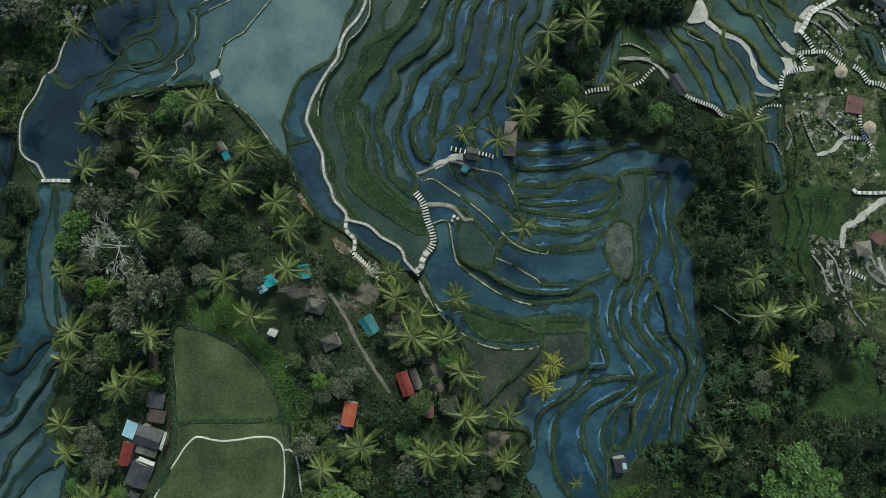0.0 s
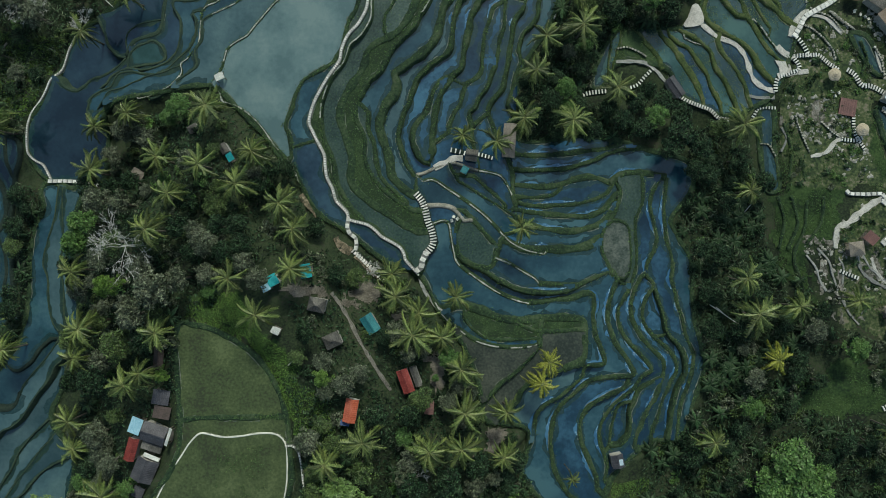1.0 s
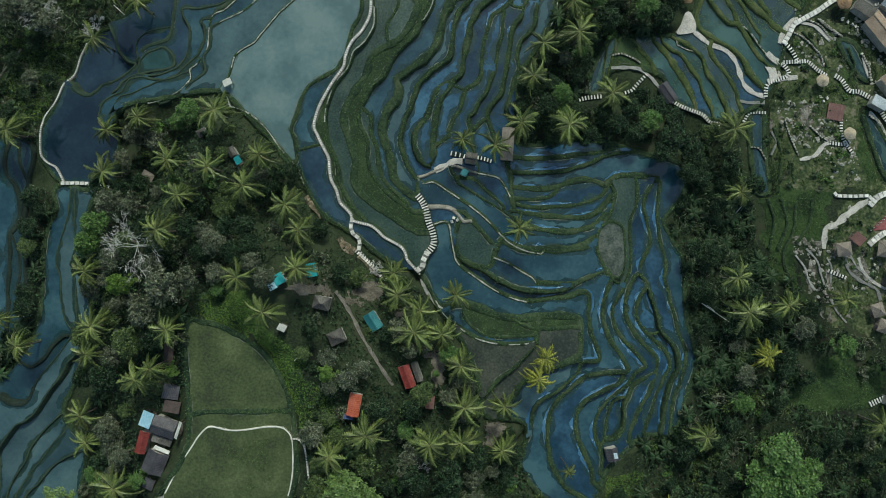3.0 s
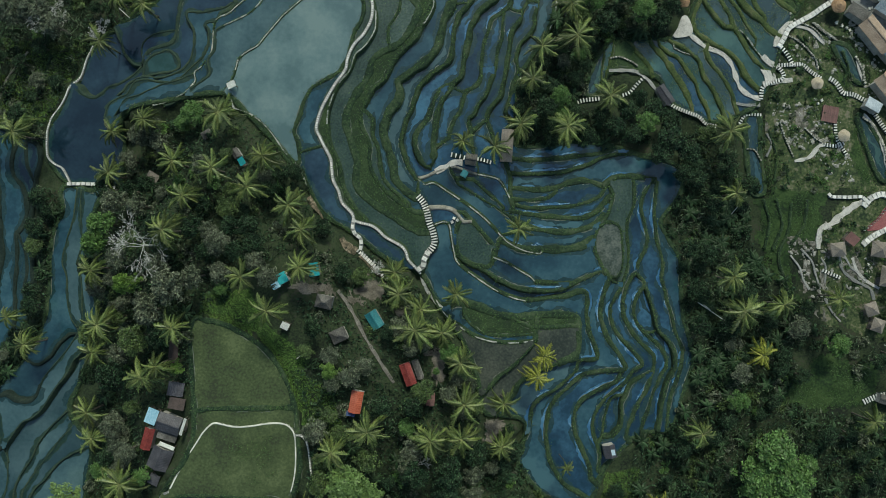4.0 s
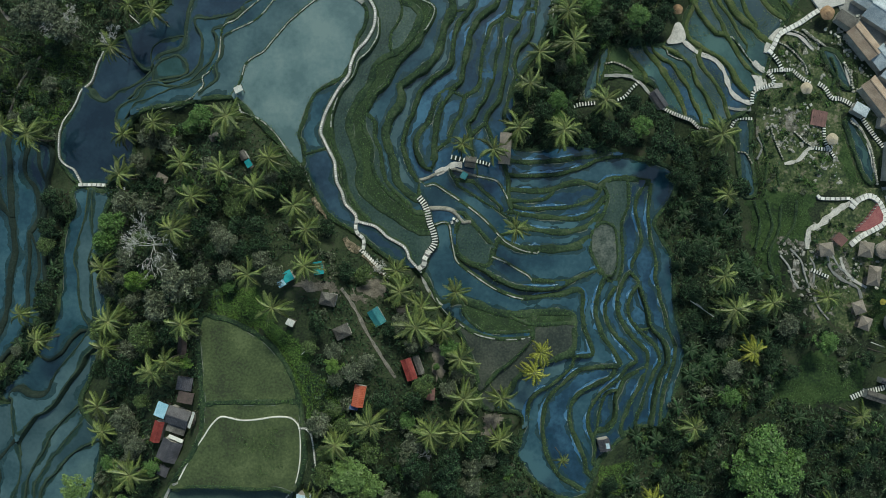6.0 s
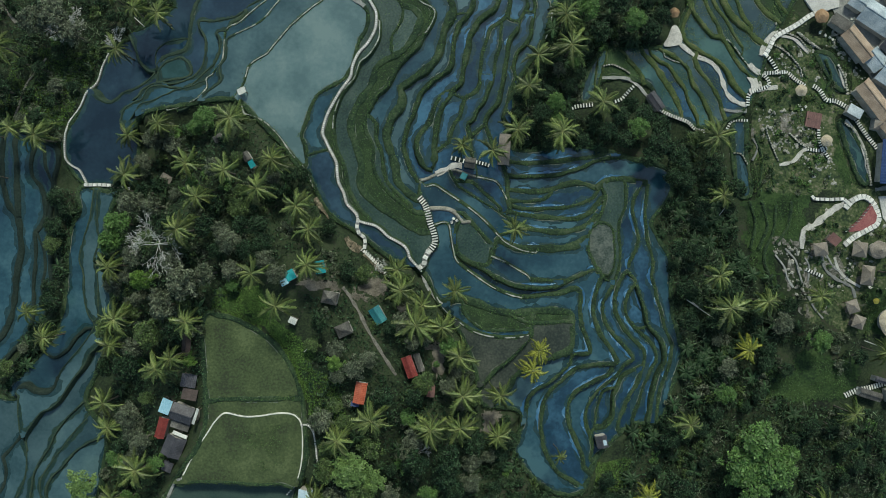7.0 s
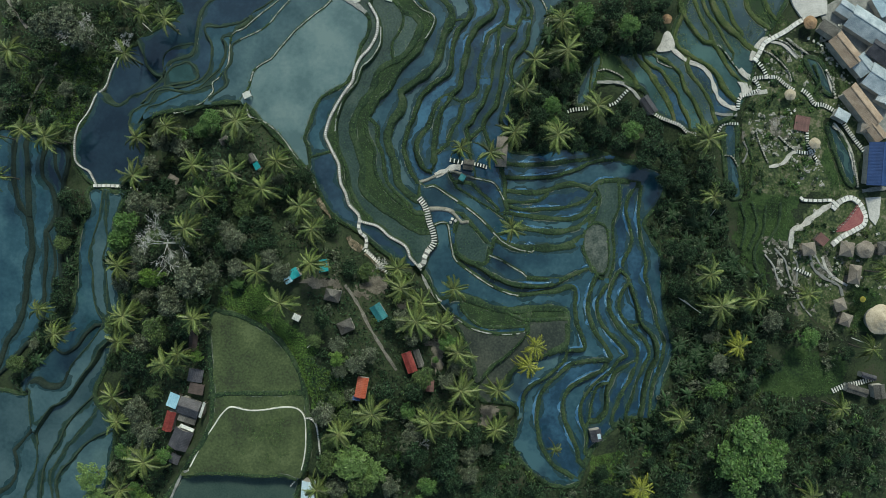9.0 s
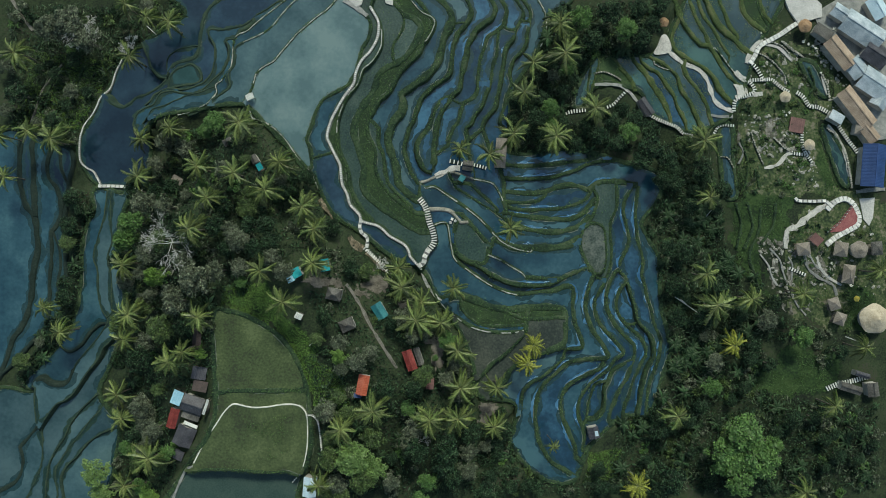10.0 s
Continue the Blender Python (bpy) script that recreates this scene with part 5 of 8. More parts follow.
PATHS.append((1.6, 'sand', [(-1.9, 17.6), (0.6, 18.9), (2.5, 19.8), (4.3, 19.8)]))
PATHS.append((0.9, 'sand', [(83.0, 52.7), (86.0, 52.1), (88.3, 50.6), (90.0, 49.0)]))
PATHS.append((1.0, 'sand', [(99.3, 32.1), (101.5, 29.5), (103.3, 26.3), (104.1, 22.9), (105.1, 19.0)]))
PATHS.append((0.8, 'sand', [(97.8, 44.8), (98.6, 41.9), (99.8, 39.4)]))
PATHS.append((0.6, 'rock', [(87.2, 53.5), (89.7, 51.6), (92.7, 49.9)]))
PATHS.append((0.7, 'sand', [(96.2, -1.9), (97.5, -4.8), (100.3, -7.3), (103.8, -9.2)]))
PATHS.append((0.5, 'stone', [(76.5, 27.5), (77.5, 24.9), (76.4, 22.0)]))
PATHS.append((1.6, 'sand', [(78.1, 47.7), (78.7, 50.2), (80.5, 52.6), (82.3, 53.5)]))
PATHS.append((1.3, 'sand', [(74.9, 38.9), (77.5, 39.4), (80.1, 39.7), (82.1, 40.0)]))
PATHS.append((1.0, 'sand', [(75.1, 42.0), (77.2, 41.4), (77.8, 40.0)]))
block_mesh = {}


def block(name, w, d, h, mat):
    """One bevelled slab, its mesh shared by alike pieces."""
    key = (name, w, d, h)
    if key not in block_mesh:
        bm = bmesh.new()
        bmesh.ops.create_cube(bm, size=1, matrix=Matrix.Diagonal((w, d, h, 1)))
        for v in bm.verts:
            if v.co.z > 0:
                v.co.x *= 0.9
                v.co.y *= 0.9
        me = bpy.data.meshes.new(name)
        bm.to_mesh(me)
        bm.free()
        me.materials.append(mat)
        block_mesh[key] = me
    return block_mesh[key]


PATH_LABEL = {"dots": "narrow earth path edged with pale concrete blocks", "slabs": "path of pale concrete slabs", "steps": "outdoor stair of pale concrete treads",
              "stone": "grey stone path", "dirt": "bare dirt track", "sand": "pale sandy footpath", "rock": "low retaining wall of rough pale stones", "soil": "eroded bare soil bank"}
BED = {"dots": "stone", "slabs": "stone", "steps": "d", "stone": "stone", "dirt": "dirt", "sand": "sand", "rock": "g", "soil": "soil"}
for w, style, pts in PATHS:
    c = smooth(pts, 0.5)
    w = w * 0.82
    if len(c) < 3:
        continue
    side = sides(c)
    zc = np.array([max(floor_z(*p), floor_z(*(p + s * w * 0.5)), floor_z(*(p - s * w * 0.5))) for p, s in zip(c, side)])
    zc = soften(zc, 2) + (0.42 if style in ("dots", "slabs") else 0.3)
    edge = 1 + (0.6 * np.array([noise.noise((x * 0.6, y * 0.6, 5.0)) for x, y in c]) if style in ("dirt", "soil", "sand", "rock", "stone") else np.zeros(len(c)))
    rowsv = []
    for o, dz in ((0.5, -1.4), (0.5, 0), (-0.5, 0), (-0.5, -1.4)):
        spread = w * o * edge * (1.25 if dz else 1)
        rowsv.append(np.concatenate([c + side * spread[:, None], (zc + dz)[:, None]], 1))
    n = len(c)
    faces = [(k * n + i, (k + 1) * n + i, (k + 1) * n + i + 1, k * n + i + 1) for k in range(3) for i in range(n - 1)]
    faces += [tuple(k * n for k in range(3, -1, -1)), tuple(k * n + n - 1 for k in range(4))]
    path = make("path", np.concatenate(rowsv), faces, MAT[BED[style]], smooth_shade=False)
    tagged(path, PATH_LABEL[style], "stone wall" if style == "rock" else "footpath", kind="structure")
    length = 0.5 * (n - 1)
    gap = {"dots": 0.5, "slabs": 1.0, "steps": 0.56, "rock": 0.55}.get(style)
    if gap:
        k = max(2, int(length / gap))
        for s in np.linspace(0, n - 1, k):
            i = int(s)
            p = c[i] + (c[min(i + 1, n - 1)] - c[i]) * (s - i)
            q = side[i]
            ang = math.degrees(math.atan2(q[1], q[0]))
            jit = random.uniform(-4, 4)
            if style == "dots":
                me = block("concrete_block", w * 0.66, 0.37, 0.16, MAT["block"])
            elif style == "slabs":
                me = block("slab", w * 0.95, 0.93, 0.3, MAT["block"])
            elif style == "steps":
                me = block("tread", w, 0.32, 0.3, MAT["block"])
            else:
                me = block("stone", w * 0.8, 0.5, 0.4, MAT["rock"])
                jit = random.uniform(-40, 40)
            ob = new(me.name.split(".")[0], me)
            ob.parent = path
            slope = abs(zc[min(i + 1, n - 1)] - zc[max(i - 1, 0)]) / 1.0
            ob.matrix_basis = pose(p[0] + (random.uniform(-0.1, 0.1) if style == "rock" else 0), p[1], zc[i] + (zc[min(i + 1, n - 1)] - zc[i]) * (s - i) + 0.06 + slope * 0.3, 0, 0, ang + jit)

SLABS = []
SLABS.append(('patio', [(55.9, 54.7), (57.2, 54.7), (58.4, 51.8), (57.7, 50.2), (53.9, 49.8), (54.9, 52.1)], 'sand', 'pale sandy viewing patio'))
SLABS.append(('terrace_deck', [(98.7, 4.3), (102.0, 7.1), (105.3, 11.4), (106.8, 8.5), (106.5, 5.9), (102.9, 4.7)], 'redfloor', 'dull red tiled restaurant terrace'))
SLABS.append(('courtyard', [(87.1, 66.1), (94.0, 66.2), (97.3, 63.1), (97.3, 59.9), (94.1, 59.0), (90.8, 58.9), (88.9, 61.5)], 'concrete', 'pale concrete courtyard'))
SLABS.append(('quay', [(-24.8, 61.4), (-19.4, 61.6), (-20.1, 58.9), (-21.4, 58.3)], 'concrete', 'white concrete platform at pond'))
SLABS.append(('quay', [(-14.8, 61.4), (-12.4, 61.4), (-12.6, 59.2), (-14.3, 59.7)], 'concrete', 'white concrete platform'))
SLABS.append(('gravel_yard', [(107.6, 13.2), (111.5, 13.5), (111.1, 8.4), (110.1, 6.2), (108.6, 7.9)], 'concrete', 'pale gravel strip beside terrace'))
SLABS.append(('garden_floor', [(74.3, 42.3), (76.7, 42.0), (77.5, 39.7), (75.6, 38.5), (75.2, 40.8)], 'sand', 'sandy path bend'))
SLABS.append(('yard', [(95.2, 60.9), (104.3, 66.3), (116.0, 66.4), (116.2, 28.9), (110.6, 28.1), (104.5, 45.6), (97.8, 55.5)], 'stone', 'grey paved yard between resort buildings'))
for name, outline, mkey, lab_text in SLABS:
    o = smooth(list(outline) + [outline[0]], 0.7)[:-1] if name == "patio" else np.array(outline)
    z = max(floor_z(*p) for p in o) + 0.35
    n = len(o)
    verts = [(x, y, z) for x, y in o] + [(x, y, z - 1.6) for x, y in o]
    faces = [tuple(range(n))] + [(i, i + n, (i + 1) % n + n, (i + 1) % n) for i in range(n)]
    tagged(make(name, verts, faces, MAT[mkey]), lab_text, name.replace("_", " "), kind="structure")

# turf and rubble over the bare ground, ragged at the edge
SHEETS = []
SHEETS.append(('moss', [(75.0, 35.1), (81.7, 51.3), (95.7, 52.9), (104.6, 36.9), (109.0, 26.6), (104.5, 13.4), (89.8, 14.1), (75.7, 14.1)]))
SHEETS.append(('moss', [(87.6, 1.7), (89.8, 6.8), (104.5, 14.2), (114.6, 12.1), (115.4, -20.2), (105.5, -23.2), (90.6, -17.4)]))
SHEETS.append(('lush', [(73.6, 14.1), (89.9, 14.5), (89.0, 6.0), (81.9, -1.3), (84.5, -13.0), (76.7, -7.2)]))
SHEETS.append(('lush', [(80.4, -30.7), (90.6, -25.4), (103.2, -27.6), (101.5, -36.3), (87.6, -38.6), (80.3, -36.5)]))
SHEETS.append(('lush', [(96.3, 31.7), (99.2, 26.3), (102.8, 18.5), (103.0, 15.6), (98.9, 15.6), (96.7, 22.2)]))
SHEETS.append(('lush', [(-50.7, -9.3), (-40.7, -8.5), (-36.7, -16.2), (-31.5, -20.1), (-28.6, -24.0), (-29.7, -34.3), (-31.7, -33.0), (-33.7, -26.6), (-39.2, -20.1), (-46.0, -15.8), (-51.7, -15.6)]))
SHEETS.append(('lush', [(105.4, -8.5), (112.0, -10.7), (109.9, -21.7), (105.2, -21.7)]))
SHEETS.append(('lush', [(93.6, 44.9), (98.0, 44.2), (97.3, 38.3), (93.6, 39.7)]))
SHEETS.append(('moss', [(58.6, 50.7), (68.7, 65.3), (80.7, 64.2), (89.8, 55.8), (81.7, 49.8), (73.4, 51.0)]))
SHEETS.append(('rubble', [(80.9, 2.3), (88.6, 2.4), (96.6, -17.4), (86.8, -15.2)]))
SHEETS.append(('rubble', [(80.9, 32.9), (84.8, 33.8), (88.5, 29.4), (87.0, 24.3), (82.6, 25.0)]))
SHEETS.append(('rubble', [(75.1, 30.7), (78.0, 31.4), (79.5, 27.8), (75.9, 27.8)]))
SHEETS.append(('rubble', [(93.4, -0.5), (97.1, -1.2), (99.4, -6.3), (96.0, -7.0)]))
SHEETS.append(('packed', [(-31.5, -6.8), (-24.1, -7.7), (-22.6, -9.5), (-28.3, -11.0), (-32.1, -9.0)]))
SHEETS.append(('packed', [(-18.1, -6.0), (-12.7, -8.0), (-13.6, -11.3), (-18.5, -10.2)]))
SHEETS.append(('packed', [(-3.6, -21.5), (1.1, -22.7), (0.6, -28.3), (-2.2, -28.8)]))
SHEETS.append(('packed', [(-11.1, -12.6), (-8.7, -12.6), (-8.6, -15.1), (-10.7, -14.9)]))
SHEETS.append(('packed', [(-19.2, -9.3), (-17.1, -12.6), (-19.0, -13.2), (-20.6, -10.5)]))
SHEETS.append(('packed', [(9.4, -37.0), (13.5, -37.6), (12.9, -42.1), (9.7, -44.0)]))
TURF_LABEL = {"packed": "bare packed earth yard in village", "moss": "patchy olive garden turf with bare soil", "lush": "fresh green grass slope", "rubble": "pale eroded rubble and stones on slope"}
for mkey, outline in SHEETS:
    o = np.array(outline)
    cell = 0.3 if mkey in ("rubble", "packed") else 0.45
    gx, gy = np.meshgrid(np.arange(o[:, 0].min() - 1, o[:, 0].max() + 1, cell), np.arange(o[:, 1].min() - 1, o[:, 1].max() + 1, cell))
    wx = gx + np.array([2.2 * noise.noise((x * 0.25, y * 0.25, 1.0)) + 1.0 * noise.noise((x, y, 4.0)) for x, y in zip(gx.ravel(), gy.ravel())]).reshape(gx.shape)
    wy = gy + np.array([2.2 * noise.noise((x * 0.25, y * 0.25, 7.0)) + 1.0 * noise.noise((x, y, 9.0)) for x, y in zip(gx.ravel(), gy.ravel())]).reshape(gx.shape)
    keep = inside(outline, wx.ravel(), wy.ravel()).reshape(gx.shape) & ~at(pad, gx, gy)
    if mkey == "rubble":
        keep &= np.array([noise.noise((x * 0.45 + y * 0.12, y * 0.14, 2.0)) + 0.4 * noise.noise((x, y, 6.0)) > 0.08 for x, y in zip(gx.ravel(), gy.ravel())]).reshape(gx.shape)
    lift = {"moss": 0.08, "lush": 0.12, "rubble": 0.16, "packed": 0.2}[mkey]
    index, verts, faces = {}, [], []
    for j, i in zip(*np.nonzero(keep[:-1, :-1])):
        ring = []
        for q in ((j, i), (j, i + 1), (j + 1, i + 1), (j + 1, i)):
            if q not in index:
                index[q] = len(verts)
                x, y = float(gx[q]), float(gy[q])
                verts.append((x, y, floor_z(x, y) + lift))
            ring.append(index[q])
        faces.append(tuple(ring))
    if faces:
        tagged(make({"rubble": "rubble", "packed": "dirt_yard"}.get(mkey, "turf"), verts, faces, MAT[mkey], smooth_shade=True), TURF_LABEL[mkey], {"rubble": "rubble", "packed": "dirt yard"}.get(mkey, "grass"), kind="structure")

# ---- buildings ----
HOUSES = []
HOUSES.append(('shed', -61.7, -35.6, 2.5, 3.3, -20, 'sheet', 'skyblue', 2.6, 'small hut with pale blue tarpaulin roof'))
HOUSES.append(('house', -62.8, -40.5, 2.2, 4.7, -15, 'gable', 'red', 2.8, 'narrow house with red metal roof'))
HOUSES.append(('house', -57.9, -37.1, 5.0, 3.9, -18, 'gable', 'slate', 2.8, 'house with dark grey tiled roof'))
HOUSES.append(('house', -59.9, -44.5, 4.5, 4.7, -22, 'gable', 'slate', 2.8, 'house with weathered dark roof among trees'))
HOUSES.append(('shed', -58.5, -39.6, 4.2, 2.4, -18, 'sheet', 'grey', 2.3, 'low courtyard shed with mossy grey roof'))
HOUSES.append(('shed', -57.6, -21.9, 2.0, 5.0, -4, 'gable', 'brownroof', 2.4, 'long narrow shed with dark rusty roof'))
HOUSES.append(('shed', -54.2, -37.2, 0.7, 3.6, -18, 'sheet', 'pale', 2.9, 'narrow porch with pale sheet roof'))
HOUSES.append(('shed', -58.5, -41.9, 3.4, 0.7, -22, 'sheet', 'pale', 2.6, 'narrow porch with pale sheet roof'))
HOUSES.append(('shed', -61.6, -49.3, 2.3, 2.3, -22, 'sheet', 'slate', 2.2, 'small open shed with grey roof frame'))
HOUSES.append(('shed', -56.0, -32.7, 3.4, 2.4, -10, 'sheet', 'brownroof', 2.4, 'lean-to shed with rusty dark roof'))
HOUSES.append(('shed', -56.3, -29.7, 3.4, 2.9, -8, 'sheet', 'slate', 2.4, 'shed with dark metal roof'))
HOUSES.append(('shed', -34.4, -7.6, 1.7, 1.4, 28, 'sheet', 'skyblue', 2.4, 'lean-to with pale blue tarpaulin'))
HOUSES.append(('house', -33.1, -6.1, 2.2, 2.2, 28, 'sheet', 'cyan', 2.6, 'hut with turquoise tarpaulin roof'))
HOUSES.append(('shed', -27.1, -4.4, 2.2, 2.8, 10, 'sheet', 'cyan', 2.6, 'shed under weathered turquoise sheet'))
HOUSES.append(('house', -14.6, -15.1, 2.7, 3.9, 32, 'gable', 'teal', 2.7, 'house with faded teal metal roof'))
HOUSES.append(('house', -24.9, -11.1, 3.5, 2.8, -12, 'hip', 'grey', 2.6, 'house with grey thatched hip roof'))
HOUSES.append(('house', -21.8, -18.1, 3.4, 2.8, 25, 'hip', 'grey', 2.6, 'house with weathered grey roof'))
HOUSES.append(('shed', -32.7, -16.0, 1.7, 1.4, -25, 'sheet', 'pale', 2, 'tiny shed with pale sheet roof'))
HOUSES.append(('shed', -43.0, 18.5, 1.4, 1.7, 30, 'sheet', 'cyan', 2.4, 'hut with turquoise end roof'))
HOUSES.append(('house', -44.4, 20.3, 1.6, 2.1, 30, 'gable', 'grey', 2.4, 'small hut with grey roof'))
HOUSES.append(('shed', -66.9, 16.3, 2.8, 2.1, -30, 'hip', 'thatch', 2.2, 'small thatched shelter among palms'))
HOUSES.append(('house', -7.4, -26.2, 2.3, 4.8, 20, 'gable', 'red', 2.9, 'long house with bright red metal roof'))
HOUSES.append(('house', -5.4, -25.4, 1.4, 4.2, 20, 'gable', 'grey', 2.4, 'house with weathered grey roof beside red one'))
HOUSES.append(('house', -17.8, -31.3, 2.5, 4.6, -10, 'gable', 'orange', 2.9, 'house with orange metal roof'))
HOUSES.append(('shed', -19.0, -33.9, 1.8, 0.9, -10, 'sheet', 'blueroof', 2.2, 'lean-to with dark blue sheet'))
HOUSES.append(('shed', -2.7, -31.8, 1.8, 2.6, -4, 'gable', 'rust', 2.3, 'small outbuilding with dull red roof'))
HOUSES.append(('house', 14.5, 23.7, 2.8, 7.5, -4, 'gable', 'thatch', 2.8, 'long shelter with grey-brown thatch'))
HOUSES.append(('house', 6.2, 20.3, 2.6, 2.5, -8, 'gable', 'grey', 2.8, 'hut with grey corrugated roof'))
HOUSES.append(('shed', 4.7, 17.1, 1.5, 1.6, -30, 'sheet', 'teal', 2.4, 'small hut with faded teal tarpaulin roof'))
HOUSES.append(('house', -30.3, -55.7, 3.1, 4.6, -4, 'gable', 'whiteblue', 2.8, 'house with bright pale blue metal roof'))
HOUSES.append(('shed', -78.9, -51.8, 2.1, 2.0, 25, 'hip', 'thatch', 2, 'tiny thatched shelter under palm trees'))
HOUSES.append(('house', 38.1, -46.2, 2.7, 3.0, 12, 'gable', 'slate', 2.4, 'farm hut with grey roof and pale patch'))
HOUSES.append(('shed', 38.6, -46.3, 1.0, 1.3, 12, 'sheet', 'whiteblue', 2.9, 'bright pale sheet lying over hut roof'))
HOUSES.append(('shed', -46.8, 36.0, 1.9, 1.5, 25, 'sheet', 'pale', 2.2, 'small white hut on pond corner'))
HOUSES.append(('house', 51.7, 36.1, 2.3, 4.9, 35, 'gable', 'slate', 2.4, 'hut with dark grey tiled roof'))
HOUSES.append(('house', 101.2, 50.3, 4.3, 8.9, 39, 'gable', 'tan', 3.2, 'long building with tan tiled roof'))
HOUSES.append(('house', 105.3, 36.2, 4.3, 11.5, 38, 'gable', 'tan', 3.2, 'long building with tan tiled roof'))
HOUSES.append(('house', 108.7, 29.7, 3.4, 4.9, 38, 'gable', 'tan', 3.2, 'building with tan tiled roof'))
HOUSES.append(('house', 106.8, 56.0, 11.2, 6.3, -33, 'gable', 'metal', 3.2, 'large shed with grey metal roof'))
HOUSES.append(('house', 105.6, 46.6, 4.9, 4.9, 38, 'gable', 'metal', 2.8, 'building with grey metal roof'))
HOUSES.append(('house', 110.1, 42.3, 8.3, 6.3, -33, 'gable', 'metal', 3, 'building with bluish grey metal roof'))
HOUSES.append(('house', 110.2, 49.9, 6.6, 5.5, -33, 'gable', 'slate', 3, 'building with dark roof'))
HOUSES.append(('house', 111.7, 38.4, 4.3, 4.3, -33, 'gable', 'metal', 2.8, 'building with pale grey roof'))
HOUSES.append(('house', 100.6, 33.9, 3.7, 2.6, -30, 'sheet', 'metal', 2.6, 'lean-to with grey sheet roof'))
HOUSES.append(('house', 97.0, 55.6, 4.9, 2.9, -33, 'sheet', 'grey', 2.6, 'terrace shelter with grey roof'))
HOUSES.append(('house', 101.2, 60.6, 4.3, 3.7, -33, 'gable', 'metal', 2.8, 'building with grey metal roof'))
HOUSES.append(('house', 110.6, 61.8, 4.3, 5.7, 30, 'gable', 'whiteblue', 3, 'building with white and red roof edge'))
HOUSES.append(('house', 109.5, 21.4, 6.0, 10.9, -4, 'gable', 'blueroof', 3.4, 'large building with royal blue metal roof'))
HOUSES.append(('shed', 95.2, 2.5, 2.3, 2.9, 50, 'sheet', 'rust', 2.2, 'small deck with dull red top'))
HOUSES.append(('house', 106.7, 30.8, 2.9, 2.9, -10, 'hip', 'thatch', 2.6, 'small hut with tan hipped roof'))
HOUSES.append(('gazebo', 92.0, 0.1, 3.4, 3.2, 8, 'hip', 'thatch', 2.4, 'square gazebo with thatched roof'))
HOUSES.append(('gazebo', 102.0, 0.1, 3.6, 3.7, -8, 'hip', 'thatch', 2.4, 'square gazebo with thatched roof'))
HOUSES.append(('gazebo', 104.6, -6.3, 3.2, 4.9, -8, 'hip', 'thatch', 2.4, 'long gazebo with thatched roof'))
HOUSES.append(('gazebo', 100.9, -14.0, 2.9, 3.2, 18, 'hip', 'thatch', 2.4, 'square gazebo with thatched roof'))
HOUSES.append(('gazebo', 102.4, -17.8, 2.9, 3.2, -20, 'hip', 'thatch', 2.4, 'square gazebo with thatched roof'))
HOUSES.append(('gazebo', 111.4, 0.4, 2.9, 3.5, 5, 'hip', 'grey', 2.4, 'gazebo with grey roof'))
HOUSES.append(('hut', 106.7, 0, 2.2, 2.2, 0, 'cone', 'thatch', 2.4, 'round hut with thatched roof'))
HOUSES.append(('hut', 111.0, -17.7, 3.8, 3.8, 0, 'cone', 'straw', 2.8, 'large round hut with pale straw roof'))
HOUSES.append(('umbrella', 55.9, 57.5, 1.2, 1.2, 0, 'cone', 'straw2', 2.3, 'brown straw parasol beside stone path'))
HOUSES.append(('umbrella', 92.3, 57.1, 1.7, 1.7, 0, 'cone', 'straw2', 2.4, 'large brown straw parasol over courtyard'))
HOUSES.append(('umbrella', 87.5, 39.0, 1.4, 1.4, 0, 'cone', 'straw', 2.3, 'pale straw parasol beside stepping path'))
HOUSES.append(('umbrella', 106.7, -12.6, 0.7, 0.7, 0, 'cone', 'yellowcloth', 2.1, 'small bright yellow garden parasol'))
HOUSES.append(('umbrella', 93.7, 26.7, 1.4, 1.4, 0, 'cone', 'straw', 2.3, 'pale straw parasol beside stepping path'))
HOUSES.append(('house', 104.7, -35.5, 5.5, 2.2, -17, 'gable', 'grey', 2.6, 'low building with weathered grey roof'))
HOUSES.append(('house', 110.5, -35.8, 2.9, 3.6, 8, 'gable', 'grey', 2.6, 'building with grey roof'))
HOUSES.append(('house', 108.0, -32.1, 3.8, 1.4, -17, 'gable', 'slate', 2.4, 'walkway shelter with grey roof'))
HOUSES.append(('deck', 91.2, 32.0, 3.8, 3.8, -10, 'flat', 'rust', 0.3, 'square wooden deck with dull red boards'))
HOUSES.append(('house', -51.2, 24.6, 2.1, 1.6, 30, 'hip', 'grey', 2.2, 'small grey roofed hut'))


def box(bm, x, y, z, sx, sy, sz, rot=0.0):
    bmesh.ops.create_cube(bm, size=1, matrix=pose(x, y, z, 0, 0, rot) @ Matrix.Diagonal((sx, sy, sz, 1)))


def roof_plane(bm, quad, thick=0.09):
    """A roof sheet: the quad with its thickness below it."""
    top = [bm.verts.new(p) for p in quad]
    low = [bm.verts.new((p[0], p[1], p[2] - thick)) for p in quad]
    bm.faces.new(top)
    bm.faces.new(low[::-1])
    n = len(quad)
    for i in range(n):
        bm.faces.new((top[i], low[i], low[(i + 1) % n], top[(i + 1) % n]))


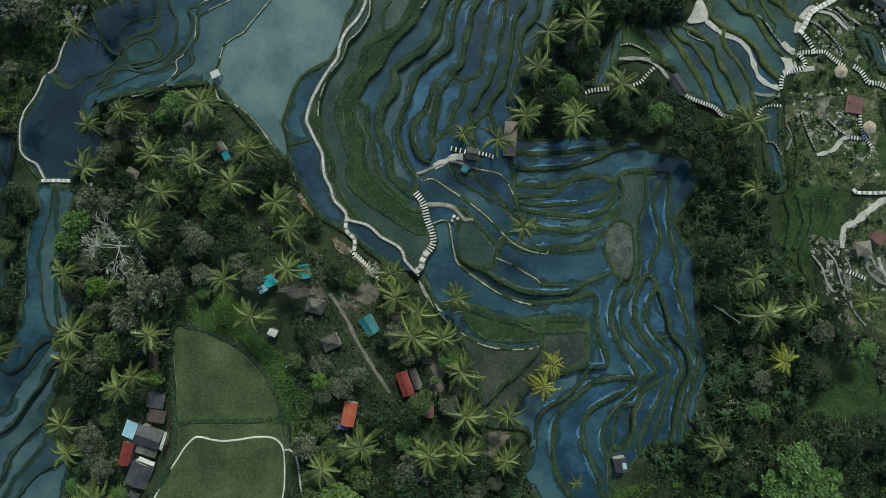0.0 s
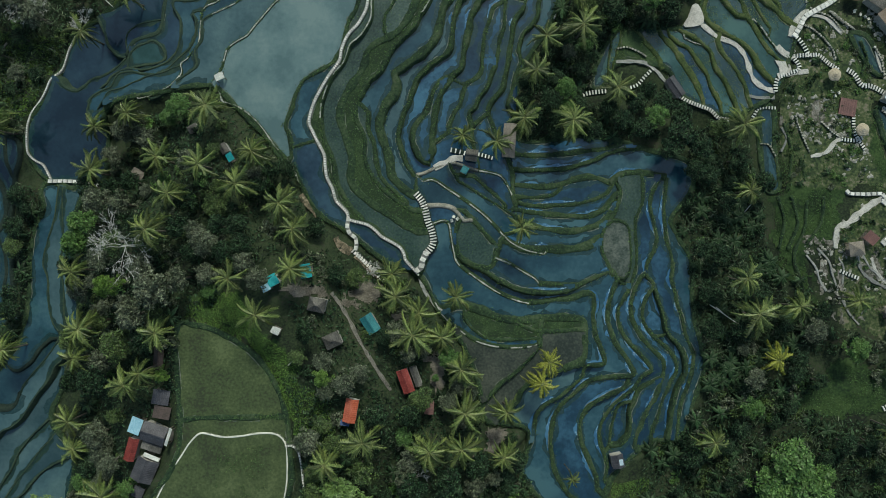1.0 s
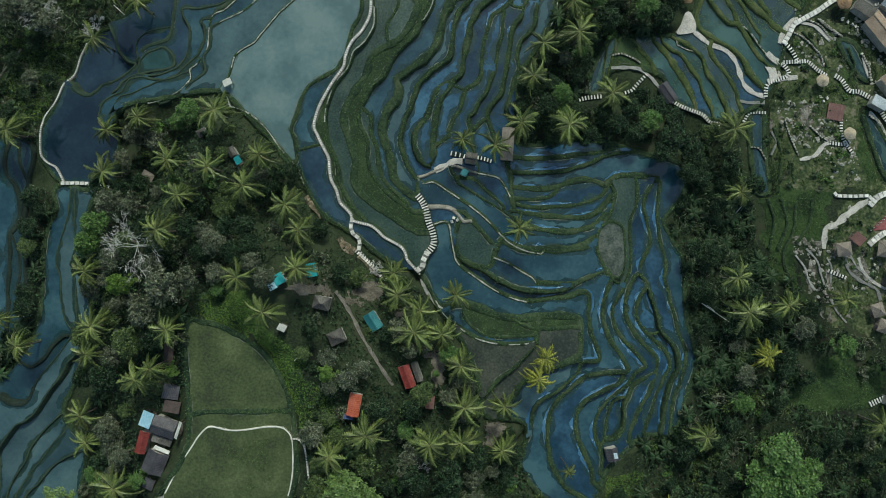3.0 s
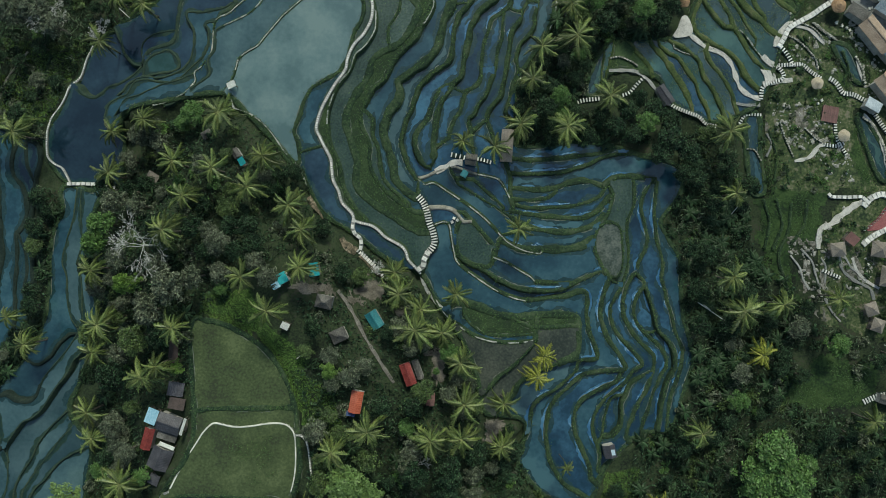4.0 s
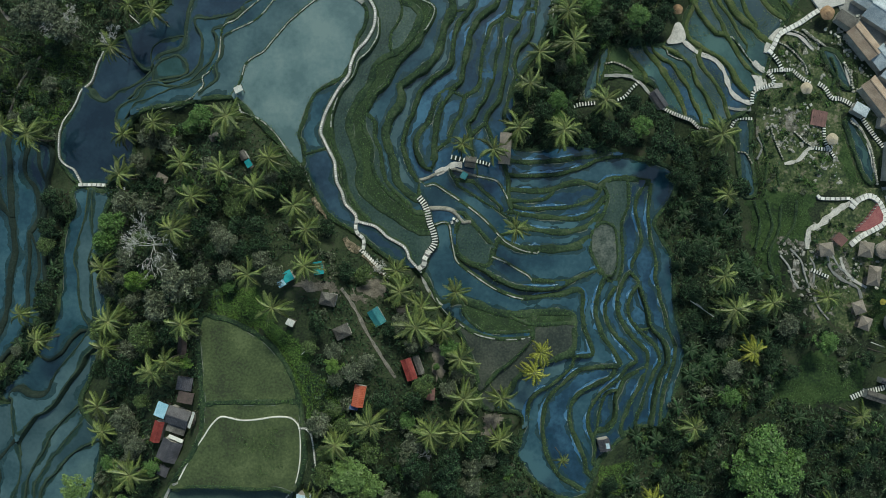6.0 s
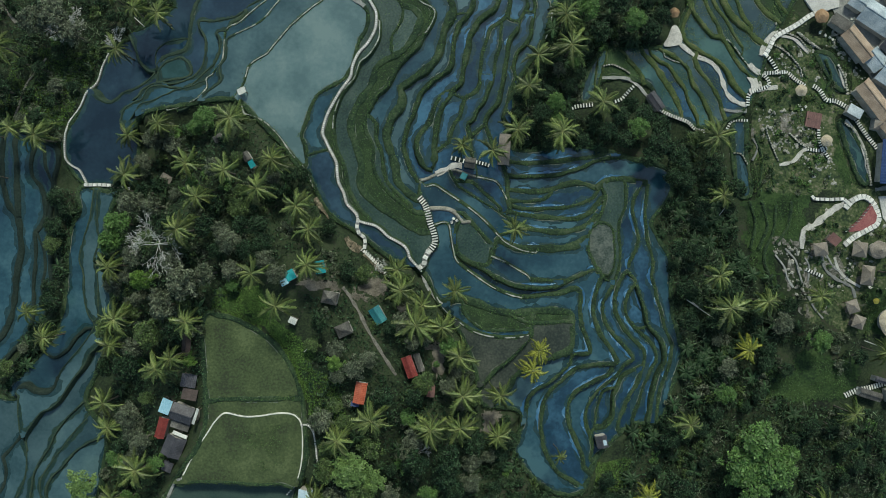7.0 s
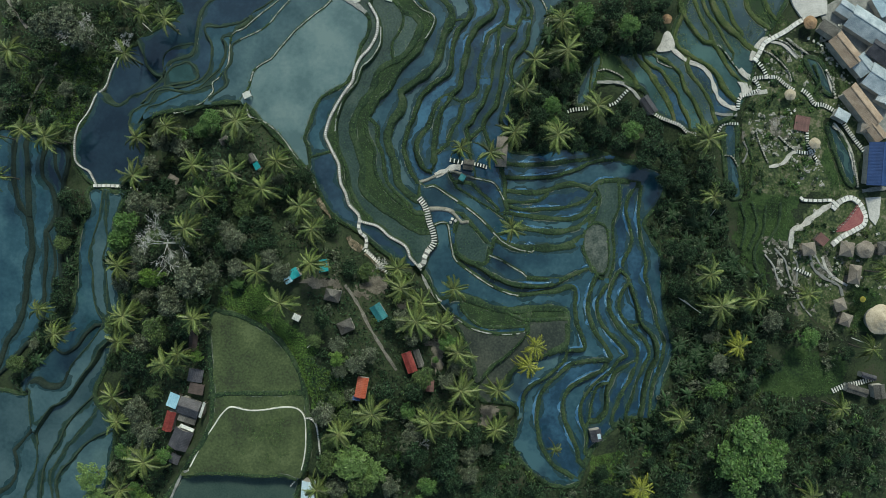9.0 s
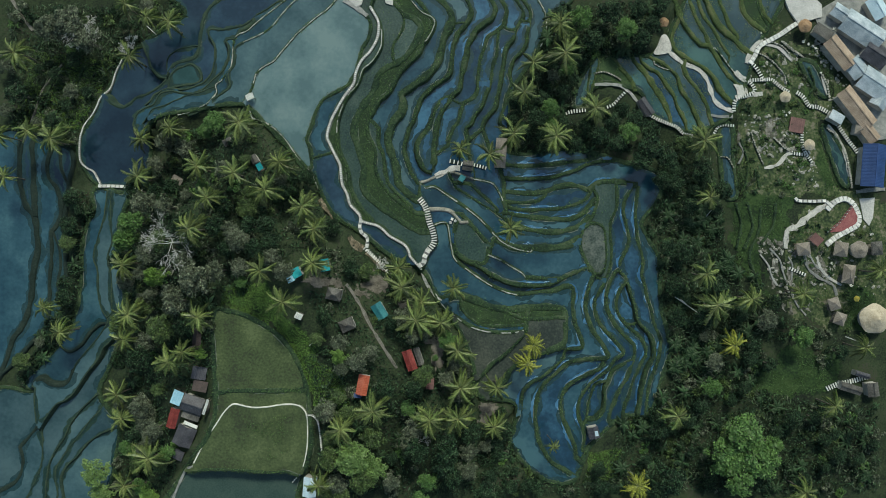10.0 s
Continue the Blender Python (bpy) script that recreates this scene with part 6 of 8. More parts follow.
def house(kind, x, y, w, d, rot, roof, colour, h, text):
    z = min(floor_z(x + a * w / 2, y + b * d / 2) for a in (-0.8, 0.8) for b in (-0.8, 0.8))
    z = max(z, floor_z(x, y) - 0.5) - 0.1
    root = new(kind)
    paint = MAT["roof_" + colour] if colour in ROOF else MAT[colour]
    ribbed = colour in ("red", "orange", "metal", "blueroof", "teal", "slate", "rust", "pale", "whiteblue", "tan")
    if roof == "flat":
        n = max(2, int(w / 0.45)) if kind == "deck" else 1
        for i in range(n):
            bm = bmesh.new()
            box(bm, -w / 2 + (i + 0.5) * w / n, 0, h / 2 + 0.3, w / n - 0.04, d, h + 0.6)
            part("board" if kind == "deck" else "surface", bm, paint, root)
    elif roof == "cone":
        bm = bmesh.new()
        r0, rings, seg = w, 7, 26
        rise = w * 0.62
        prev = None
        for k in range(rings + 1):
            t = k / rings
            r = r0 * (1 - t) + 0.06
            ring = [bm.verts.new((r * (1 + 0.04 * math.sin(a * 5 + k)) * math.cos(a), r * (1 + 0.04 * math.sin(a * 5 + k)) * math.sin(a), h + rise * (t ** 0.9) + (0.05 if k % 2 else 0)))
                    for a in [2 * math.pi * i / seg for i in range(seg)]]
            if prev:
                for i in range(seg):
                    bm.faces.new((prev[i], prev[(i + 1) % seg], ring[(i + 1) % seg], ring[i]))
            prev = ring
        bm.faces.new(prev)
        part("roof", bm, paint, root)
        if kind == "umbrella":
            bm = bmesh.new()
            bmesh.ops.create_cone(bm, cap_ends=True, segments=10, radius1=0.06, radius2=0.05, depth=h + 0.6, matrix=pose(0, 0, (h + 0.6) / 2 - 0.3))
            part("pole", bm, MAT["timber"], root)
        else:
            bm = bmesh.new()
            bmesh.ops.create_cone(bm, cap_ends=True, segments=20, radius1=r0 * 0.78, radius2=r0 * 0.78, depth=h + 1.0, matrix=pose(0, 0, (h + 1.0) / 2 - 0.9))
            part("wall", bm, MAT["wall"], root)
    else:
        e = 0.0
        W, D = w / 2 + e, d / 2 + e
        long_y = d >= w
        a, b = (W, D) if long_y else (D, W)
        rise = {"gable": a * 0.5, "hip": a * 0.75, "sheet": 0.35}[roof]

        def tr(p):
            return p if long_y else (p[1], -p[0], p[2])
        if roof == "gable":
            planes = [[(-a, -b, h), (0.0, -b, h + rise), (0.0, b, h + rise), (-a, b, h)], [(0.0, -b, h + rise), (a, -b, h), (a, b, h), (0.0, b, h + rise)]]
        elif roof == "hip":
            m = max(b - a, 0.05)
            planes = [[(-a, -b, h), (0, -m, h + rise), (0, m, h + rise), (-a, b, h)], [(a, b, h), (0, m, h + rise), (0, -m, h + rise), (a, -b, h)],
                      [(-a, -b, h), (a, -b, h), (0, -m, h + rise)], [(a, b, h), (-a, b, h), (0, m, h + rise)]]
        else:
            planes = [[(-a, -b, h), (a, -b, h + rise), (a, b, h + rise), (-a, b, h)]]
        for pl in planes:
            bm = bmesh.new()
            if ribbed and len(pl) == 4 and roof != "hip":
                n = max(3, int(2 * b / 0.36))
                (x1, _, z1), (x2, _, z2) = pl[0], pl[1]
                prof = [(-b, 0.0)]
                for i in range(n):
                    yy = -b + (i + 0.5) * 2 * b / n
                    prof += [(yy - 0.08, 0.0), (yy - 0.04, 0.04), (yy + 0.04, 0.04), (yy + 0.08, 0.0)]
                prof.append((b, 0.0))
                up = [[bm.verts.new(tr((xx, yy, zz + dz))) for yy, dz in prof] for xx, zz in ((x1, z1), (x2, z2))]
                dn = [[bm.verts.new(tr((xx, yy, zz - 0.06))) for yy in (-b, b)] for xx, zz in ((x1, z1), (x2, z2))]
                for i in range(len(prof) - 1):
                    bm.faces.new((up[0][i], up[1][i], up[1][i + 1], up[0][i + 1]))
                bm.faces.new((dn[0][0], dn[0][1], dn[1][1], dn[1][0]))
                bm.faces.new(up[0] + dn[0][::-1])
                bm.faces.new(up[1] + dn[1][::-1])
                bm.faces.new((up[0][0], dn[0][0], dn[1][0], up[1][0]))
                bm.faces.new((up[0][-1], dn[0][1], dn[1][1], up[1][-1]))
            else:
                roof_plane(bm, [tr(p) for p in pl])
            bmesh.ops.recalc_face_normals(bm, faces=bm.faces)
            first_plane = part("roof", bm, paint, root)
        if roof in ("gable", "hip"):
            m = b if roof == "gable" else max(b - a, 0.05)
            bm = bmesh.new()
            box(bm, 0, 0, h + rise + 0.03, *((0.28, 2 * m, 0.12) if long_y else (2 * m, 0.28, 0.12)))
            part("ridge_cap", bm, paint, first_plane)
        ww, dd = w * 0.86, d * 0.86
        if kind == "house":
            for sx, sy, lx, ly in ((-ww / 2, 0, 0.15, dd), (ww / 2, 0, 0.15, dd), (0, -dd / 2, ww - 0.16, 0.15), (0, dd / 2, ww - 0.16, 0.15)):
                bm = bmesh.new()
                box(bm, sx, sy, (h - 1.2) / 2, lx, ly, h + 1.0)
                part("wall", bm, MAT["wall"], root)
        else:
            for sx in (-1, 1):
                for sy in (-1, 1):
                    bm = bmesh.new()
                    box(bm, sx * ww / 2, sy * dd / 2, (h - 1.2) / 2, 0.14, 0.14, h + 1.1)
                    part("post", bm, MAT["timber"], root)
            bm = bmesh.new()
            box(bm, 0, 0, -0.1, ww, dd, 1.0)
            part("platform", bm, MAT["packed"], root)
    root.matrix_basis = pose(x, y, z, 0, 0, rot)
    cat = {"house": "house", "shed": "shed", "gazebo": "gazebo", "hut": "hut", "umbrella": "parasol", "deck": "deck"}[kind]
    tagged(root, text, cat)


for row in HOUSES:
    house(*row)

# ---- garden furniture ----
CHAIRS = [(92.8, 53.6), (94.2, 53.0), (95.3, 52.5), (96.0, 52.0), (100.5, 57.0), (101.3, 56.5), (89.4, 35.3), (88.5, 34.6), (87.8, 35.6), (2.3, 6.9), (3.1, 6.4), (1.9, 6.0), (101.9, 3.5), (100.4, -3.5), (106.1, -9.2), (110.6, 4.0)]


def chair_proto():
    root = new("garden_chair")
    for name, x, y, z, sx, sy, sz in (("seat", 0, 0, 0.42, 0.6, 0.6, 0.07), ("backrest", 0, 0.3, 0.72, 0.6, 0.07, 0.6), ("leg", -0.25, -0.25, 0.2, 0.06, 0.06, 0.42),
                                      ("leg", 0.25, -0.25, 0.2, 0.06, 0.06, 0.42), ("leg", -0.25, 0.25, 0.2, 0.06, 0.06, 0.42), ("leg", 0.25, 0.25, 0.2, 0.06, 0.06, 0.42)):
        bm = bmesh.new()
        box(bm, x, y, z, sx, sy, sz)
        bmesh.ops.bevel(bm, geom=bm.edges[:], offset=0.015, segments=1, affect="EDGES")
        part(name, bm, MAT["w"], root)
    return tagged(root, "white plastic garden chair on terrace", "chair", "garden chairs")


first_chair = chair_proto()
for i, (x, y) in enumerate(CHAIRS):
    m = pose(x, y, floor_z(x, y) + 0.05, 0, 0, i * 67)
    if i == 0:
        first_chair.matrix_basis = m
    else:
        copy_thing(first_chair, m)

RAIL = [(98.8, 4.5), (102.1, 7.3), (105.4, 11.6)]
rail = new("terrace_railing")
rc = smooth(RAIL, 0.9)
rz = max(floor_z(*p) for p in rc) + 0.35
for x, y in rc:
    bm = bmesh.new()
    box(bm, x, y, rz + 0.5, 0.16, 0.16, 1.0)
    part("post", bm, MAT["w"], rail)
for (x1, y1), (x2, y2) in zip(rc[:-1], rc[1:]):
    bm = bmesh.new()
    tube_dir = math.degrees(math.atan2(y2 - y1, x2 - x1))
    box(bm, (x1 + x2) / 2, (y1 + y2) / 2, rz + 0.95, math.hypot(x2 - x1, y2 - y1) - 0.18, 0.08, 0.08, tube_dir)
    part("handrail", bm, MAT["timber"], rail)
tagged(rail, "terrace railing with short white posts", "railing")

# ---- plants ----
PALMS = []
PALMS += [(-105.8, 47.3, 3.9), (-96.1, 26.0, 4.2), (-77.7, 46.7, 3.5), (-67.7, 55.0, 3.5), (-72.8, 55.7, 2.8), (-73.7, 25.9, 3.0), (-74.4, 16.7, 3.8), (-57.1, 18.3, 3.7), (-53.1, 10.7, 3.2), (-55.8, 3.6, 3.7), (-53.7, -15.8, 3.3), (-46.4, 28.0, 4.2), (-47.0, 16.3, 3.6), (-40.2, 12.6, 3.5), (-37.1, 18.9, 3.4), (-32.1, 8.9, 3.8), (-29.4, 3.8, 3.5), (-39.6, -5.6, 3.4), (-34.8, -12.3, 3.4), (-28.6, -3.7, 3.3), (-10.2, -5.0, 3.1), (-9.4, -9.5, 3.9), (-4.8, -12.7, 3.6), (-5.9, -16.7, 4.1), (-0.3, -17.5, 3.4), (2.7, -9.8, 3.1), (4.1, 23.3, 2.8), (11.2, 22.4, 3.5)]
PALMS += [(16.9, 27.3, 3.8), (27.4, 27.1, 4.0), (37.3, 34.3, 3.9), (19.7, 37.8, 3.5), (22.0, 45.3, 3.7), (29.6, 47.4, 4.4), (28.2, 54.4, 3.7), (16.1, 4.3, 3.2), (3.6, -23.8, 3.8), (4.3, -32.2, 4.1), (3.7, -38.8, 3.6), (-2.6, -38.5, 3.7), (-14.8, -35.9, 3.9), (-22.1, -40.3, 3.7), (26.4, -46.8, 1.7), (12.8, -32.8, 3.1), (12.4, -42.0, 3.1), (64.2, 26.5, 4.2), (66.1, 12.6, 3.1), (64.5, -6.2, 3.8), (67.7, -13.9, 4.5), (76.3, -12.4, 3.3), (88.3, -10.9, 3.3), (58.3, -41.5, 3.5), (-78.5, -36.3, 3.7), (-77.3, -41.9, 3.3), (-74.1, -16.5, 3.9), (-75.0, -22.4, 3.1)]
PALMS += [(-67.1, -49.0, 4.3), (-77.0, -58.6, 3.4), (-97.7, -15.5, 2.6), (-92.9, -21.4, 3.3), (-62.1, -26.6, 3.6), (-27.1, -52.9, 3.0), (108.2, -5.2, 3.5), (104.3, -24.1, 2.8), (89.4, -59.7, 3.3), (96.9, -38.6, 3.1), (-101.8, 27.8, 3.3), (-107.8, 16.6, 3.0), (-74.6, -4.8, 3.2), (-65.2, 28.0, 3.0), (-57.9, -23.8, 2.8), (-108.5, 26.6, 2.8), (-78.6, 59.4, 3.1)]
YOUNG_PALMS = []
YOUNG_PALMS += [(21.8, -23.2, 2.9), (20.3, -27.6, 3.1), (73.5, -24.3, 3.3), (49.1, -59.3, 3.6)]

TREES = []
TREES += [(74.3, -45.6, 5.7, 'fresh', 13), (70.8, -51.4, 5.2, 'fresh', 12), (78.1, -51.8, 5.7, 'fresh', 13), (73.6, -56.9, 5.2, 'fresh', 12), (82.6, -48.9, 2.8, 'fresh', 10), (-85.8, -56.9, 4.5, 'lime', 8), (-85.0, -62.7, 3.6, 'lime', 7), (-19.3, -46.7, 4.7, 'lime', 11), (-15.1, -49.5, 3.5, 'lime', 10), (-17.6, -52.0, 3.5, 'yellow', 10), (-15.1, -42.3, 3.2, 'yellow', 10), (-64.6, -7.1, 2.5, 'bright', 14), (-74.5, 5.2, 3.4, 'fresh', 12), (-76.0, 1.1, 2.9, 'fresh', 12), (-54.6, -7.6, 4.2, 'grey', 13), (-60.4, -12.9, 3.5, 'grey', 12)]
TREES += [(-50.6, -5.8, 2.7, 'grey', 11), (-72.0, 10.0, 3.5, 'grey', 11), (-65.7, 9.2, 2.9, 'grey', 11), (26.5, 34.6, 2.6, 'fresh', 8), (-46.4, 1.2, 3.1, 'grey', 9), (-48.2, 3.7, 2.3, 'grey', 9), (-26.6, -16.4, 2.1, 'dark', 7), (-23.2, -24.8, 2.1, 'bright', 6), (-18.9, -25.7, 2.8, 'grey', 6), (-16.0, -23.9, 2.3, 'grey', 6), (51.5, 25.0, 4.2, 'dark', 10), (55.4, 22.0, 3.4, 'dark', 9), (49.1, 21.9, 3.1, 'dark', 8), (-93.5, 55.2, 4.7, 'grey', 12), (-98.4, 53.8, 3.9, 'grey', 12), (-89.6, 51.2, 3.6, 'grey', 11)]
TREES += [(-107.0, 37.9, 3.9, 'dark', 9), (-65.4, -19.2, 3.9, 'yellow', 10), (-58.7, -18.3, 3.1, 'dark', 10), (-62.1, -11.1, 2.8, 'grey', 10), (-69.8, -60.2, 2.7, 'bright', 7), (-74.8, -60.1, 2.5, 'fresh', 6), (-76.7, -56.2, 2.0, 'yellow', 5), (-55.2, -24.9, 1.8, 'bright', 6), (-12.7, -31.7, 2.7, 'dark', 8), (-6.5, -32.1, 2.5, 'dark', 8), (-5.8, -45.7, 3.2, 'dark', 10), (1.2, -45.9, 3.5, 'dark', 10), (6.4, -43.2, 3.1, 'dark', 9), (-35.3, -5.6, 2.7, 'grey', 8), (-38.0, -2.5, 2.5, 'grey', 8), (-21.4, -5.1, 2.3, 'dark', 6)]
TREES += [(-17.7, -5.8, 2.4, 'yellow', 6), (-28.4, -21.0, 2.0, 'yellow', 4), (60.8, 26.5, 2.6, 'yellow', 7), (57.7, -57.7, 4.2, 'dark', 10), (1.6, -24.6, 1.6, 'dark', 5), (-68.8, 25.6, 3.0, 'grey', 9), (-63.3, 23.6, 2.8, 'grey', 8), (-71.5, 20.0, 2.5, 'grey', 8), (-76.3, 13.5, 3.0, 'dark', 9), (-65.0, 27.2, 2.5, 'grey', 8), (-71.2, -27.1, 3.6, 'dark', 11), (-77.8, -27.9, 2.6, 'dark', 10), (-72.5, -39.1, 3.5, 'grey', 9), (-75.0, -46.2, 3.0, 'dark', 8), (-66.8, -43.1, 2.6, 'grey', 7)]
TREES += [(-44.0, 4.4, 2.5, 'dark', 8), (-51.5, 4.4, 2.8, 'dark', 8), (-40.0, 4.5, 2.8, 'dark', 8), (-50.8, 9.6, 2.8, 'dark', 8), (-36.7, 12.3, 2.3, 'dark', 8), (-34.2, 16.2, 2.3, 'dark', 8), (-48.9, -0.7, 2.3, 'dark', 8), (-42.2, -0.7, 2.5, 'dark', 8), (-38.3, 0.6, 2.7, 'dark', 8), (-31.9, 16.4, 2.1, 'dark', 6), (-65.9, 14.2, 2.4, 'dark', 9), (-70.0, 12.8, 2.4, 'dark', 9), (38.9, 28.1, 2.8, 'dark', 7), (43.3, 26.1, 2.8, 'dark', 7), (46.3, 28.9, 3.1, 'fresh', 8), (36.0, 30.6, 2.5, 'dark', 7)]
TREES += [(33.3, 25.8, 2.2, 'dark', 6), (24.9, 24.8, 2.0, 'dark', 5), (41.6, 31.8, 2.8, 'dark', 8), (48.0, 32.1, 3.1, 'dark', 8), (44.6, 34.5, 2.5, 'dark', 7), (51.8, 29.7, 3.1, 'dark', 8), (34.2, 57.2, 3.3, 'fresh', 9), (41.1, 58.5, 3.6, 'dark', 9), (45.5, 54.6, 3.1, 'fresh', 8), (37.2, 51.9, 3.1, 'dark', 8), (48.4, 59.7, 2.8, 'dark', 7), (54.5, 17.1, 2.6, 'dark', 7), (56.1, 0, 2.6, 'dark', 8), (57.5, -8.6, 2.6, 'dark', 8), (58.4, -17.2, 2.6, 'dark', 8), (-65.8, -7.3, 2.2, 'bright', 7)]
TREES += [(-76.0, 1.2, 2.7, 'fresh', 8), (-69.9, -12.2, 1.9, 'grey', 6), (-55.6, -7.1, 3.0, 'grey', 9), (1.2, -44.3, 3.0, 'dark', 9), (0.6, -49.2, 3.3, 'dark', 9), (2.5, -52.7, 2.5, 'dark', 8), (-15.9, -42.3, 2.3, 'yellow', 7), (-7.8, -44.5, 2.0, 'grey', 7), (-1.5, -25.9, 0.9, 'fresh', 3), (-5.4, -32.8, 1.5, 'dark', 4)]

BARE_TREES = []
BARE_TREES += [(-60.7, 0.7, 5.0, 17), (-92.0, 54.0, 3.8, 14), (-5.8, -44.7, 2.3, 9), (-14.7, -3.9, 1.4, 4), (-81.1, 51.3, 2.0, 8)]

FOREST = {}
FOREST['east'] = (14, 240, [(57.1, 23.1), (59.8, 29.5), (68.2, 25.9), (71.4, 13.0), (72.9, 3.0), (75.8, -5.6), (80.1, -14.2), (88.8, -22.8), (67.7, -28.9), (59.2, -34.7), (56.4, -23.3), (55.3, -1.5), (51.5, 5.7), (55.8, 13.0)])
FOREST['southeast'] = (26, 300, [(45.5, -43.6), (57.7, -34.7), (70.5, -25.9), (78.7, -35.7), (95.8, -39.1), (112.7, -39.8), (112.8, -62.9), (36.5, -62.3), (35.1, -57.8), (43.7, -51.0)])
FOREST['north'] = (22, 140, [(24.9, 49.8), (27.7, 62.6), (57.3, 62.4), (51.7, 51.0), (42.0, 42.6), (32.0, 33.9), (39.2, 28.4), (49.7, 25.8), (36.3, 24.0), (17.5, 24.1), (14.7, 29.0), (19.0, 37.6)])
FOREST['northwest'] = (14, 110, [(-113.1, 62.2), (-65.5, 62.4), (-76.0, 51.9), (-81.8, 48.3), (-88.3, 33.5), (-92.0, 24.8), (-112.0, 26.0)])
FOREST['ridge'] = (34, 120, [(-75.5, 13.0), (-68.7, 29.0), (-47.8, 31.7), (-31.5, 17.8), (-24.1, 3.4), (-28.9, 0.7), (-39.8, -4.5), (-46.5, -11.0), (-51.4, -15.0), (-52.3, -28.1), (-57.9, -33.6), (-63.2, -34.9), (-73.9, -42.6), (-81.0, -40.3), (-79.2, -17.2), (-79.7, 0.5)])
FOREST['village'] = (30, 110, [(-28.7, -0.6), (-19.3, 0.8), (-5.8, -8.5), (2.4, -21.3), (8.5, -35.1), (8.5, -58.5), (-28.2, -57.2), (-28.6, -36.0), (-31.9, -26.0), (-23.2, -20.9), (-30.8, -13.3)])
FOREST['bank'] = (16, 60, [(-95.0, 14.8), (-90.7, 13.4), (-88.8, 6.2), (-91.0, -1.0), (-91.3, -12.3), (-94.9, -23.6), (-103.1, -31.0), (-108.9, -36.8), (-103.4, -23.8), (-95.8, -15.2), (-94.9, -2.4)])
FOREST['southwest'] = (8, 25, [(-81.0, -44.5), (-64.6, -37.6), (-62.3, -52.4), (-65.6, -61.2), (-86.8, -63.8), (-81.8, -52.0)])
FOREST['south'] = (10, 40, [(9.2, -36.5), (15.9, -39.2), (16.7, -48.7), (24.7, -56.7), (35.1, -57.8), (35.1, -62.2), (8.5, -58.5)])
FOREST['hillside'] = (4, 22, [(78.4, -2.7), (82.8, -11.3), (88.6, -17.0), (103.3, -22.7), (100.3, -29.9), (88.8, -24.2), (80.2, -17.1)])
FOREST['clearing'] = (3, 70, [(63.0, -24.0), (78.0, -21.0), (85.0, -28.0), (80.0, -37.0), (66.0, -34.0)])
FOREST['garden_north'] = (0, 68, [(79.2, 50.1), (93.8, 49.7), (99.6, 34.6), (88.1, 29.5), (74.9, 32.9), (79.9, 41.6)])
FOREST['garden_mid'] = (0, 64, [(73.5, 29.3), (93.9, 28.9), (95.8, 14.5), (75.6, 13.0)])
FOREST['garden_south'] = (0, 61, [(87.2, 1.6), (87.9, 5.9), (97.9, 8.8), (100.9, 3.1), (100.4, -11.2), (91.6, -17.0), (86.9, -11.3)])
FOREST['garden_east'] = (0, 51, [(97.9, 3.1), (112.3, 6.1), (113.1, -16.9), (103.3, -22.7), (101.8, -11.2)])
FOREST['garden_slope'] = (0, 51, [(57.3, 59.5), (67.3, 64.7), (79.0, 62.9), (83.5, 54.5), (77.7, 44.4), (67.5, 48.4)])



def tube(bm, a, b, r1, r2, seg=6):
    a, b = Vector(a), Vector(b)
    d = b - a
    m = Matrix.Translation((a + b) / 2) @ d.to_track_quat("Z", "Y").to_matrix().to_4x4()
    bmesh.ops.create_cone(bm, cap_ends=True, segments=seg, radius1=r1, radius2=r2, depth=d.length, matrix=m)


def frond_mesh(name, droop, lift, mat, rng):
    """A feathered leaf, 4 m long along x: a keeled midrib and two rows of long leaflets that hang from it."""
    L, n, bow = 4.0, 30, rng.uniform(-0.42, 0.42)

    def spine(t):
        return Vector((L * t * (1 - 0.24 * droop * t), bow * L * t * t, L * (lift * t - droop * t * t)))
    verts, faces, mats = [], [], []
    steps = 8
    for i in range(steps + 1):
        t = i / steps
        p, w = spine(t), 0.05 * (1 - t) + 0.015
        verts += [p + Vector((0, -w, 0)), p + Vector((0, 0, w * 0.9)), p + Vector((0, w, 0))]
        if i:
            k = 3 * i
            faces += [(k - 3, k, k + 1, k - 2), (k - 2, k + 1, k + 2, k - 1)]
            mats += [1, 1]
    hang = rng.uniform(0.15, 0.9)
    for i in range(n):
        t = 0.12 + 0.88 * i / (n - 1)
        p = spine(t)
        ln = (0.78 * math.sin(math.pi * (0.14 + 0.7 * t)) + 0.12) * rng.uniform(0.65, 1.2)
        for s in (-1, 1):
            lean = 0.6 + 0.5 * t + rng.uniform(-0.2, 0.2)
            d = Vector((math.sin(lean), s * math.cos(lean), -hang - rng.uniform(-0.2, 0.8))).normalized()
            q = Vector((0.07, 0, 0))
            k = len(verts)
            mid = p + d * ln * 0.45 + Vector((0, s * 0.03, 0.09))
            tip = p + d * ln + Vector((0, 0, -0.2 * ln))
            verts += [p - q, p + q, mid + q * 0.9, mid - q * 0.9, tip]
            faces += [(k, k + 1, k + 2, k + 3), (k + 3, k + 2, k + 4)]
            mats += [0, 0]
    me = bpy.data.meshes.new(name)
    me.from_pydata([tuple(v) for v in verts], [], faces)
    me.materials.append(mat)
    me.materials.append(LEAF["rib"])
    me.polygons.foreach_set("material_index", mats)
    me.update()
    return me


